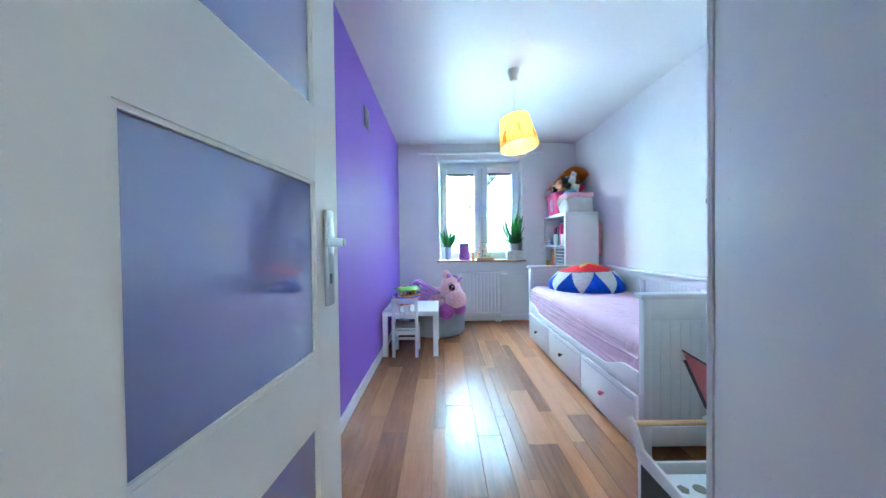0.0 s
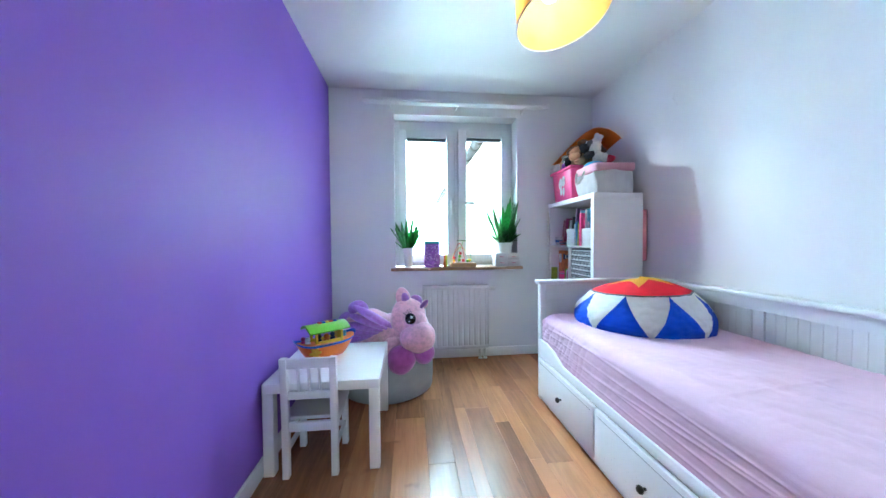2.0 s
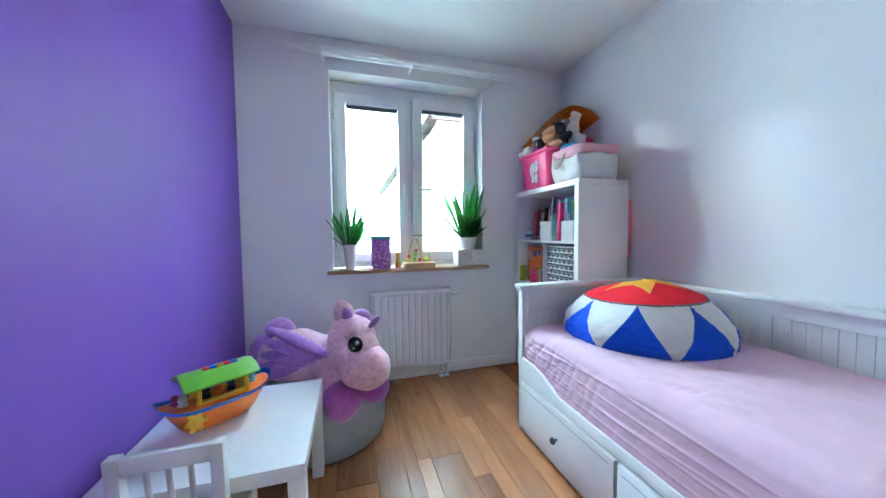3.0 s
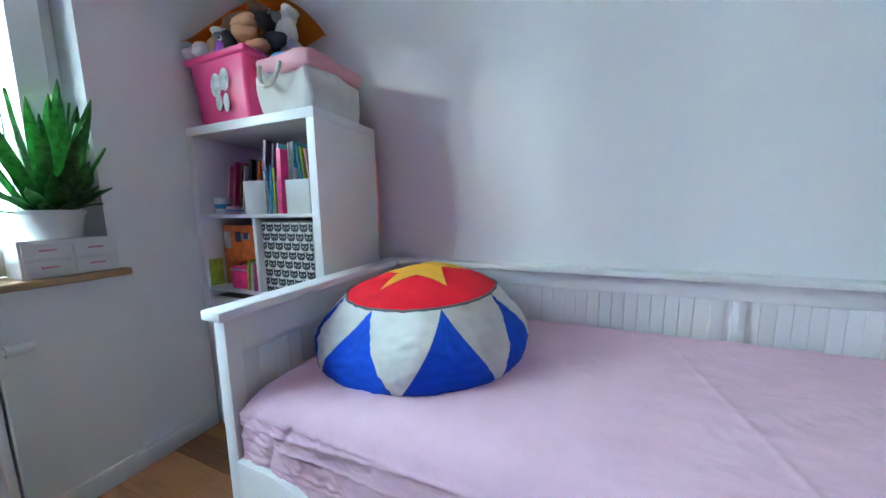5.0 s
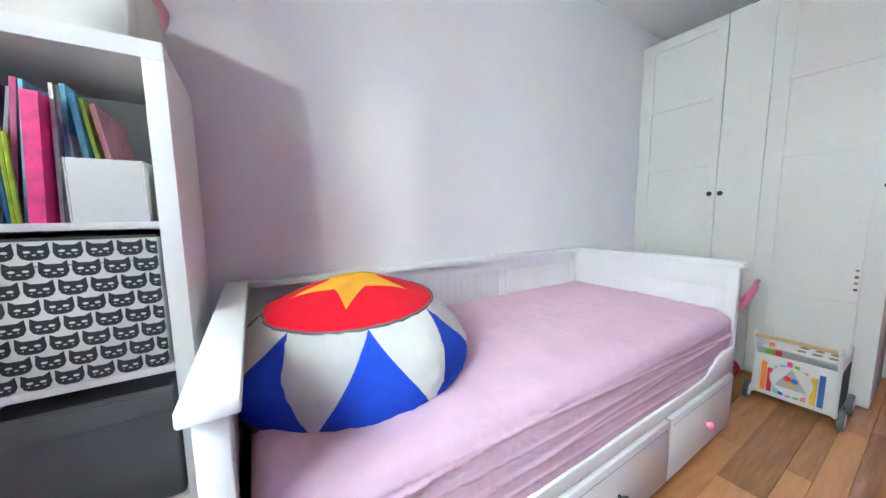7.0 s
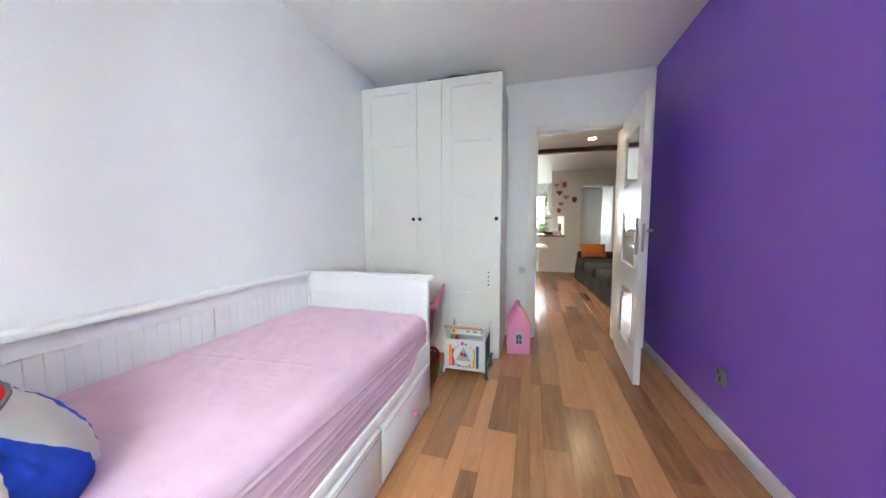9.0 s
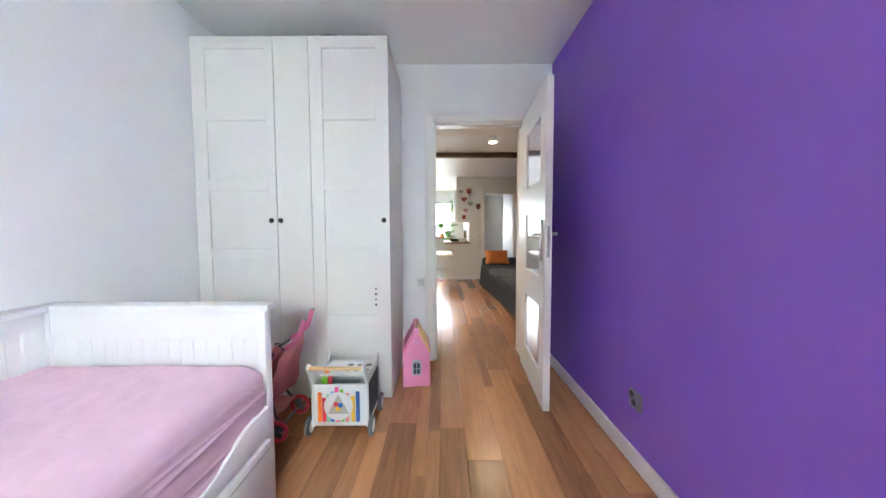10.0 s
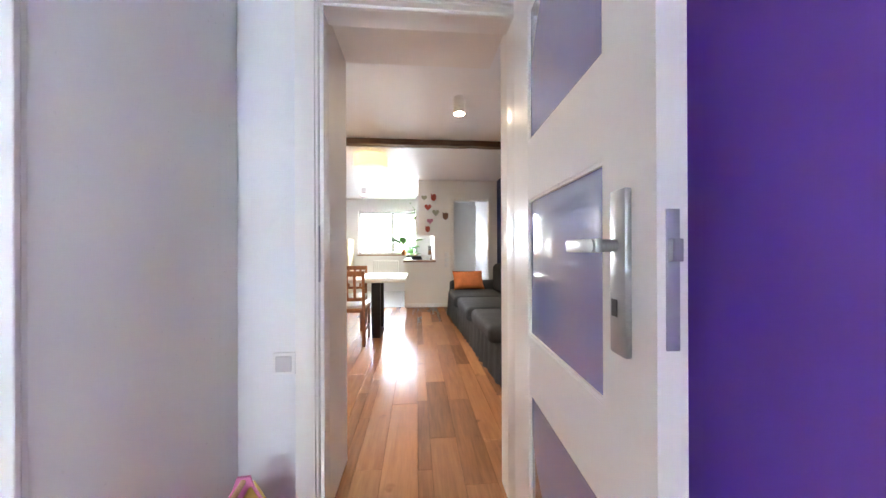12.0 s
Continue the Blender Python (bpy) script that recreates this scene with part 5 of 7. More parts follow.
def hull(v0, v1, off, n=28, cap=True):
    b = BM()
    rows = []
    for j in range(7):
        v = v0 + (v1 - v0) * j / 6
        ring = []
        for i in range(n * 2):
            u = i / (n * 2) * math.tau
            L, W = (0.100 + 0.072 * v ** 0.8) + off, (0.045 + 0.036 * v ** 0.6) + off
            cx, sy = math.cos(u), math.sin(u)
            x = L * math.copysign(abs(cx) ** 0.85, cx)
            y = W * math.copysign(abs(sy) ** 0.75, sy)
            z = 0.006 + 0.088 * v + 0.030 * v * (cx * cx) ** 2
            ring.append(b.verts.new((x, y, z)))
        rows.append(ring)
    for a, c in zip(rows, rows[1:]):
        for i in range(n * 2):
            b.faces.new((a[i], a[(i + 1) % (n * 2)], c[(i + 1) % (n * 2)], c[i]))
    if cap:
        b.faces.new(rows[0][::-1])
        b.faces.new(rows[-1])
    return b


hl = part("hull", hull(0.0, 0.91, 0), M_ORANGE, boat, "orange hull", True, 50)
part("gunwale", hull(0.90, 1.05, 0.004, 28, False), M_BLUEPL, boat, "blue rim", True, 50)
bm = BM()
for x0, x1, y0, y1 in ((-0.075, -0.060, -0.05, -0.035), (-0.075, -0.060, 0.035, 0.05), (0.070, 0.085, -0.05, -0.035), (0.070, 0.085, 0.035, 0.05)):
    box(bm, x0, x1, y0, y1, 0.08, 0.172, 0.003)
for y in (-0.05, 0.035):
    box(bm, -0.06, 0.07, y, y + 0.015, 0.085, 0.108, 0.002)
    box(bm, -0.06, 0.07, y, y + 0.015, 0.155, 0.172, 0.002)
box(bm, 0.072, 0.083, -0.035, 0.035, 0.085, 0.172, 0.002)
part("cabin", bm, M_YELLOW, boat, "yellow cabin", True)
bm = BM()
prism(bm, [(-0.082, 0.170), (-0.055, 0.190), (0, 0.203), (0.055, 0.190), (0.082, 0.170), (0.08, 0.163), (0, 0.192), (-0.08, 0.163)], "X", -0.115, 0.115, 0.001)
rf = part("roof", bm, M_GREEN, boat, "green roof", True)
for i, k in enumerate((M_REDPL, M_BLUEPL, M_YELLOW, M_REDPL, M_BLUEPL)):
    bm = BM()
    box(bm, -0.045 + i * 0.022, -0.025 + i * 0.022, -0.012, 0.012, 0.200, 0.208, 0.002)
    part("key", bm, k, rf, "", True)
bm = BM()
WHEEL = Matrix.Translation((-0.088, -0.079, 0.060)) @ Matrix.Rotation(radians(70), 4, "X")
lathe(bm, [(0.001, -0.004), (0.021, -0.004), (0.022, 0.0), (0.021, 0.004), (0.008, 0.005), (0.007, 0.009), (0.001, 0.010)], 24, cap=False)
for k in range(6):
    ball(bm, (0.025 * math.cos(k * math.pi / 3), 0.025 * math.sin(k * math.pi / 3), 0), 0.0085, 1, 1, 0.6, 10, 6)
bmesh.ops.transform(bm, matrix=WHEEL, verts=bm.verts)
part("steering_wheel", bm, M_YELLOW, boat, "yellow wheel", True)
for x, y, k, r in ((0.0, -0.01, "orange", 0.022), (0.045, 0.01, "navy", 0.02), (-0.035, 0.012, "dark", 0.022), (-0.105, -0.01, "white", 0.02), (-0.12, 0.02, "magenta", 0.017), (0.115, 0.0, "sky", 0.016)):
    bm = BM()
    lathe(bm, [(r * 0.7, 0.085), (r * 0.75, 0.105), (r * 0.4, 0.112)], 14, (x, y, 0))
    ball(bm, (x, y, 0.122), r * 0.72, 1, 1, 1, 12, 8)
    part("figure", bm, COVERS[k], boat, "", True)

# ---- grey pouf and big plush pony ----
gp = thing("ottoman", "round grey felt ottoman in the corner", "ottoman", (0.535, 3.79, 0))
bm = BM()
lathe(bm, [(0.325, 0.0), (0.345, 0.012), (0.352, 0.10), (0.352, 0.22), (0.342, 0.285), (0.31, 0.31), (0.15, 0.322), (0.01, 0.322)], 56, (0.535, 3.79, 0))
part("body", bm, M_GREYFELT, gp, smooth=60)
bm = BM()
tube(bm, [(0.535 + 0.348 * math.cos(i * math.tau / 56), 3.79 + 0.348 * math.sin(i * math.tau / 56), 0.275) for i in range(56)], 0.004, 6, True)
part("piping", bm, M_GREYFELT, gp)

bm = BM()


def lump(c, r, sx=1, sy=1, sz=1, slot=0, rz=0, ry=0, u=26, v=18):
    n0 = len(bm.faces)
    vs = ball(bm, c, r, sx, sy, sz, u, v, Matrix.Rotation(radians(rz), 4, "Z") @ Matrix.Rotation(radians(ry), 4, "Y"))
    for q in vs:
        q.co += (q.co - Vector(c)) * 0.10 * wob(q.co, 11, slot + r * 10)
    bm.faces.ensure_lookup_table()
    for f in bm.faces[n0:]:
        f.material_index = slot


lump((0.42, 3.80, 0.435), 0.155, 1.5, 1.05, 0.92, 0, -14, 8)
lump((0.59, 3.69, 0.455), 0.125, 1.25, 1.0, 0.95, 0, -40)
lump((0.702, 3.575, 0.570), 0.130, 1.0, 0.95, 1.06, 0)
lump((0.735, 3.52, 0.535), 0.105, 1.0, 1.0, 1.05, 0)
lump((0.768, 3.470, 0.462), 0.116, 1.05, 1.0, 0.96, 0)
lump((0.668, 3.575, 0.705), 0.060, 0.85, 0.5, 1.35, 0, 0, -14)
lump((0.683, 3.550, 0.705), 0.036, 0.75, 0.5, 1.30, 1, 0, -14)
lump((0.82, 3.60, 0.655), 0.030, 0.8, 0.5, 1.2, 0, 0, 25)
lump((0.755, 3.585, 0.685), 0.048, 1.0, 0.8, 0.9, 1)
lump((0.74, 3.66, 0.65), 0.06, 0.9, 0.9, 1.0, 1)
lump((0.66, 3.74, 0.57), 0.07, 0.9, 1.0, 1.1, 1)
lump((0.30, 3.88, 0.575), 0.075, 1.1, 0.9, 0.95, 1)
lump((0.21, 3.86, 0.47), 0.085, 0.8, 1.0, 1.1, 1)
for i in range(5):
    lump((0.445 - 0.03 * i, 3.612 + 0.016 * i, 0.575 - 0.042 * i), 0.075, 2.3 - 0.12 * i, 0.5, 0.40, 1, -16, 26 - 10 * i)
lump((0.650, 3.495, 0.298), 0.100, 1.0, 1.0, 1.0, 2)
lump((0.600, 3.57, 0.365), 0.075, 1.1, 1.0, 1.0, 0)
lump((0.808, 3.515, 0.330), 0.080, 1.0, 1.0, 0.95, 2)
lump((0.775, 3.58, 0.39), 0.07, 1.0, 1.0, 1.0, 0)
lump((0.812, 3.487, 0.680), 0.019, 0.8, 0.8, 2.5, 1, -45, 48, 14, 10)
lump((0.716, 3.430, 0.592), 0.034, 1.05, 0.4, 1.15, 3, -14)
lump((0.724, 3.4165, 0.606), 0.010, 1.0, 0.45, 1.0, 4, -14, 0, 10, 8)
lump((0.708, 3.4165, 0.580), 0.005, 1.0, 0.45, 1.0, 4, -14, 0, 10, 8)
for k in range(4):
    rod(bm, (0.688 + 0.012 * k, 3.432 - 0.004 * k, 0.618 + 0.006 * k), (0.668 + 0.014 * k, 3.426 - 0.004 * k, 0.640 + 0.008 * k), 0.0022, 0.001, 6)
bm.faces.ensure_lookup_table()
for f in bm.faces[-32:]:
    f.material_index = 3
lump((0.780, 3.376, 0.500), 0.010, 1.2, 0.4, 0.6, 1, 0, 0, 10, 8)
me = mesh_of("plush_pony", bm, [M_PINKPLUSH, M_LILACPLUSH, M_VIOLETPLUSH, mat("black_eye", (0.01, 0.01, 0.012), 0.15), mat("eye_glint", (0.8, 0.8, 0.8), 0.2)], 80)
tagged(new("plush_pony", me), "large pink and lilac plush pony lying on the ottoman", "soft toy")

# ---- window sill things ----
def snake_plant(cx, cy, z, leaves, pot_r, pot_h, label):
    t = thing("potted_plant", label, "plant", (cx, cy, z), "plants on the window sill")
    b = BM()
    lathe(b, [(pot_r * 0.72, 0), (pot_r * 0.95, pot_h * 0.85), (pot_r, pot_h * 0.86), (pot_r, pot_h), (pot_r * 0.9, pot_h), (pot_r * 0.86, pot_h * 0.9)], 28, (cx, cy, z), cap=False)
    lathe(b, [(pot_r * 0.72, 0), (0.001, 0)], 28, (cx, cy, z + 0.001), cap=False)
    part("pot", b, M_POT, t)
    b = BM()
    lathe(b, [(pot_r * 0.87, pot_h * 0.9), (0.001, pot_h * 0.92)], 20, (cx, cy, z), cap=False)
    part("soil", b, M_SOIL, t)
    more = [(az + 37, lean + 3, ln * 0.86, w, droop) for az, lean, ln, w, droop in leaves if lean < 26]
    for az, lean, ln, w, droop in leaves + more:
        b = BM()
        a = radians(az)
        d = Vector((math.cos(a), math.sin(a), 0))
        side = Vector((-math.sin(a), math.cos(a), 0))
        p, ang, rows = Vector((cx, cy, z + pot_h * 0.85)) + d * pot_r * 0.45, radians(90 - lean), []
        n = 12
        for i in range(n + 1):
            u = i / n
            ww = w * (0.60 + 0.75 * u) * (1 - u ** 3.2) * 0.66 + 0.001
            tw = side.lerp(d, 0.75 * math.sin(az * 1.7)).normalized()
            nrm = tw.cross(Vector((d.x * math.cos(ang), d.y * math.cos(ang), math.sin(ang)))).normalized()
            rows.append([b.verts.new(p - tw * ww + nrm * 0.004), b.verts.new(p - nrm * 0.003), b.verts.new(p + tw * ww + nrm * 0.004)])
            p = p + (d * math.cos(ang) + Vector((0, 0, math.sin(ang)))) * (ln / n)
            ang -= radians(droop) / n
        for r0, r1 in zip(rows, rows[1:]):
            b.faces.new((r0[0], r0[1], r1[1], r1[0]))
            b.faces.new((r0[1], r0[2], r1[2], r1[1]))
        bmesh.ops.solidify(b, geom=b.faces[:], thickness=0.0025)
        part("leaf", b, M_LEAF, t, smooth=50)


SZ = 0.8655
snake_plant(0.700, 4.325, SZ, [(200, 30, 0.26, 0.030, 10), (160, 18, 0.31, 0.032, 8), (100, 8, 0.34, 0.030, 5), (20, 16, 0.29, 0.030, 12), (350, 34, 0.27, 0.028, 16), (260, 20, 0.26, 0.030, 10), (300, 10, 0.33, 0.032, 8), (230, 12, 0.28, 0.030, 6), (330, 22, 0.25, 0.028, 10), (190, 44, 0.20, 0.018, 18), (0, 48, 0.20, 0.016, 20)], 0.05, 0.185,
            "snake plant in a tall white ceramic pot")
kb = thing("drawer_box", "small white box with four drawers on the sill", "box", (1.655, 4.31, SZ))
bm = BM()
box(bm, 1.535, 1.775, 4.262, 4.385, SZ, SZ + 0.128, 0.003)
part("body", bm, M_FABRICW, kb)
for x in (1.542, 1.658):
    for z in (SZ + 0.008, SZ + 0.066):
        bm = BM()
        box(bm, x, x + 0.110, 4.256, 4.262, z, z + 0.052, 0.002)
        d = part("drawer", bm, M_FABRICW, kb)
        bm = BM()
        box(bm, x + 0.035, x + 0.075, 4.2535, 4.2565, z + 0.024, z + 0.030)
        part("label_slot", bm, COVERS["rose"], d)
snake_plant(1.640, 4.335, SZ + 0.129, [(300, 5, 0.46, 0.034, 3), (20, 8, 0.42, 0.032, 4), (270, 12, 0.40, 0.032, 4), (330, 12, 0.43, 0.032, 4), (250, 16, 0.38, 0.030, 5), (220, 20, 0.40, 0.030, 6), (350, 14, 0.36, 0.032, 6), (290, 20, 0.32, 0.032, 8), (200, 12, 0.46, 0.030, 4), (175, 20, 0.44, 0.027, 5), (200, 29, 0.42, 0.027, 8), (235, 36, 0.40, 0.026, 10), (205, 47, 0.44, 0.025, 14), (215, 60, 0.44, 0.024, 20), (192, 80, 0.46, 0.022, 12), (120, 14, 0.36, 0.030, 6), (60, 12, 0.34, 0.032, 4),
                                       (270, 34, 0.15, 0.034, 30), (240, 40, 0.15, 0.032, 34), (300, 38, 0.16, 0.034, 30), (330, 36, 0.16, 0.032, 34), (0, 44, 0.15, 0.032, 36), (210, 42, 0.15, 0.030, 34), (285, 18, 0.19, 0.034, 14), (255, 16, 0.20, 0.034, 12), (315, 18, 0.21, 0.034, 14), (345, 22, 0.19, 0.032, 16), (225, 22, 0.19, 0.032, 16), (30, 36, 0.17, 0.032, 30), (280, 50, 0.12, 0.030, 40), (310, 54, 0.12, 0.030, 40), (250, 54, 0.12, 0.030, 40)], 0.088, 0.10,
            "large snake plant in a white pot standing on a box")
jar = thing("bead_jar", "clear jar of purple beads with a teal lid", "jar", (0.927, 4.32, SZ))
bm = BM()
oval(bm, 0.927, 4.32, SZ, SZ + 0.222, 0.074, 0.055)
part("jar", bm, mat("purple_bead_fill", (0.42, 0.16, 0.58), 0.25, vary=0.5, scale=60), jar)
bm = BM()
oval(bm, 0.927, 4.32, SZ + 0.222, SZ + 0.248, 0.079, 0.060)
part("lid", bm, M_TEAL, jar)
bm = BM()
for i in range(150):
    a, zz = random.random() * math.tau, SZ + 0.02 + random.random() * 0.19
    ball(bm, (0.927 + 0.0745 * math.cos(a), 4.32 + 0.0555 * math.sin(a), zz), 0.0065, 1, 1, 1, 6, 4)
part("beads", bm, mat("lilac_beads", (0.60, 0.35, 0.72), 0.3, vary=0.4, scale=90), jar)
bt = thing("bead_maze", "wooden toy bead maze on the sill", "toy", (1.22, 4.31, SZ))
bm = BM()
box(bm, 1.100, 1.345, 4.25, 4.365, SZ, SZ + 0.036, 0.004)
part("base", bm, M_BEECH, bt)
for k, (x0, x1, h, mt_) in enumerate(((1.13, 1.24, 0.19, M_REDPL), (1.18, 1.31, 0.22, M_GREEN), (1.12, 1.30, 0.15, M_YELLOW))):
    bm = BM()
    tube(bm, [(x0 + (x1 - x0) * i / 16, 4.28 + 0.03 * k + 0.012 * math.sin(i), SZ + 0.034 + h * math.sin(i / 16 * math.pi) ** 0.6) for i in range(17)], 0.0025, 6)
    part("wire", bm, mt_, bt)
for x, y, z, k in ((1.135, 4.285, 0.06, M_YELLOW), (1.137, 4.285, 0.088, M_REDPL), (1.225, 4.29, 0.06, M_REDPL), (1.19, 4.31, 0.065, M_GREEN), (1.195, 4.31, 0.10, M_GREEN), (1.20, 4.31, 0.13, M_REDPL), (1.29, 4.31, 0.06, M_YELLOW), (1.27, 4.31, 0.055, M_GREEN)):
    bm = BM()
    ball(bm, (x, y, SZ + z), 0.015, 1, 1, 1, 12, 8)
    part("bead", bm, k, bt)
for x, k in ((1.045, "orange"), (1.062, "lime")):
    gd = thing("toy_figure", "small glass figurine on the sill", "figurine", (x, 4.29, SZ))
    bm = BM()
    lathe(bm, [(0.014, 0), (0.016, 0.03), (0.010, 0.05), (0.007, 0.09), (0.010, 0.11), (0.003, 0.125)], 14, (x, 4.285 + (0.02 if k == "lime" else 0), SZ))
    part("body", bm, COVERS[k], gd)

# ---- toy wagon ----
wg = thing("toy_wagon", "white wooden push-along activity wagon with coloured bars", "toy wagon", (1.48, 0.83, 0))
GX0_, GX1_, GY0_, GY1_ = 1.335, 1.632, 0.700, 0.985
M_WAG = mat("white_plywood", (0.74, 0.74, 0.74), 0.45, vary=0.03)
for x in (GX0_, GX1_):
    bm = BM()
    prism(bm, [(GY0_, 0.05), (GY1_, 0.05), (GY1_ + 0.004, 0.285), (GY1_ + 0.055, 0.385), (GY1_ + 0.072, 0.405), (GY1_ + 0.05, 0.425), (GY1_ + 0.02, 0.405), (GY1_ - 0.02, 0.34), (GY0_ + 0.05, 0.32), (GY0_, 0.36), (GY0_ - 0.01, 0.34)], "X", x - 0.006, x + 0.006, 0.002)
    part("side", bm, M_WAG, wg)
bm = BM()
box(bm, GX0_ - 0.0085, GX0_ - 0.0055, GY0_ + 0.03, GY1_ - 0.02, 0.075, 0.285)
part("blackboard", bm, M_CHALK, wg, "dark blackboard panel")
bm = BM()
box(bm, GX0_ + 0.006, GX1_ - 0.006, GY1_ - 0.014, GY1_ - 0.002, 0.055, 0.285, 0.002)
front = part("front", bm, M_WAG, wg)
bm = BM()
box(bm, GX0_ + 0.006, GX1_ - 0.006, GY0_ + 0.004, GY0_ + 0.014, 0.055, 0.31, 0.002)
box(bm, GX0_ + 0.006, GX1_ - 0.006, GY0_ + 0.014, GY1_ - 0.014, 0.055, 0.067)
part("tray", bm, M_WAG, wg)
bars = [(1.612, 0.082, 0.245, M_ORANGE), (1.588, 0.082, 0.215, M_REDPL), (1.564, 0.082, 0.235, mat("mint_paint", (0.25, 0.62, 0.50), 0.4)), (1.542, 0.082, 0.12, M_BLUEPL), (1.542, 0.225, 0.25, mat("pale_blue_paint", (0.25, 0.5, 0.75), 0.4)),
        (1.518, 0.245, 0.275, M_PINKPL), (1.514, 0.082, 0.105, M_PINKPL), (1.492, 0.24, 0.262, M_GREEN), (1.488, 0.082, 0.112, M_GREEN), (1.462, 0.082, 0.24, mat("coral_paint", (0.75, 0.25, 0.25), 0.4)), (1.430, 0.082, 0.225, M_YELLOW), (1.404, 0.082, 0.25, mat("navy_paint", (0.02, 0.09, 0.33), 0.4))]
bars = [(x - 0.04, a, b, k) for x, a, b, k in bars]
for x, a, b, k in bars:
    bm = BM()
    box(bm, x - 0.010 + 0.02, x + 0.010 + 0.02, GY1_ - 0.002, GY1_ + 0.007, a, b, 0.002)
    part("coloured_bar", bm, k, front)
bm = BM()
lathe(bm, [(0.078, 0), (0.078, 0.006)], 40)
bmesh.ops.transform(bm, matrix=Matrix.Translation((1.488, GY1_ + 0.005, 0.172)) @ Matrix.Rotation(radians(-90), 4, "X"), verts=bm.verts)
part("disc", bm, M_WAG, front, "white disc")
bm = BM()
prism(bm, [(1.488 - 0.058, 0.132), (1.488 + 0.058, 0.132), (1.488, 0.242)], "Y", GY1_ + 0.0112, GY1_ + 0.013)
part("triangle", bm, mat("grey_print", (0.45, 0.44, 0.38), 0.5), front)
for dx, dz, k in ((0.012, 0.185, M_REDPL), (-0.012, 0.18, M_BLUEPL), (0.0, 0.162, M_YELLOW)):
    bm = BM()
    ball(bm, (1.488 + dx, GY1_ + 0.014, dz), 0.014, 1, 0.5, 1, 12, 8)
    part("gear", bm, k, front)
bm = BM()
rod(bm, (GX0_ - 0.004, GY1_ + 0.045, 0.398), (GX1_ + 0.004, GY1_ + 0.045, 0.398), 0.010, None, 14)
part("handle_bar", bm, M_BEECH, wg, "round beech handle")
bm = BM()
box(bm, GX0_ + 0.006, GX1_ - 0.006, GY0_ + 0.014, GY1_ - 0.09, 0.292, 0.300)
sorter = part("sorter_board", bm, M_WAG, wg)
for i in range(3):
    for j in range(2):
        bm = BM()
        lathe(bm, [(0.02, 0), (0.019, 0.0015)], 5 if (i + j) % 2 else 20, (1.375 + i * 0.056, GY0_ + 0.06 + j * 0.07, 0.300))
        part("cutout", bm, mat("dark_cutout", (0.25, 0.22, 0.17), 0.7), sorter)
for x, y, k, s in ((1.585, 0.92, M_GREEN, 0.035), (1.56, 0.915, M_REDPL, 0.03), (1.595, 0.86, M_ORANGE, 0.022)):
    bl_ = thing("toy_block", "coloured wooden block in the wagon", "toy block", (x, y, 0.067), "blocks in the wagon")
    bm = BM()
    box(bm, x - s / 2, x + s / 2, y - s / 2, y + s / 2, 0.0675, 0.32 if k is M_ORANGE else 0.30, 0.004)
    part("body", bm, k, bl_)
for x in (GX0_ - 0.022, GX1_ + 0.022):
    for y in (GY0_ + 0.03, GY1_ - 0.01):
        bm = BM()
        lathe(bm, [(0.034, -0.011), (0.05, -0.010), (0.053, 0), (0.05, 0.010), (0.034, 0.011)], 28)
        m = Matrix.Translation((x, y, 0.053)) @ Matrix.Rotation(radians(90), 4, "Y")
        bmesh.ops.transform(bm, matrix=m, verts=bm.verts)
        w_ = part("wheel", bm, M_RUBBER, wg, "grey rubber-tyred wheel")
        bm = BM()
        lathe(bm, [(0.034, -0.012), (0.034, 0.012)], 20)
        bmesh.ops.transform(bm, matrix=m, verts=bm.verts)
        part("hub", bm, M_WAG, w_)

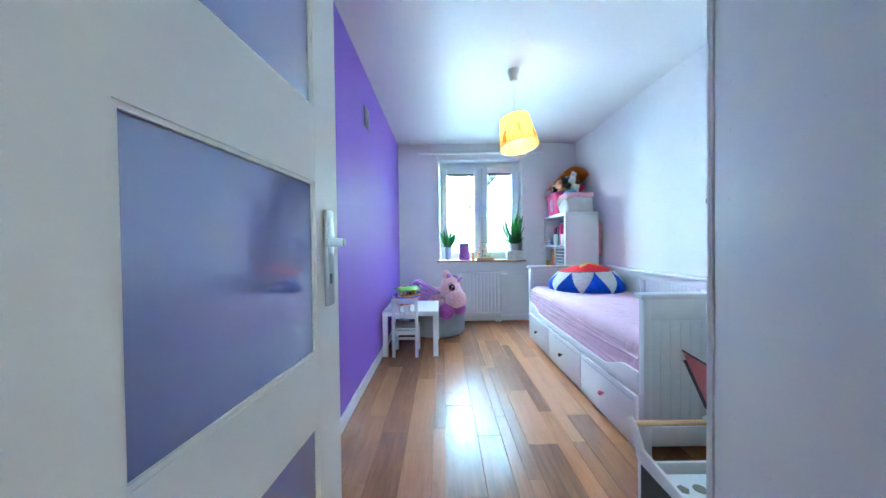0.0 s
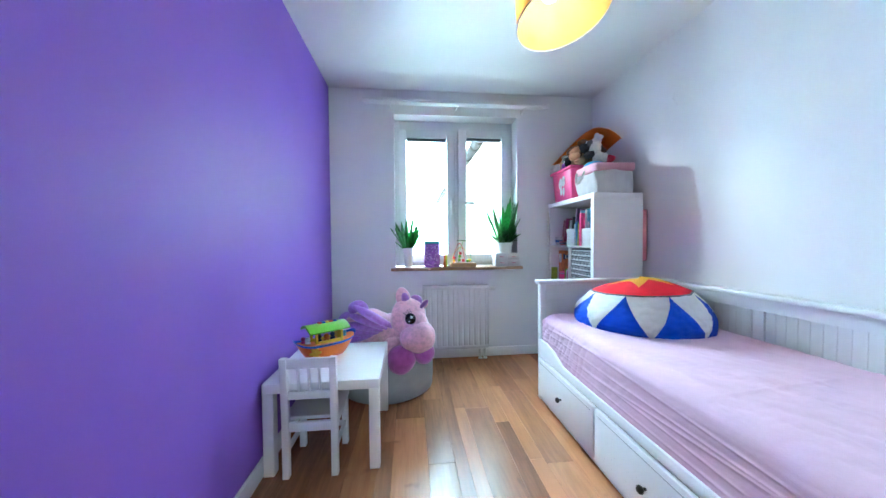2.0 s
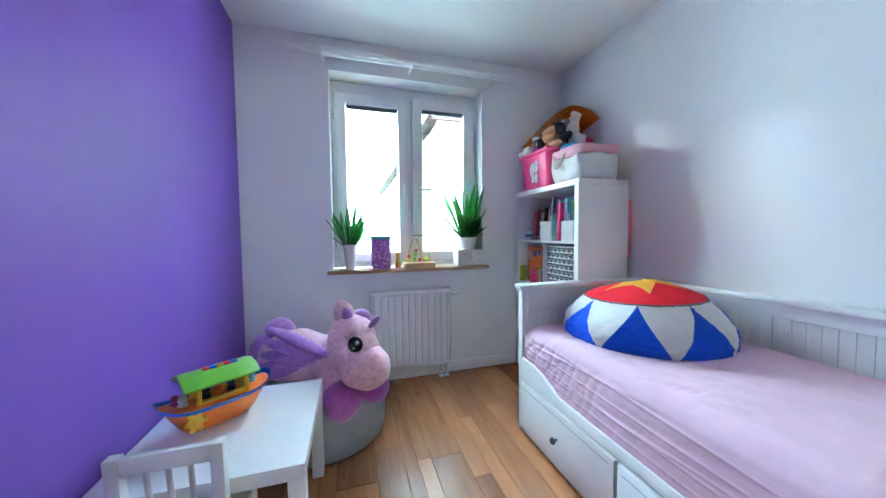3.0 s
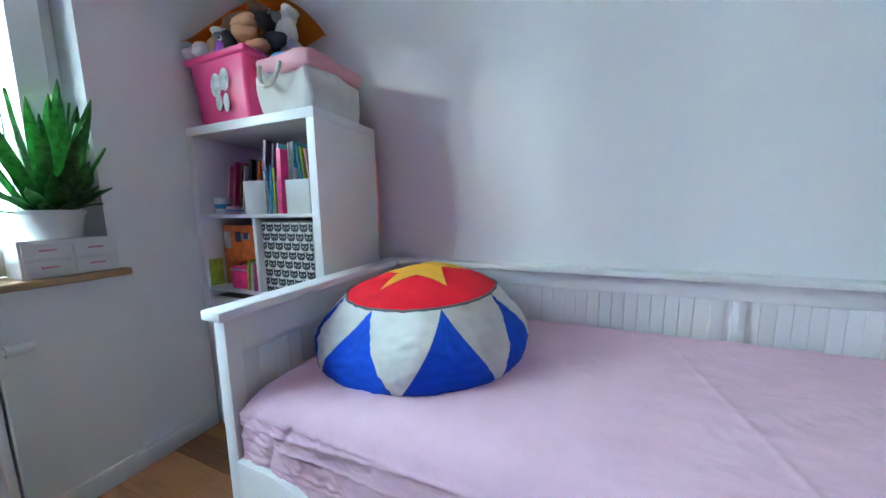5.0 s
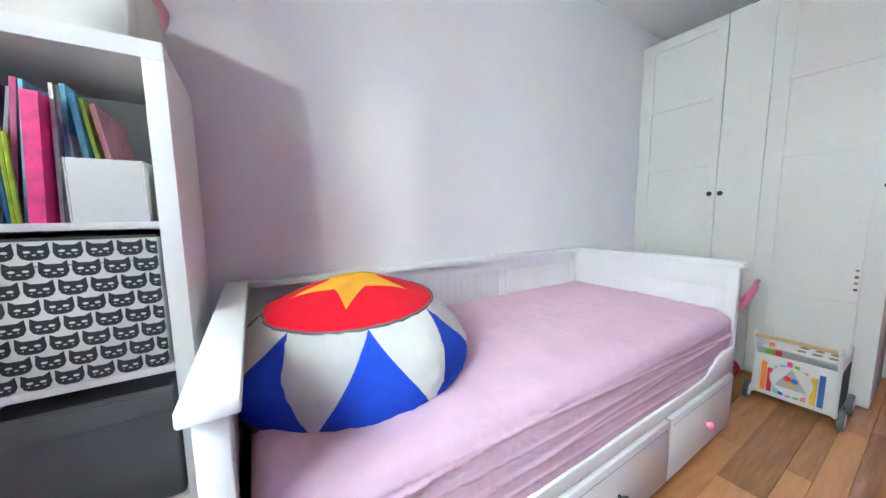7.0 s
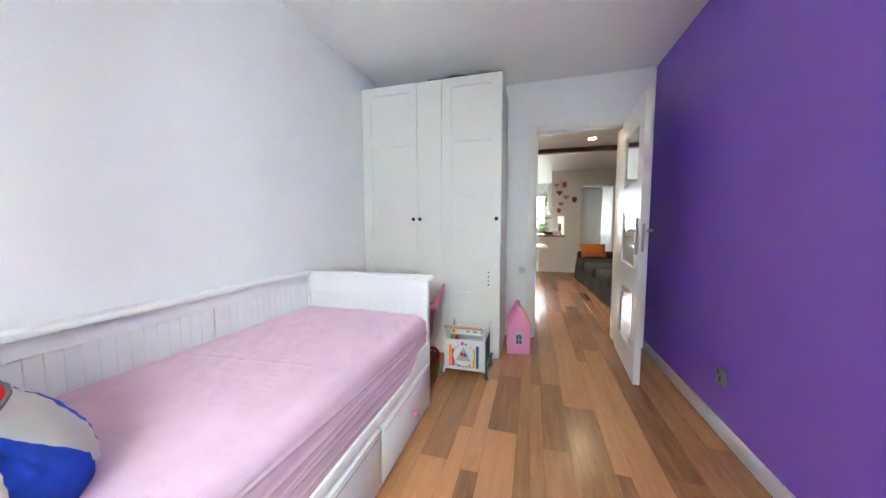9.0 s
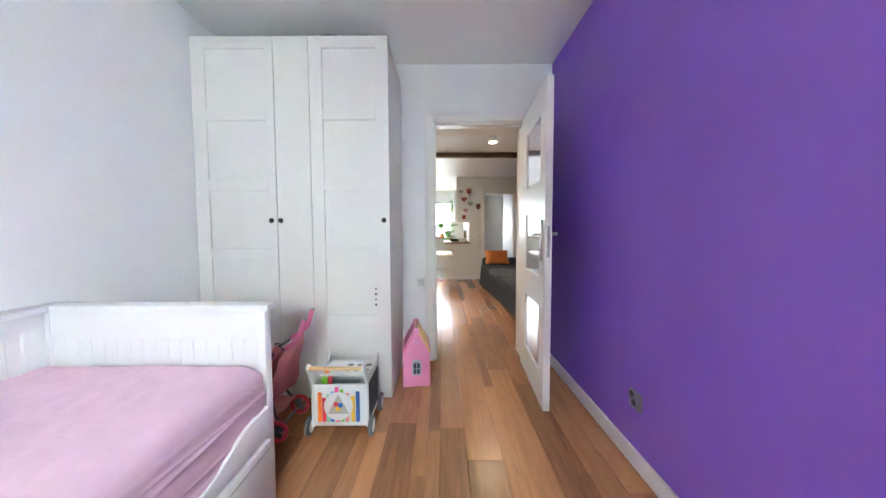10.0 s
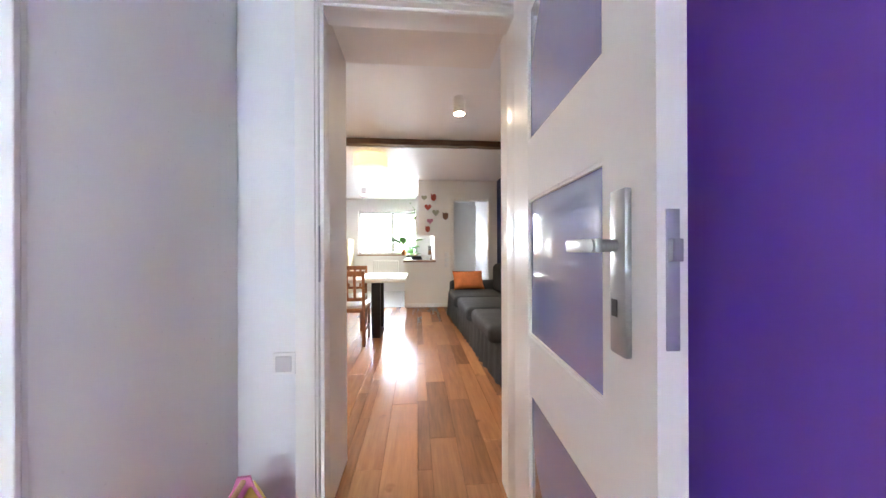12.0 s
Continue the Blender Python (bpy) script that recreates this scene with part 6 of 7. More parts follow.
# ---- doll's pushchair ----
ps = thing("doll_pushchair", "folding pink doll's pushchair with foam grips", "pushchair", (1.88, 0.93, 0))
G1, G2 = Vector((1.665, 1.010, 0.609)), Vector((1.701, 0.825, 0.618))
for g, wy, grip in ((G1, 1.045, 0), (G2, 0.775, 1)):
    foot, bend = Vector((2.16, wy + 0.02, 0.265)), g + Vector((0.045, 0.0, -0.080))
    bm = BM()
    tube(bm, [g + Vector((0.0, 0, 0.0)), bend, foot], 0.008, 8)
    part("frame_tube", bm, M_RUBBER, ps)
    bm = BM()
    tube(bm, [Vector((1.80, wy, 0.06)), Vector((1.95, wy, 0.22)), Vector((2.10, wy + 0.04, 0.42))], 0.007, 8)
    part("frame_tube", bm, M_RUBBER, ps)
    bm = BM()
    tube(bm, [g + Vector((-0.012, 0, 0.045)), g + Vector((0.004, 0, -0.005)), g + Vector((0.020, 0, -0.050)), bend + Vector((0.015, 0, -0.010)), bend + Vector((0.075, 0, -0.045))], 0.0135, 10)
    part("foam_grip", bm, M_HOTPINK, ps, "pink foam grip")
    bm = BM()
    rod(bm, g + Vector((-0.013, 0, 0.044)), g + Vector((-0.015, 0, 0.053)), 0.012)
    part("end_cap", bm, M_STEEL, ps)
    for wx in (1.80, 2.08):
        bm = BM()
        m = Matrix.Translation((wx, wy, 0.062)) @ Matrix.Rotation(radians(90), 4, "X")
        tube(bm, [m @ Vector((0.050 * math.cos(i * math.tau / 24), 0.050 * math.sin(i * math.tau / 24), 0)) for i in range(24)], 0.012, 8, True)
        wl = part("wheel", bm, M_REDPL, ps, "red plastic wheel")
        bm = BM()
        lathe(bm, [(0.012, -0.014), (0.012, 0.014)], 12)
        for k in range(5):
            box(bm, -0.005, 0.005, 0, 0.048, -0.004, 0.004, 0, 2, Matrix.Rotation(k * math.tau / 5, 4, "Z"))
        bmesh.ops.transform(bm, matrix=m, verts=bm.verts)
        part("hub", bm, M_RUBBER, wl)
def cloth(a, b_, c, d, sagv, n=14):
    """Sagging cloth between four corners (a-b top, d-c bottom)."""
    bm_ = BM()
    a, b_, c, d = map(Vector, (a, b_, c, d))
    g = []
    for j in range(n + 1):
        row = []
        for i in range(n + 1):
            u, v = i / n, j / n
            p = a.lerp(b_, u).lerp(d.lerp(c, u), v)
            p += Vector(sagv) * (math.sin(u * math.pi) * (0.3 + 0.7 * math.sin(v * math.pi))) + Vector((1, 0.5, 1)) * 0.008 * wob(p, 16, 3)
            row.append(bm_.verts.new(p))
        g.append(row)
    for j in range(n):
        for i in range(n):
            bm_.faces.new((g[j][i], g[j][i + 1], g[j + 1][i + 1], g[j + 1][i]))
    bmesh.ops.solidify(bm_, geom=bm_.faces[:], thickness=0.003)
    return bm_


part("seat_back", cloth((1.745, 1.04, 0.505), (1.750, 0.785, 0.535), (1.81, 0.80, 0.20), (1.88, 1.05, 0.20), (0.03, 0, -0.02)), M_PINKFAB, ps, "pink nylon seat", smooth=60)
part("side_panel", cloth((1.745, 1.045, 0.505), (2.13, 1.06, 0.285), (2.10, 1.05, 0.13), (1.88, 1.055, 0.20), (0, 0.02, -0.02)), M_PINKFAB, ps, "pink nylon side", smooth=60)
part("hood", cloth((1.690, 1.235, 0.600), (1.76, 1.04, 0.50), (1.90, 1.05, 0.30), (1.80, 1.26, 0.36), (0.02, 0.0, 0.03)), M_PINKFAB, ps, "pink nylon flap", smooth=60)
part("seat", cloth((1.93, 1.05, 0.22), (1.94, 0.79, 0.22), (2.16, 0.80, 0.26), (2.15, 1.06, 0.26), (0, 0, -0.03)), M_PINKFAB, ps, smooth=60)
bm = BM()
tube(bm, [(1.688, 1.237, 0.606), (1.72, 1.14, 0.575), (1.755, 1.05, 0.51)], 0.004, 6)
tube(bm, [(1.700, 1.236, 0.56), (1.78, 1.22, 0.36), (1.86, 1.08, 0.12)], 0.007, 6)
tube(bm, [(1.80, 1.045, 0.06), (1.80, 0.775, 0.06)], 0.006, 6)
tube(bm, [(2.08, 1.045, 0.06), (2.08, 0.775, 0.06)], 0.006, 6)
tube(bm, [(1.80, 1.03, 0.10), (2.02, 0.80, 0.32)], 0.006, 6)
part("cross_bar", bm, M_RUBBER, ps)
part("basket", cloth((1.82, 1.04, 0.12), (1.82, 0.78, 0.12), (2.06, 0.78, 0.12), (2.06, 1.04, 0.12), (0, 0, -0.03)), M_PINKFAB, ps, smooth=60)

# ---- doll house ----
dh = thing("doll_house", "small pink wooden doll house with a carrying handle", "doll house", (1.108, 0.31, 0))
HX0, HX1, HY0, HY1, HW, HP = 1.012, 1.205, 0.190, 0.440, 0.275, 0.395
hc = (HX0 + HX1) / 2
for y, yy in ((HY1 - 0.009, HY1), (HY0, HY0 + 0.009)):
    bm = BM()
    prism(bm, [(HX0, 0.0), (HX1, 0.0), (HX1, HW), (hc + 0.03, HP), (hc + 0.018, HP + 0.035), (hc - 0.018, HP + 0.035), (hc - 0.03, HP), (HX0, HW)], "Y", y, yy, 0.0015)
    gable = part("gable", bm, M_PINKPAINT, dh)
    if yy == HY1:
        bm = BM()
        prism(bm, [(hc - 0.034, 0.085)] + [(hc - 0.034 * math.cos(a), 0.165 + 0.036 * math.sin(a)) for a in np.linspace(0, math.pi, 12)] + [(hc + 0.034, 0.085)], "Y", yy, yy + 0.002)
        wsur = part("window_surround", bm, mat("grey_blue_print", (0.42, 0.47, 0.55), 0.5), gable)
        for k in range(2):
            for j in range(2):
                bm = BM()
                x = hc - 0.024 + k * 0.026
                if j == 0:
                    box(bm, x, x + 0.021, yy + 0.002, yy + 0.0035, 0.095, 0.130)
                else:
                    prism(bm, [(x, 0.135), (x + 0.021, 0.135), (x + 0.021, 0.168 if k else 0.182), (x, 0.182 if k else 0.168)], "Y", yy + 0.002, yy + 0.0035)
                part("pane", bm, M_DARKSEAM, wsur)
        for x, z in ((hc - 0.05, 0.24), (hc + 0.05, 0.24), (hc, 0.325)):
            bm = BM()
            box(bm, x - 0.009, x + 0.009, yy, yy + 0.0015, z - 0.005, z + 0.005)
            part("printed_flower", bm, mat("pale_rose_print", (0.62, 0.40, 0.52), 0.5), gable)
for x in (HX0 - 0.002, HX1 - 0.007):
    bm = BM()
    box(bm, x, x + 0.009, HY0 + 0.009, HY1 - 0.009, 0, HW, 0.001)
    part("wall", bm, M_PINKPAINT, dh)
bm = BM()
box(bm, HX0, HX1, HY0 + 0.009, HY1 - 0.009, 0.002, 0.012)
part("base", bm, M_PINKPAINT, dh)
for s, k in ((1, M_PINKPL), (-1, mat("yellow_painted_board", (0.72, 0.52, 0.12), 0.5))):
    bm = BM()
    sl = math.atan2(HP - HW, HX1 - hc - 0.03)
    box(bm, 0, 0.162, HY0 - 0.018, HY1 + 0.020, -0.004, 0.004, 0.001, 2, Matrix.Translation((hc + s * 0.018, 0, HP + 0.004)) @ (Matrix.Rotation(sl, 4, "Y") if s > 0 else Matrix.Rotation(math.pi - sl, 4, "Y")))
    part("roof", bm, mat("rose_roof_board", (0.70, 0.16, 0.30), 0.45) if s > 0 else k, dh, "pink roof half" if s > 0 else "yellow roof half")
bm = BM()
rod(bm, (hc, HY0 + 0.004, HP + 0.022), (hc, HY1 - 0.004, HP + 0.022), 0.008, None, 12)
part("handle", bm, M_BEECH, dh, "round wooden handle")
dh.matrix_basis = Matrix.Translation((hc, HY1, 0)) @ Matrix.Rotation(radians(6), 4, "Z") @ Matrix.Translation((-hc, -HY1, 0)) @ BASE[dh]

# ================= neighbouring house outside the window =================
M_PLASTER = mat("cream_render", (0.72, 0.66, 0.52), 0.9, vary=0.06, scale=1.5, bump=0.4, bscale=60)
M_GUTTER = mat("brown_gutter", (0.02, 0.012, 0.009), 0.8, spec=0.05)
M_TILE = mat("dark_roof", (0.09, 0.06, 0.05), 0.8, vary=0.2, scale=3)
nh = thing("house", "cream rendered house with a brown gutter under the roof", "house", (6, 8.2, -14))
bm = BM()
box(bm, 2.45, 11, 6.6, 14.0, -14, 2.77)
part("wall", bm, M_PLASTER, nh)
bm = BM()
box(bm, 1.90, 11, 6.3, 14.2, 2.71, 2.77)
part("soffit", bm, mat("pale_soffit", (0.70, 0.62, 0.48), 0.8, vary=0.05), nh)
bm = BM()
prism(bm, [(1.84, 2.77), (11.0, 2.77), (11.0, 6.7), (6.4, 6.7)], "Y", 6.25, 14.2)
part("roof", bm, M_TILE, nh)
bm = BM()
rod(bm, (1.84, 6.25, 2.74), (1.84, 14.2, 2.74), 0.085, None, 14)
for y in (6.6, 7.3, 8.0, 8.7, 9.4, 10.1, 10.8, 11.5, 12.2, 12.9, 13.6):
    rod(bm, (1.84, y, 2.74), (1.84, y + 0.03, 2.74), 0.095, None, 14)
gt = part("gutter", bm, M_GUTTER, nh, "brown plastic gutter")
bm = BM()
box(bm, 2.43, 2.46, 7.6, 8.5, 0.9, 2.2)
nw = part("window", bm, M_PVC, nh)
bm = BM()
box(bm, 2.42, 2.435, 7.68, 8.42, 0.98, 2.12)
part("pane", bm, mat("dark_pane", (0.05, 0.06, 0.07), 0.08), nw)

# shrub beyond the sill
sh = thing("tree", "leafy green tree top in the garden below the window", "tree", (-0.6, 9.5, -14))
bm = BM()
rod(bm, (-0.6, 9.5, -14), (-0.6, 9.5, -0.6), 0.16, 0.05)
part("trunk", bm, M_BEAM, sh)
bm = BM()
for i in range(900):
    c = Vector((random.gauss(0, 0.75), random.gauss(0, 0.7), random.gauss(0, 0.75)))
    p = Vector((-0.6, 9.5, -0.35)) + c
    q = Euler((random.random() * 6, random.random() * 6, random.random() * 6)).to_matrix()
    vs = [bm.verts.new(p + q @ Vector(v)) for v in ((0, -0.09, 0), (0.04, 0, 0.01), (0, 0.09, 0), (-0.04, 0, 0.01))]
    bm.faces.new(vs)
part("crown", bm, mat("garden_leaves", (0.10, 0.17, 0.05), 0.7, vary=0.5, scale=4), sh, smooth=0)

# ================= living room and kitchen beyond the door =================
HXW, HXE, HYP, HYK = -0.925, 3.20, -4.76, -7.05     # west wall, east wall, partition, kitchen window wall
HC1, HC2, BEAM_Y = 2.50, 2.42, -2.83
M_NAVY = mat("dark_blue_wall_paint", (0.018, 0.04, 0.15), 0.55, vary=0.05, scale=2)
M_SOFA = mat("charcoal_sofa_fabric", (0.045, 0.05, 0.058), 0.9, vary=0.2, scale=9, bump=0.6, bscale=350)
M_PILLOW = mat("orange_cushion_fabric", (0.70, 0.21, 0.06), 0.9, vary=0.12, scale=12, bump=0.5, bscale=300)
M_TOP = wood_mat("oak_worktop", (0.14, 0.06, 0.03), (0.30, 0.15, 0.07), 0.35, 0.0, "X", False)
M_CHERRY = wood_mat("reddish_wood", (0.20, 0.07, 0.025), (0.36, 0.15, 0.06), 0.4, 0.0, "Z", False)
M_TABLETOP = mat("pale_tabletop", (0.72, 0.68, 0.62), 0.3, vary=0.05)
M_KTILE = mat("grey_floor_tile", (0.36, 0.37, 0.37), 0.35, vary=0.08)

bm = BM()
box(bm, 0.989, HXE, -0.50, -0.161, -0.02, HC1)
solid("wall_hall_a", bm, M_CREAM, "cream painted wall beside the doorway", "wall")
bm = BM()
box(bm, HXW - 0.12, 0.225, -0.28, -0.161, -0.02, HC1)
solid("wall_hall_b", bm, M_CREAM, "cream painted wall beside the doorway", "wall")
bm = BM()
box(bm, 0.225, 0.989, -0.50, -0.161, 2.08, HC1)
solid("wall_hall_c", bm, M_CREAM, "cream painted wall above the doorway", "wall")
bm = BM()
box(bm, HXW - 0.12, HXW, HYP, -0.28, -0.02, HC1)
solid("wall_hall_west", bm, M_NAVY, "wall painted dark blue behind the sofa", "wall")
bm = BM()
box(bm, HXW - 0.12, HXW, -7.3, HYP, -0.02, HC1)
solid("wall_next_room", bm, M_WALL, "white wall of the next room", "wall")
bm = BM()
box(bm, HXE, HXE + 0.12, -7.3, -0.5, -0.02, HC1)
solid("wall_hall_east", bm, M_CREAM, "cream painted wall", "wall")
# partition with a doorway and a pass-through over the counter
bm = BM()
PW = -4.88
for b in ((HXW, -0.76, -0.02, HC2), (-0.76, -0.08, 2.035, HC2), (-0.08, 0.29, -0.02, HC2), (0.29, 0.59, 1.36, HC2), (0.29, 0.86, -0.02, 0.855)):
    box(bm, b[0], b[1], PW, HYP, b[2], b[3])
solid("wall_partition", bm, M_CREAM, "cream partition wall with a doorway and pass-through", "wall")
bm = BM()
KX0, KX1, KZ0, KZ1 = 0.62, 2.14, 0.97, 2.12
for b in ((0.17, KX0, -0.02, HC2), (KX1, HXE, -0.02, HC2), (KX0, KX1, -0.02, KZ0), (KX0, KX1, KZ1, HC2), (HXW, -0.80, -0.02, HC2), (-0.34, 0.17, -0.02, HC2), (-0.80, -0.34, -0.02, 0.90), (-0.80, -0.34, 1.93, HC2)):
    box(bm, b[0], b[1], HYK - 0.25, HYK, b[2], b[3])
solid("wall_kitchen", bm, M_WALL, "white wall around the kitchen window", "wall")
bm = BM()
box(bm, 0.17, 0.28, HYK, PW, -0.02, HC2)
solid("wall_kitchen_side", bm, M_WALL, "white kitchen side wall", "wall")
bm = BM()
box(bm, HXW - 0.12, HXE + 0.12, BEAM_Y, -0.161, HC1, HC1 + 0.1)
solid("ceiling_hall", bm, M_CEIL, "white living room ceiling", "ceiling")
bm = BM()
box(bm, HXW - 0.12, HXE + 0.12, -7.35, BEAM_Y - 0.06, HC2, HC1 + 0.1)
solid("ceiling_kitchen", bm, M_CEIL, "lower white kitchen ceiling", "ceiling")
bm = BM()
n = 90
for i in range(n):
    x0, x1 = HXW + (HXE - HXW) * i / n, HXW + (HXE - HXW) * (i + 1) / n
    box(bm, x0, x1, BEAM_Y - 0.06, BEAM_Y + 0.045 + 0.006 * wob((x0, 0, 0), 5, 2), HC2 + 0.005 + 0.010 * wob((x0, 1, 0), 4, 3), HC1 - 0.004 + 0.008 * wob((x0, 2, 0), 3, 5))
solid("ceiling_beam", bm, M_BEAM, "old dark wooden ceiling beam", "beam")
hb2 = thing("beam_hook", "small metal hook on the beam", "hook", (0.62, BEAM_Y, HC1))
bm = BM()
tube(bm, [(0.55, BEAM_Y + 0.07, HC1), (0.55, BEAM_Y + 0.07, HC1 - 0.03), (0.565, BEAM_Y + 0.07, HC1 - 0.045)], 0.004, 6)
part("hook", bm, M_STEEL, hb2)
for x0, x1 in ((0.30, 0.86), (-0.02, 0.30)):
    bm = BM()
    box(bm, x0, x1, HYP, HYP + 0.014, 0, 0.07, 0.003)
    solid("baseboard", bm, M_LACQ, "white skirting board along the partition", "baseboard")

# doorway trim in the partition, and its open white door
for x0, x1, z0, z1_ in ((-0.085, -0.02, 0, 2.10), (-0.82, -0.755, 0, 2.10), (-0.755, -0.085, 2.035, 2.10)):
    bm = BM()
    box(bm, x0, x1, HYP, HYP + 0.015, z0, z1_, 0.003)
    solid("trim", bm, M_CREAM, "cream door architrave on the partition", "trim")
d2 = thing("door_2", "white interior door standing open in the next room", "door", (-0.42, -5.4, 0), kind="structure")
bm = BM()
box(bm, -0.785, -0.105, -4.98, -4.94, 0.01, 2.03, 0.003, 2, Matrix.Translation((-0.10, -4.95, 0)) @ Matrix.Rotation(radians(40), 4, "Z") @ Matrix.Translation((0.10, 4.95, 0)))
part("leaf", bm, M_LACQ, d2)


def far_window(name, x0, x1, z0, z1_, mull, label):
    w = thing(name, label, "window", ((x0 + x1) / 2, HYK, z0), kind="structure")
    b = BM()
    y0, y1 = HYK - 0.12, HYK - 0.06
    for q in ((x0, x0 + 0.06, z0, z1_), (x1 - 0.06, x1, z0, z1_), (x0 + 0.06, x1 - 0.06, z0, z0 + 0.06), (x0 + 0.06, x1 - 0.06, z1_ - 0.06, z1_)):
        box(b, q[0], q[1], y0, y1, q[2], q[3], 0.004)
    for m in mull:
        box(b, m - 0.045, m + 0.045, y0, y1, z0 + 0.06, z1_ - 0.06, 0.004)
    part("window_frame", b, M_PVC, w)
    xs = [x0 + 0.06] + [v for m in mull for v in (m - 0.045, m + 0.045)] + [x1 - 0.06]
    for a, c in zip(xs[::2], xs[1::2]):
        b = BM()
        box(b, a, c, y0 + 0.025, y0 + 0.03, z0 + 0.06, z1_ - 0.06)
        p = part("pane", b, M_GLASS, w)
        p.visible_shadow = False
        b = BM()
        box(b, a + 0.005, c - 0.005, y0 + 0.035, y0 + 0.055, z1_ - 0.095, z1_ - 0.062, 0.003)
        part("roller_blind", b, mat("grey_blind", (0.10, 0.105, 0.12), 0.6), w)
    return w


far_window("window_2", KX0, KX1, KZ0, KZ1, [1.26], "white kitchen window with two panes")
far_window("window_3", -0.80, -0.34, 0.90, 1.93, [], "white window in the next room")
for x0, x1, z in ((KX0 - 0.03, KX1 + 0.03, 0.94), (-0.83, -0.31, 0.87)):
    bm = BM()
    box(bm, x0, x1, HYK - 0.05, HYK + 0.06, z, z + 0.028, 0.005)
    solid("window_sill", bm, M_SILL, "brown wooden window sill", "window sill")
bm = BM()
bm.faces.new([bm.verts.new(p) for p in ((-60, -34, -8), (60, -34, -8), (60, -34, 26), (-60, -34, 26))])
solid("backdrop", bm, glow_mat("bright_sky_south", (0.95, 0.97, 1.0), LIGHT_KITCHEN_SKY), "bright white sky", "sky", smooth=0)

# ---- lamps ----
def spot(x, y, zc):
    t = thing("ceiling_spot", "white cylindrical ceiling spotlight, lit", "lamp", (x, y, zc - 0.15), "ceiling spots")
    b = BM()
    lathe(b, [(0.055, 0), (0.055, -0.145), (0.05, -0.150), (0.046, -0.150), (0.046, -0.140)], 28, (x, y, zc), cap=False)
    part("body", b, M_PLASTIC_W, t)
    b = BM()
    lathe(b, [(0.046, -0.140), (0.001, -0.141)], 24, (x, y, zc), cap=False)
    part("lens", b, glow_mat("warm_spot_lens", (1.0, 0.80, 0.52), LIGHT_SPOT), t)


spot(0.229, -1.684, HC1)
spot(1.75, -5.6, HC2)
spot(1.9, -1.4, HC1)
dl = thing("drum_ceiling_lamp", "round fabric ceiling lamp with a warm glow", "lamp", (1.27, -3.30, HC2 - 0.17))
bm = BM()
lathe(bm, [(0.232, -0.012), (0.24, -0.165), (0.23, -0.17), (0.001, -0.166)], 48, (1.27, -3.30, HC2), cap=False)
part("shade", bm, glow_mat("glowing_fabric", (1.0, 0.76, 0.38), LIGHT_DRUM * 0.14), dl)
bm = BM()
lathe(bm, [(0.06, 0), (0.06, -0.03)], 24, (1.27, -3.30, HC2))
part("mount", bm, M_PLASTIC_W, dl)

# ---- sofa ----
def cushion(b, x0, x1, y0, y1, z0, z1_, puff=0.02, bev=0.05, seed=1):
    vs = box(b, x0, x1, y0, y1, z0, z1_, bev, 4)
    c = Vector(((x0 + x1) / 2, (y0 + y1) / 2, (z0 + z1_) / 2))
    for v in vs:
        v.co += (v.co - c) * 0.04 * wob(v.co, 5, seed) + Vector((0, 0, puff * (1 if v.co.z > c.z else 0) * max(0, 1 - ((v.co.x - c.x) / (x1 - x0) * 2) ** 2) * max(0, 1 - ((v.co.y - c.y) / (y1 - y0) * 2) ** 2)))


sofa = thing("sofa", "dark grey fabric sofa with a pleated skirt", "sofa", (-0.4, -2.8, 0))
bm = BM()
pts = []
n = 60
ya, yb = -4.02, -1.22
for i in range(n + 1):
    u = i / n
    y = ya + (yb - ya) * u
    x = 0.115 - 0.14 * u + 0.012 * math.sin(i * 1.9)
    pts.append((x, y))
lo = [bm.verts.new((x + 0.012 * math.sin(i * 2.3), y, 0.012)) for i, (x, y) in enumerate(pts)]
hi = [bm.verts.new((x * 0.5 + 0.5 * (0.10 - 0.14 * i / n), y, 0.31)) for i, (x, y) in enumerate(pts)]
for i in range(n):
    bm.faces.new((lo[i], lo[i + 1], hi[i + 1], hi[i]))
lo2 = [bm.verts.new((-0.03 - 0.76 * j / 20, yb + 0.012 * math.sin(j * 2.1), 0.012)) for j in range(21)]
hi2 = [bm.verts.new((-0.04 - 0.76 * j / 20, yb - 0.01, 0.31)) for j in range(21)]
for j in range(20):
    bm.faces.new((lo2[j], lo2[j + 1], hi2[j + 1], hi2[j]))
part("skirt", bm, M_SOFA, sofa, smooth=50)
bm = BM()
box(bm, -0.90, -0.06, ya + 0.02, yb - 0.02, 0.03, 0.31, 0.02)
part("base", bm, M_SOFA, sofa)
for k in range(3):
    bm = BM()
    y0 = ya + 0.16 + k * 0.83
    sx = 0.125 - 0.045 * k
    cushion(bm, -0.62, sx, y0 + 0.006, y0 + 0.82, 0.30, 0.455, 0.03, 0.05, k + 1)
    part("seat_cushion", bm, M_SOFA, sofa, smooth=60)
    bm = BM()
    cushion(bm, -0.84, -0.60, y0 + 0.01, y0 + 0.81, 0.44, 0.86, 0.02, 0.07, k + 5)
    part("back_cushion", bm, M_SOFA, sofa, smooth=60)
for y0, y1, x1 in ((ya - 0.06, ya + 0.15, 0.09), (yb - 0.17, yb + 0.02, -0.06)):
    bm = BM()
    cushion(bm, -0.88, x1, y0, y1, 0.05, 0.585, 0.01, 0.06, y0)
    part("armrest", bm, M_SOFA, sofa, smooth=60)
bm = BM()
box(bm, -0.91, -0.82, ya, yb, 0.05, 0.80, 0.04, 3)
part("backrest", bm, M_SOFA, sofa)
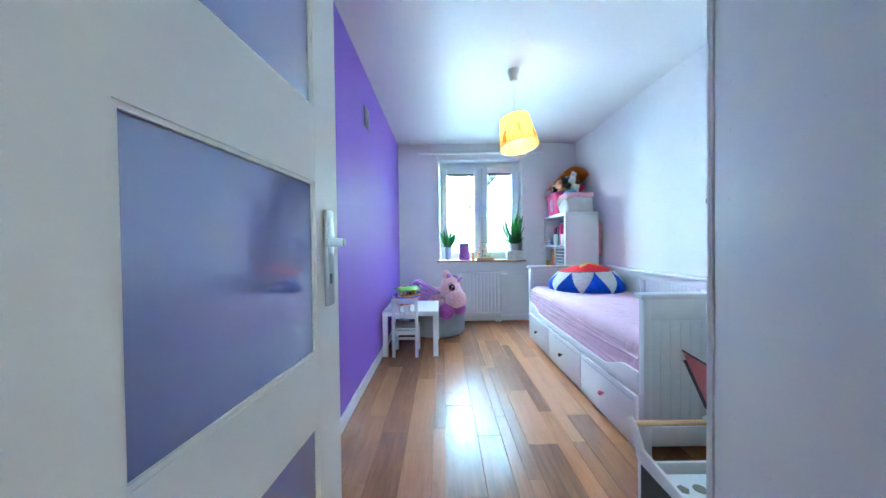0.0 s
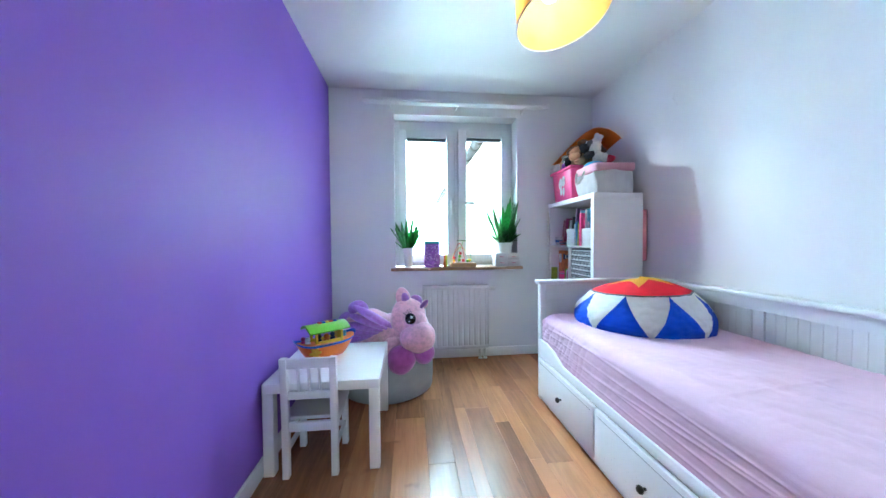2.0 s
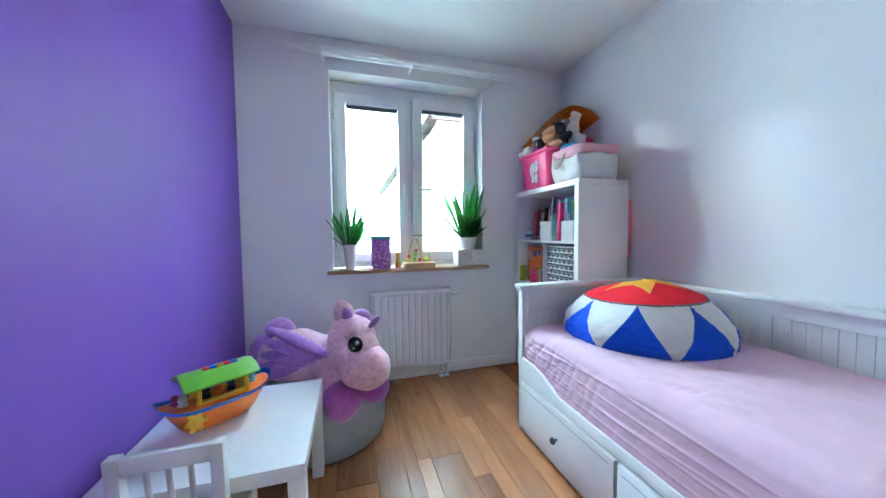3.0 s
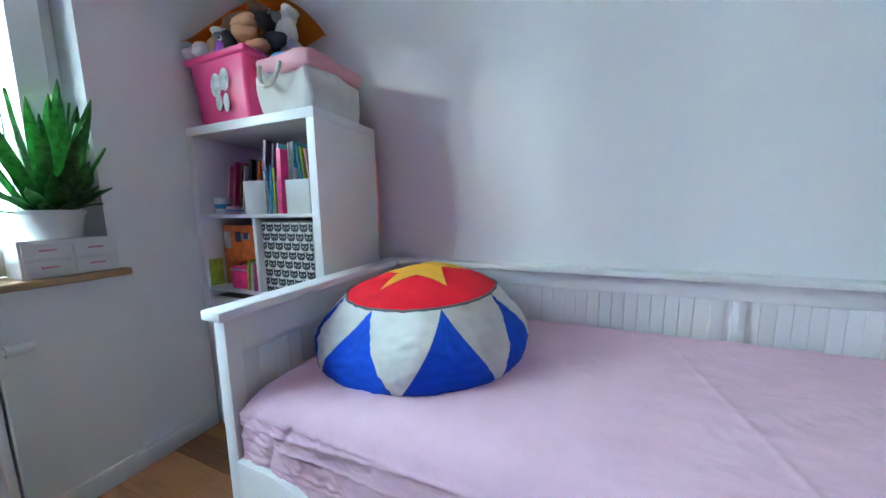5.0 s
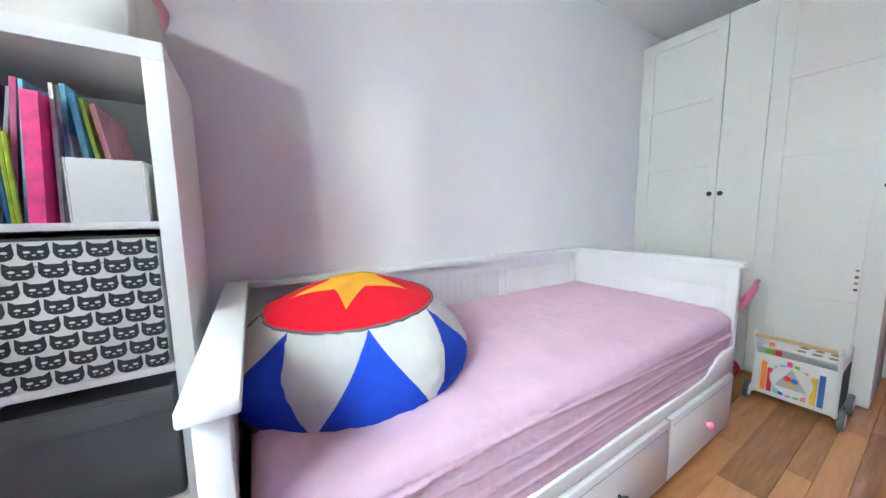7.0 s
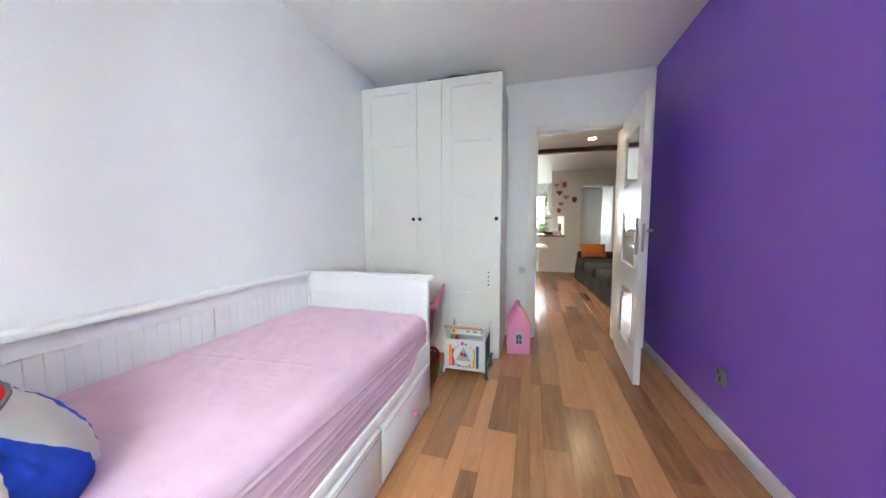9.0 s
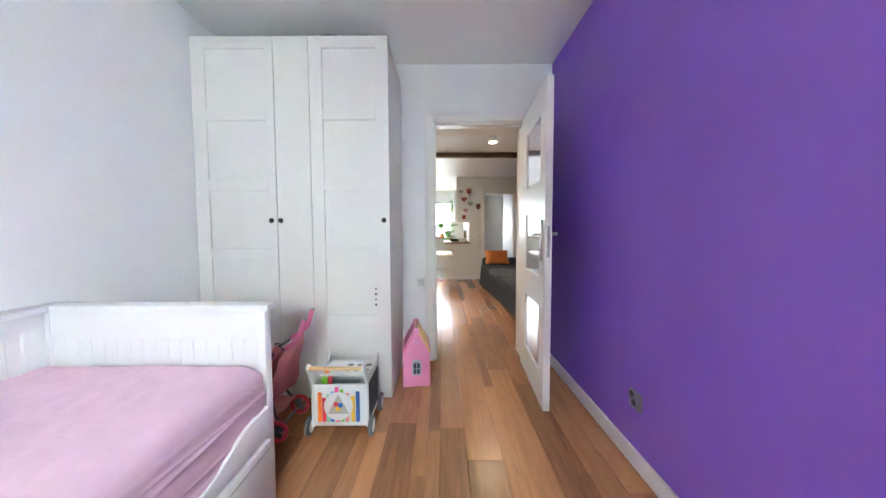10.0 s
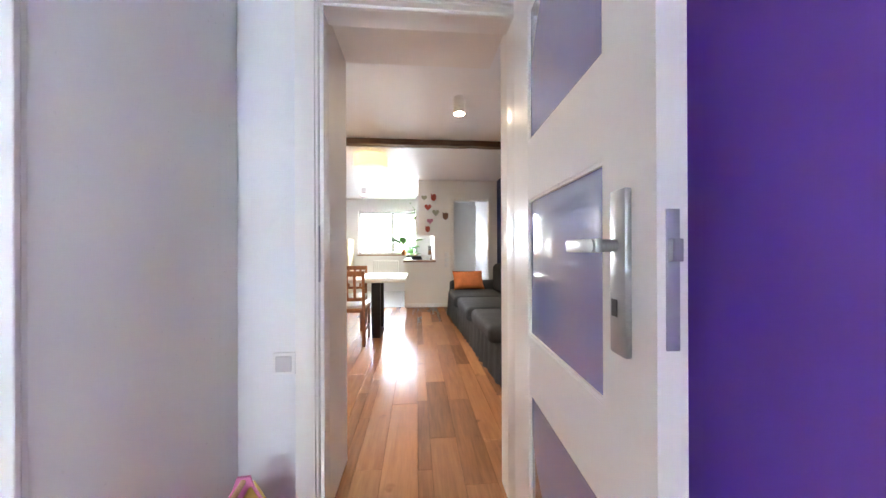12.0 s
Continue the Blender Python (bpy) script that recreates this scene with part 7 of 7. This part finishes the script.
for c, r, mt_, lb in (((-0.20, -3.80, 0.605), (-62, 0, 6), M_PILLOW, "orange cushion leaning on the sofa arm"), ((-0.42, -1.50, 0.60), (20, 30, 60), M_YELLOWC, "mustard cushion on the sofa")):
    pm = Matrix.Translation(c) @ Euler([radians(a) for a in r]).to_matrix().to_4x4()
    pl_ = thing("cushion", lb, "cushion", m=pm)
    bm = BM()
    g = []
    for i in range(15):
        row = []
        for j in range(15):
            u, v = i / 7 - 1, j / 7 - 1
            h = 0.075 * ((1 - u ** 4) * (1 - v ** 4)) ** 0.5
            row.append((u * 0.25 * (1 - 0.06 * (1 - v * v)), v * 0.16 * (1 - 0.06 * (1 - u * u)), h))
        g.append(row)
    up = [[bm.verts.new(p) for p in row] for row in g]
    dn = [[bm.verts.new((p[0], p[1], -p[2])) for p in row] for row in g]
    for i in range(14):
        for j in range(14):
            bm.faces.new((up[i][j], up[i + 1][j], up[i + 1][j + 1], up[i][j + 1]))
            bm.faces.new((dn[i][j], dn[i][j + 1], dn[i + 1][j + 1], dn[i + 1][j]))
    bmesh.ops.remove_doubles(bm, verts=bm.verts, dist=0.0003)
    part("cover", bm, mt_, pl_, local=True, smooth=60)

# ---- dining table and chairs ----
dt = thing("dining_table", "pale dining table on black steel legs", "table", (1.6, -2.95, 0))
bm = BM()
box(bm, 0.755, 2.45, -3.42, -2.44, 0.718, 0.755, 0.006)
part("tabletop", bm, M_TABLETOP, dt)
for x in (1.08, 2.12):
    bm = BM()
    for y in (-2.78, -3.16):
        box(bm, x, x + 0.11, y - 0.03, y + 0.03, 0.0, 0.718, 0.004)
    box(bm, x, x + 0.11, -3.13, -2.81, 0.0, 0.05, 0.004)
    box(bm, x, x + 0.11, -3.13, -2.81, 0.68, 0.718, 0.004)
    part("leg_frame", bm, M_BLACK, dt, "black steel leg frame")


def dining_chair(m):
    t = thing("dining_chair", "reddish wooden dining chair with a pale seat", "chair", m=m, group="dining chairs")
    for x in (-0.19, 0.16):
        b = BM()
        prism(b, [(0.0, 0), (0.035, 0), (0.03, 0.44), (-0.02, 0.86), (-0.05, 0.86), (-0.005, 0.44)], "X", x, x + 0.032, 0.003)
        part("back_post", b, M_CHERRY, t, local=True)
        b = BM()
        box(b, x, x + 0.032, 0.37, 0.402, 0, 0.43, 0.003)
        part("leg", b, M_CHERRY, t, local=True)
        b = BM()
        box(b, x + 0.008, x + 0.024, 0.03, 0.37, 0.16, 0.185, 0.002)
        box(b, x + 0.006, x + 0.026, 0.03, 0.37, 0.39, 0.43, 0.002)
        part("side_rail", b, M_CHERRY, t, local=True)
    for z0, z1_, y in ((0.80, 0.86, -0.047), (0.52, 0.555, -0.014), (0.39, 0.43, 0.004)):
        b = BM()
        box(b, -0.16, 0.162, y, y + 0.02, z0, z1_, 0.003)
        part("back_rail", b, M_CHERRY, t, local=True)
    for i in range(3):
        b = BM()
        x = -0.105 + i * 0.085
        prism(b, [(-0.012, 0.55), (-0.002, 0.55), (-0.032, 0.81), (-0.042, 0.81)], "X", x, x + 0.03)
        part("back_slat", b, M_CHERRY, t, local=True)
    b = BM()
    box(b, -0.20, 0.20, 0.03, 0.42, 0.43, 0.465, 0.012, 3)
    part("seat", b, M_TABLETOP, t, local=True)
    return t


ch = dining_chair(Matrix.Translation((1.40, -2.40, 0)) @ Matrix.Rotation(radians(180), 4, "Z"))
copy_thing(ch, Matrix.Translation((1.95, -2.38, 0)) @ Matrix.Rotation(radians(180), 4, "Z"))
copy_thing(ch, Matrix.Translation((1.55, -3.50, 0)))

# ---- kitchen ----
kc = thing("kitchen_counter", "white kitchen base unit with a dark wooden worktop", "kitchen unit", (0.57, -5.9, 0))
bm = BM()
box(bm, 0.285, 0.84, -6.5, PW - 0.005, 0.08, 0.855)
part("body", bm, M_LACQ, kc)
bm = BM()
box(bm, 0.27, 0.885, -6.5, HYP + 0.018, 0.857, 0.893, 0.004)
part("worktop", bm, M_TOP, kc)
kw = thing("wall_cabinet", "white glass-fronted kitchen wall cabinet", "cabinet", (0.45, -5.4, 1.4))
bm = BM()
box(bm, 0.285, 0.62, -5.9, PW - 0.02, 1.42, 2.14, 0.004)
part("body", bm, M_LACQ, kw)
for y in (-5.88, -5.39):
    bm = BM()
    for q in ((y, y + 0.06, 1.43, 2.13), (y + 0.42, y + 0.48, 1.43, 2.13), (y + 0.06, y + 0.42, 1.43, 1.49), (y + 0.06, y + 0.42, 2.07, 2.13)):
        box(bm, 0.62, 0.638, *q, 0.002)
    dd = part("door", bm, M_LACQ, kw)
    bm = BM()
    box(bm, 0.622, 0.628, y + 0.06, y + 0.42, 1.49, 2.07)
    part("pane", bm, M_FROST, dd)
kr = thing("radiator", "white panel radiator under the kitchen window", "radiator", (1.55, -6.95, 0.2))
bm = BM()
box(bm, 1.10, 1.75, HYK + 0.03, HYK + 0.10, 0.25, 0.82, 0.01)
for i in range(14):
    box(bm, 1.12 + i * 0.045, 1.145 + i * 0.045, HYK + 0.10, HYK + 0.106, 0.28, 0.79, 0.002, 1)
part("panel", bm, M_PVC, kr)
fr_ = thing("fridge", "tall white kitchen cupboard beside the window", "cupboard", (2.6, -6.6, 0))
bm = BM()
box(bm, 2.25, 2.9, -7.04, -6.4, 0, 1.35, 0.01)
part("body", bm, mat("beige_cupboard", (0.66, 0.58, 0.42), 0.4), fr_)
wk = thing("kitchen_counter", "white kitchen counter along the far wall", "kitchen unit", (2.75, -5.4, 0))
bm = BM()
box(bm, 2.3, 3.18, -6.35, -4.9, 0.08, 0.86, 0.004)
part("body", bm, M_LACQ, wk)
bm = BM()
box(bm, 2.28, 3.19, -6.36, -4.88, 0.86, 0.895, 0.004)
part("worktop", bm, M_TOP, wk)


def leafy(cx, cy, z, n, ln, pot, label, seed):
    t = thing("potted_plant", label, "plant", (cx, cy, z), "plants in the kitchen")
    rnd = random.Random(seed)
    b = BM()
    lathe(b, [(pot * 0.7, 0), (pot, pot * 1.7), (pot * 0.9, pot * 1.7), (pot * 0.85, pot * 1.5), (0.001, pot * 1.5)], 24, (cx, cy, z), cap=False)
    part("pot", b, mat("terracotta", (0.50, 0.16, 0.06), 0.8), t)
    for i in range(n):
        b = BM()
        a, up, L = rnd.random() * math.tau, rnd.uniform(0.3, 1.3), ln * rnd.uniform(0.6, 1.1)
        d, side = Vector((math.cos(a), math.sin(a), 0)), Vector((-math.sin(a), math.cos(a), 0))
        p, rows = Vector((cx, cy, z + pot * 1.5)), []
        for k in range(9):
            u = k / 8
            w = L * 0.17 * math.sin(math.pi * min(1, max(0, (u - 0.35) / 0.65))) + 0.003
            rows.append((b.verts.new(p - side * w), b.verts.new(p - Vector((0, 0, w * 0.3))), b.verts.new(p + side * w)))
            p = p + (d * math.cos(up) + Vector((0, 0, math.sin(up)))) * L / 8
            up -= 0.16
        for r0, r1 in zip(rows, rows[1:]):
            b.faces.new((r0[0], r0[1], r1[1], r1[0]))
            b.faces.new((r0[1], r0[2], r1[2], r1[1]))
        part("leaf", b, mat("bright_leaf", (0.10, 0.30, 0.04), 0.45, vary=0.3, scale=20), t, smooth=60)


leafy(0.95, -6.90, 0.968, 24, 0.62, 0.085, "bright green plant in a terracotta pot on the sill", 3)
leafy(0.70, -5.95, 0.893, 10, 0.22, 0.05, "small green plant in a terracotta pot on the counter", 8)
hp = thing("hanging_plant", "trailing green plant on the kitchen cabinet", "plant", (0.66, -6.2, 1.74))
bm = BM()
for i in range(160):
    p = Vector((0.64 + random.gauss(0, 0.06), -6.15 + random.gauss(0, 0.08), 1.86 + random.gauss(0, 0.09)))
    q = Euler((random.random() * 6, random.random() * 6, random.random() * 6)).to_matrix()
    bm.faces.new([bm.verts.new(p + q @ Vector(v)) for v in ((0, -0.03, 0), (0.015, 0, 0.004), (0, 0.03, 0), (-0.015, 0, 0.004))])
part("foliage", bm, mat("trailing_leaf", (0.16, 0.30, 0.05), 0.6, vary=0.3, scale=20), hp, smooth=0)
bm = BM()
box(bm, 0.285, 0.66, -6.30, -6.02, 1.74, 1.78, 0.004)
part("shelf", bm, M_LACQ, hp)
kb2 = thing("knife_block", "wooden knife block on the counter", "knife block", (0.36, -4.98, 0.893))
bm = BM()
prism(bm, [(0.33, 0.893), (0.42, 0.893), (0.40, 1.08), (0.34, 1.08)], "Y", -5.05, -4.97, 0.004)
part("block", bm, M_TOP, kb2)
bm = BM()
for i in range(3):
    rod(bm, (0.35 + i * 0.02, -5.0, 1.08), (0.345 + i * 0.024, -5.0, 1.17), 0.009, None, 8)
part("knife_handle", bm, M_BLACK, kb2)
bo = thing("bread_box", "round white bowl on the counter", "bowl", (0.42, -4.86, 0.893))
bm = BM()
lathe(bm, [(0.075, 0), (0.10, 0.10), (0.095, 0.10), (0.07, 0.01)], 28, (0.45, -4.86, 0.893), cap=False)
part("bowl", bm, M_POT, bo)
bd = thing("cutlery_tray", "dark metal pan on the counter", "pan", (0.62, -5.2, 0.893))
bm = BM()
lathe(bm, [(0.11, 0), (0.13, 0.07), (0.125, 0.07), (0.10, 0.006)], 28, (0.62, -5.15, 0.893), cap=False)
rod(bm, (0.72, -5.07, 0.955), (0.84, -4.98, 0.965), 0.011)
part("pan", bm, M_BLACK, bd)

# ---- hearts and plaques on the partition ----
def heart(b, cx, cz, s, y):
    pts = []
    for i in range(28):
        a = i / 28 * math.tau
        pts.append((cx - s * 16 * math.sin(a) ** 3 / 16, cz + s * (13 * math.cos(a) - 5 * math.cos(2 * a) - 2 * math.cos(3 * a) - math.cos(4 * a)) / 16))
    prism(b, pts, "Y", y, y + 0.015, 0.003)


HM = [COVERS["brown"], COVERS["rose"], mat("rust_felt", (0.45, 0.10, 0.06), 0.9), mat("sage_felt", (0.42, 0.42, 0.30), 0.9)]
for cx, cz, s, k, nm in ((0.485, 2.085, 0.055, 3, "heart"), (0.305, 2.085, 0.052, 2, "plaque"), (0.415, 1.905, 0.068, 2, "heart"), (0.265, 1.80, 0.068, 3, "heart"), (0.08, 1.73, 0.055, 0, "plaque"), (0.375, 1.64, 0.06, 1, "heart"), (0.42, 1.48, 0.045, 2, "plaque")):
    ht = thing("wall_heart" if nm == "heart" else "wall_plaque", "small felt heart hanging on the partition" if nm == "heart" else "small brown wooden plaque on the partition", "decoration", (cx, HYP, cz), "wall hangings")
    bm = BM()
    if nm == "heart":
        heart(bm, cx, cz, s, HYP)
    else:
        prism(bm, [(cx - s, cz + s), (cx - s * 0.3, cz + s * 1.4), (cx + s * 0.3, cz + s * 1.1), (cx + s, cz + s * 1.4), (cx + s * 0.9, cz - s * 0.6), (cx, cz - s * 1.3), (cx - s * 0.9, cz - s * 0.6)], "Y", HYP, HYP + 0.014, 0.003)
    part("body", bm, HM[k], ht)
for z in (1.0, 0.90, 0.80):
    s2 = thing("light_switch", "cream light switch on the partition", "switch", (0.06, HYP, z), "switches on the partition")
    bm = BM()
    box(bm, 0.02, 0.10, HYP, HYP + 0.01, z - 0.04, z + 0.04, 0.003)
    p_ = part("plate", bm, M_PLASTIC_W, s2)
    bm = BM()
    box(bm, 0.032, 0.088, HYP + 0.01, HYP + 0.014, z - 0.028, z + 0.028, 0.002)
    part("rocker", bm, M_PLASTIC_W, p_)

# wall units along the kitchen's east side
for k in range(4):
    y0 = -6.3 + k * 0.6
    cu = thing("wall_cabinet", "white kitchen wall cabinet with a grey handle", "cabinet", (3.02, y0 + 0.3, 1.45), "wall cabinets")
    bm = BM()
    box(bm, 2.86, 3.195, y0 + 0.002, y0 + 0.596, 1.45, 2.2, 0.002)
    part("body", bm, M_LACQ, cu)
    bm = BM()
    box(bm, 2.838, 2.857, y0 + 0.004, y0 + 0.594, 1.452, 2.198, 0.003)
    dd = part("door", bm, M_LACQ if k % 2 else M_FABRICG, cu)
    bm = BM()
    box(bm, 2.822, 2.832, y0 + 0.50, y0 + 0.515, 1.50, 1.66, 0.003)
    part("handle", bm, M_STEEL, dd)

# ================= floor =================
bm = BM()
box(bm, -1.05, 3.32, -4.80, RY + 0.3, -0.10, -0.0105)
floor = solid("floor", bm, M_JOINT, "brown oak laminate floor of long planks", "floor", smooth=0)
bm = BM()
box(bm, -1.05, 3.32, -7.35, -4.802, -0.10, 0.0)
kfloor = solid("floor_kitchen", bm, M_JOINT, "grey tiled kitchen floor", "floor", smooth=0)


def plank_mesh(w, ln):
    b = BM()
    c, x, y = 0.0012, w / 2 - 0.0004, ln / 2 - 0.0004
    lo = [b.verts.new(p) for p in ((-x, -y, -0.010), (x, -y, -0.010), (x, y, -0.010), (-x, y, -0.010))]
    mi = [b.verts.new(p) for p in ((-x, -y, -c), (x, -y, -c), (x, y, -c), (-x, y, -c))]
    hi = [b.verts.new(p) for p in ((-x + c, -y + c, 0), (x - c, -y + c, 0), (x - c, y - c, 0), (-x + c, y - c, 0))]
    for a, d in ((lo, mi), (mi, hi)):
        for i in range(4):
            b.faces.new((a[i], a[(i + 1) % 4], d[(i + 1) % 4], d[i]))
    b.faces.new(hi)
    return mesh_of("plank", b, M_FLOOR, 0)


# boards of mixed widths and lengths; lines in the children's room follow the joints seen there
rnd = random.Random(5)
LINES = [-0.10, 0.02, 0.12, 0.245, 0.40, 0.55, 0.62, 0.80, 0.935, 1.0, 1.07, 1.23, 1.315, 1.39, 1.53]
while LINES[0] > -1.0:
    LINES.insert(0, LINES[0] - rnd.choice((0.07, 0.12, 0.145, 0.19)))
while LINES[-1] < 3.25:
    LINES.append(LINES[-1] + rnd.choice((0.07, 0.12, 0.145, 0.19)))
for xa, xb in zip(LINES, LINES[1:]):
    y = -4.80 - rnd.random()
    while y < RY:
        ln = rnd.uniform(0.55, 1.35)
        ya, yb = max(y, -4.80), min(y + ln, RY + 0.02)
        if xb < -0.02 or xa > RX + 0.02:
            yb = min(yb, -0.10)
        if yb - ya > 0.03:
            ob_ = new("plank", plank_mesh(xb - xa, yb - ya))
            ob_.location = ((xa + xb) / 2, (ya + yb) / 2, 0)
            ob_.parent = floor
        y += ln


def tile_mesh(s):
    b = BM()
    box(b, -s / 2, s / 2, -s / 2, s / 2, 0, 0.004)
    return mesh_of("tile", b, M_KTILE, 0)


tm = tile_mesh(0.396)
for i in range(10):
    for j in range(6):
        ob_ = new("tile", tm)
        ob_.location = (-0.85 + i * 0.4, -5.01 - j * 0.4, 0.0)
        ob_.parent = kfloor
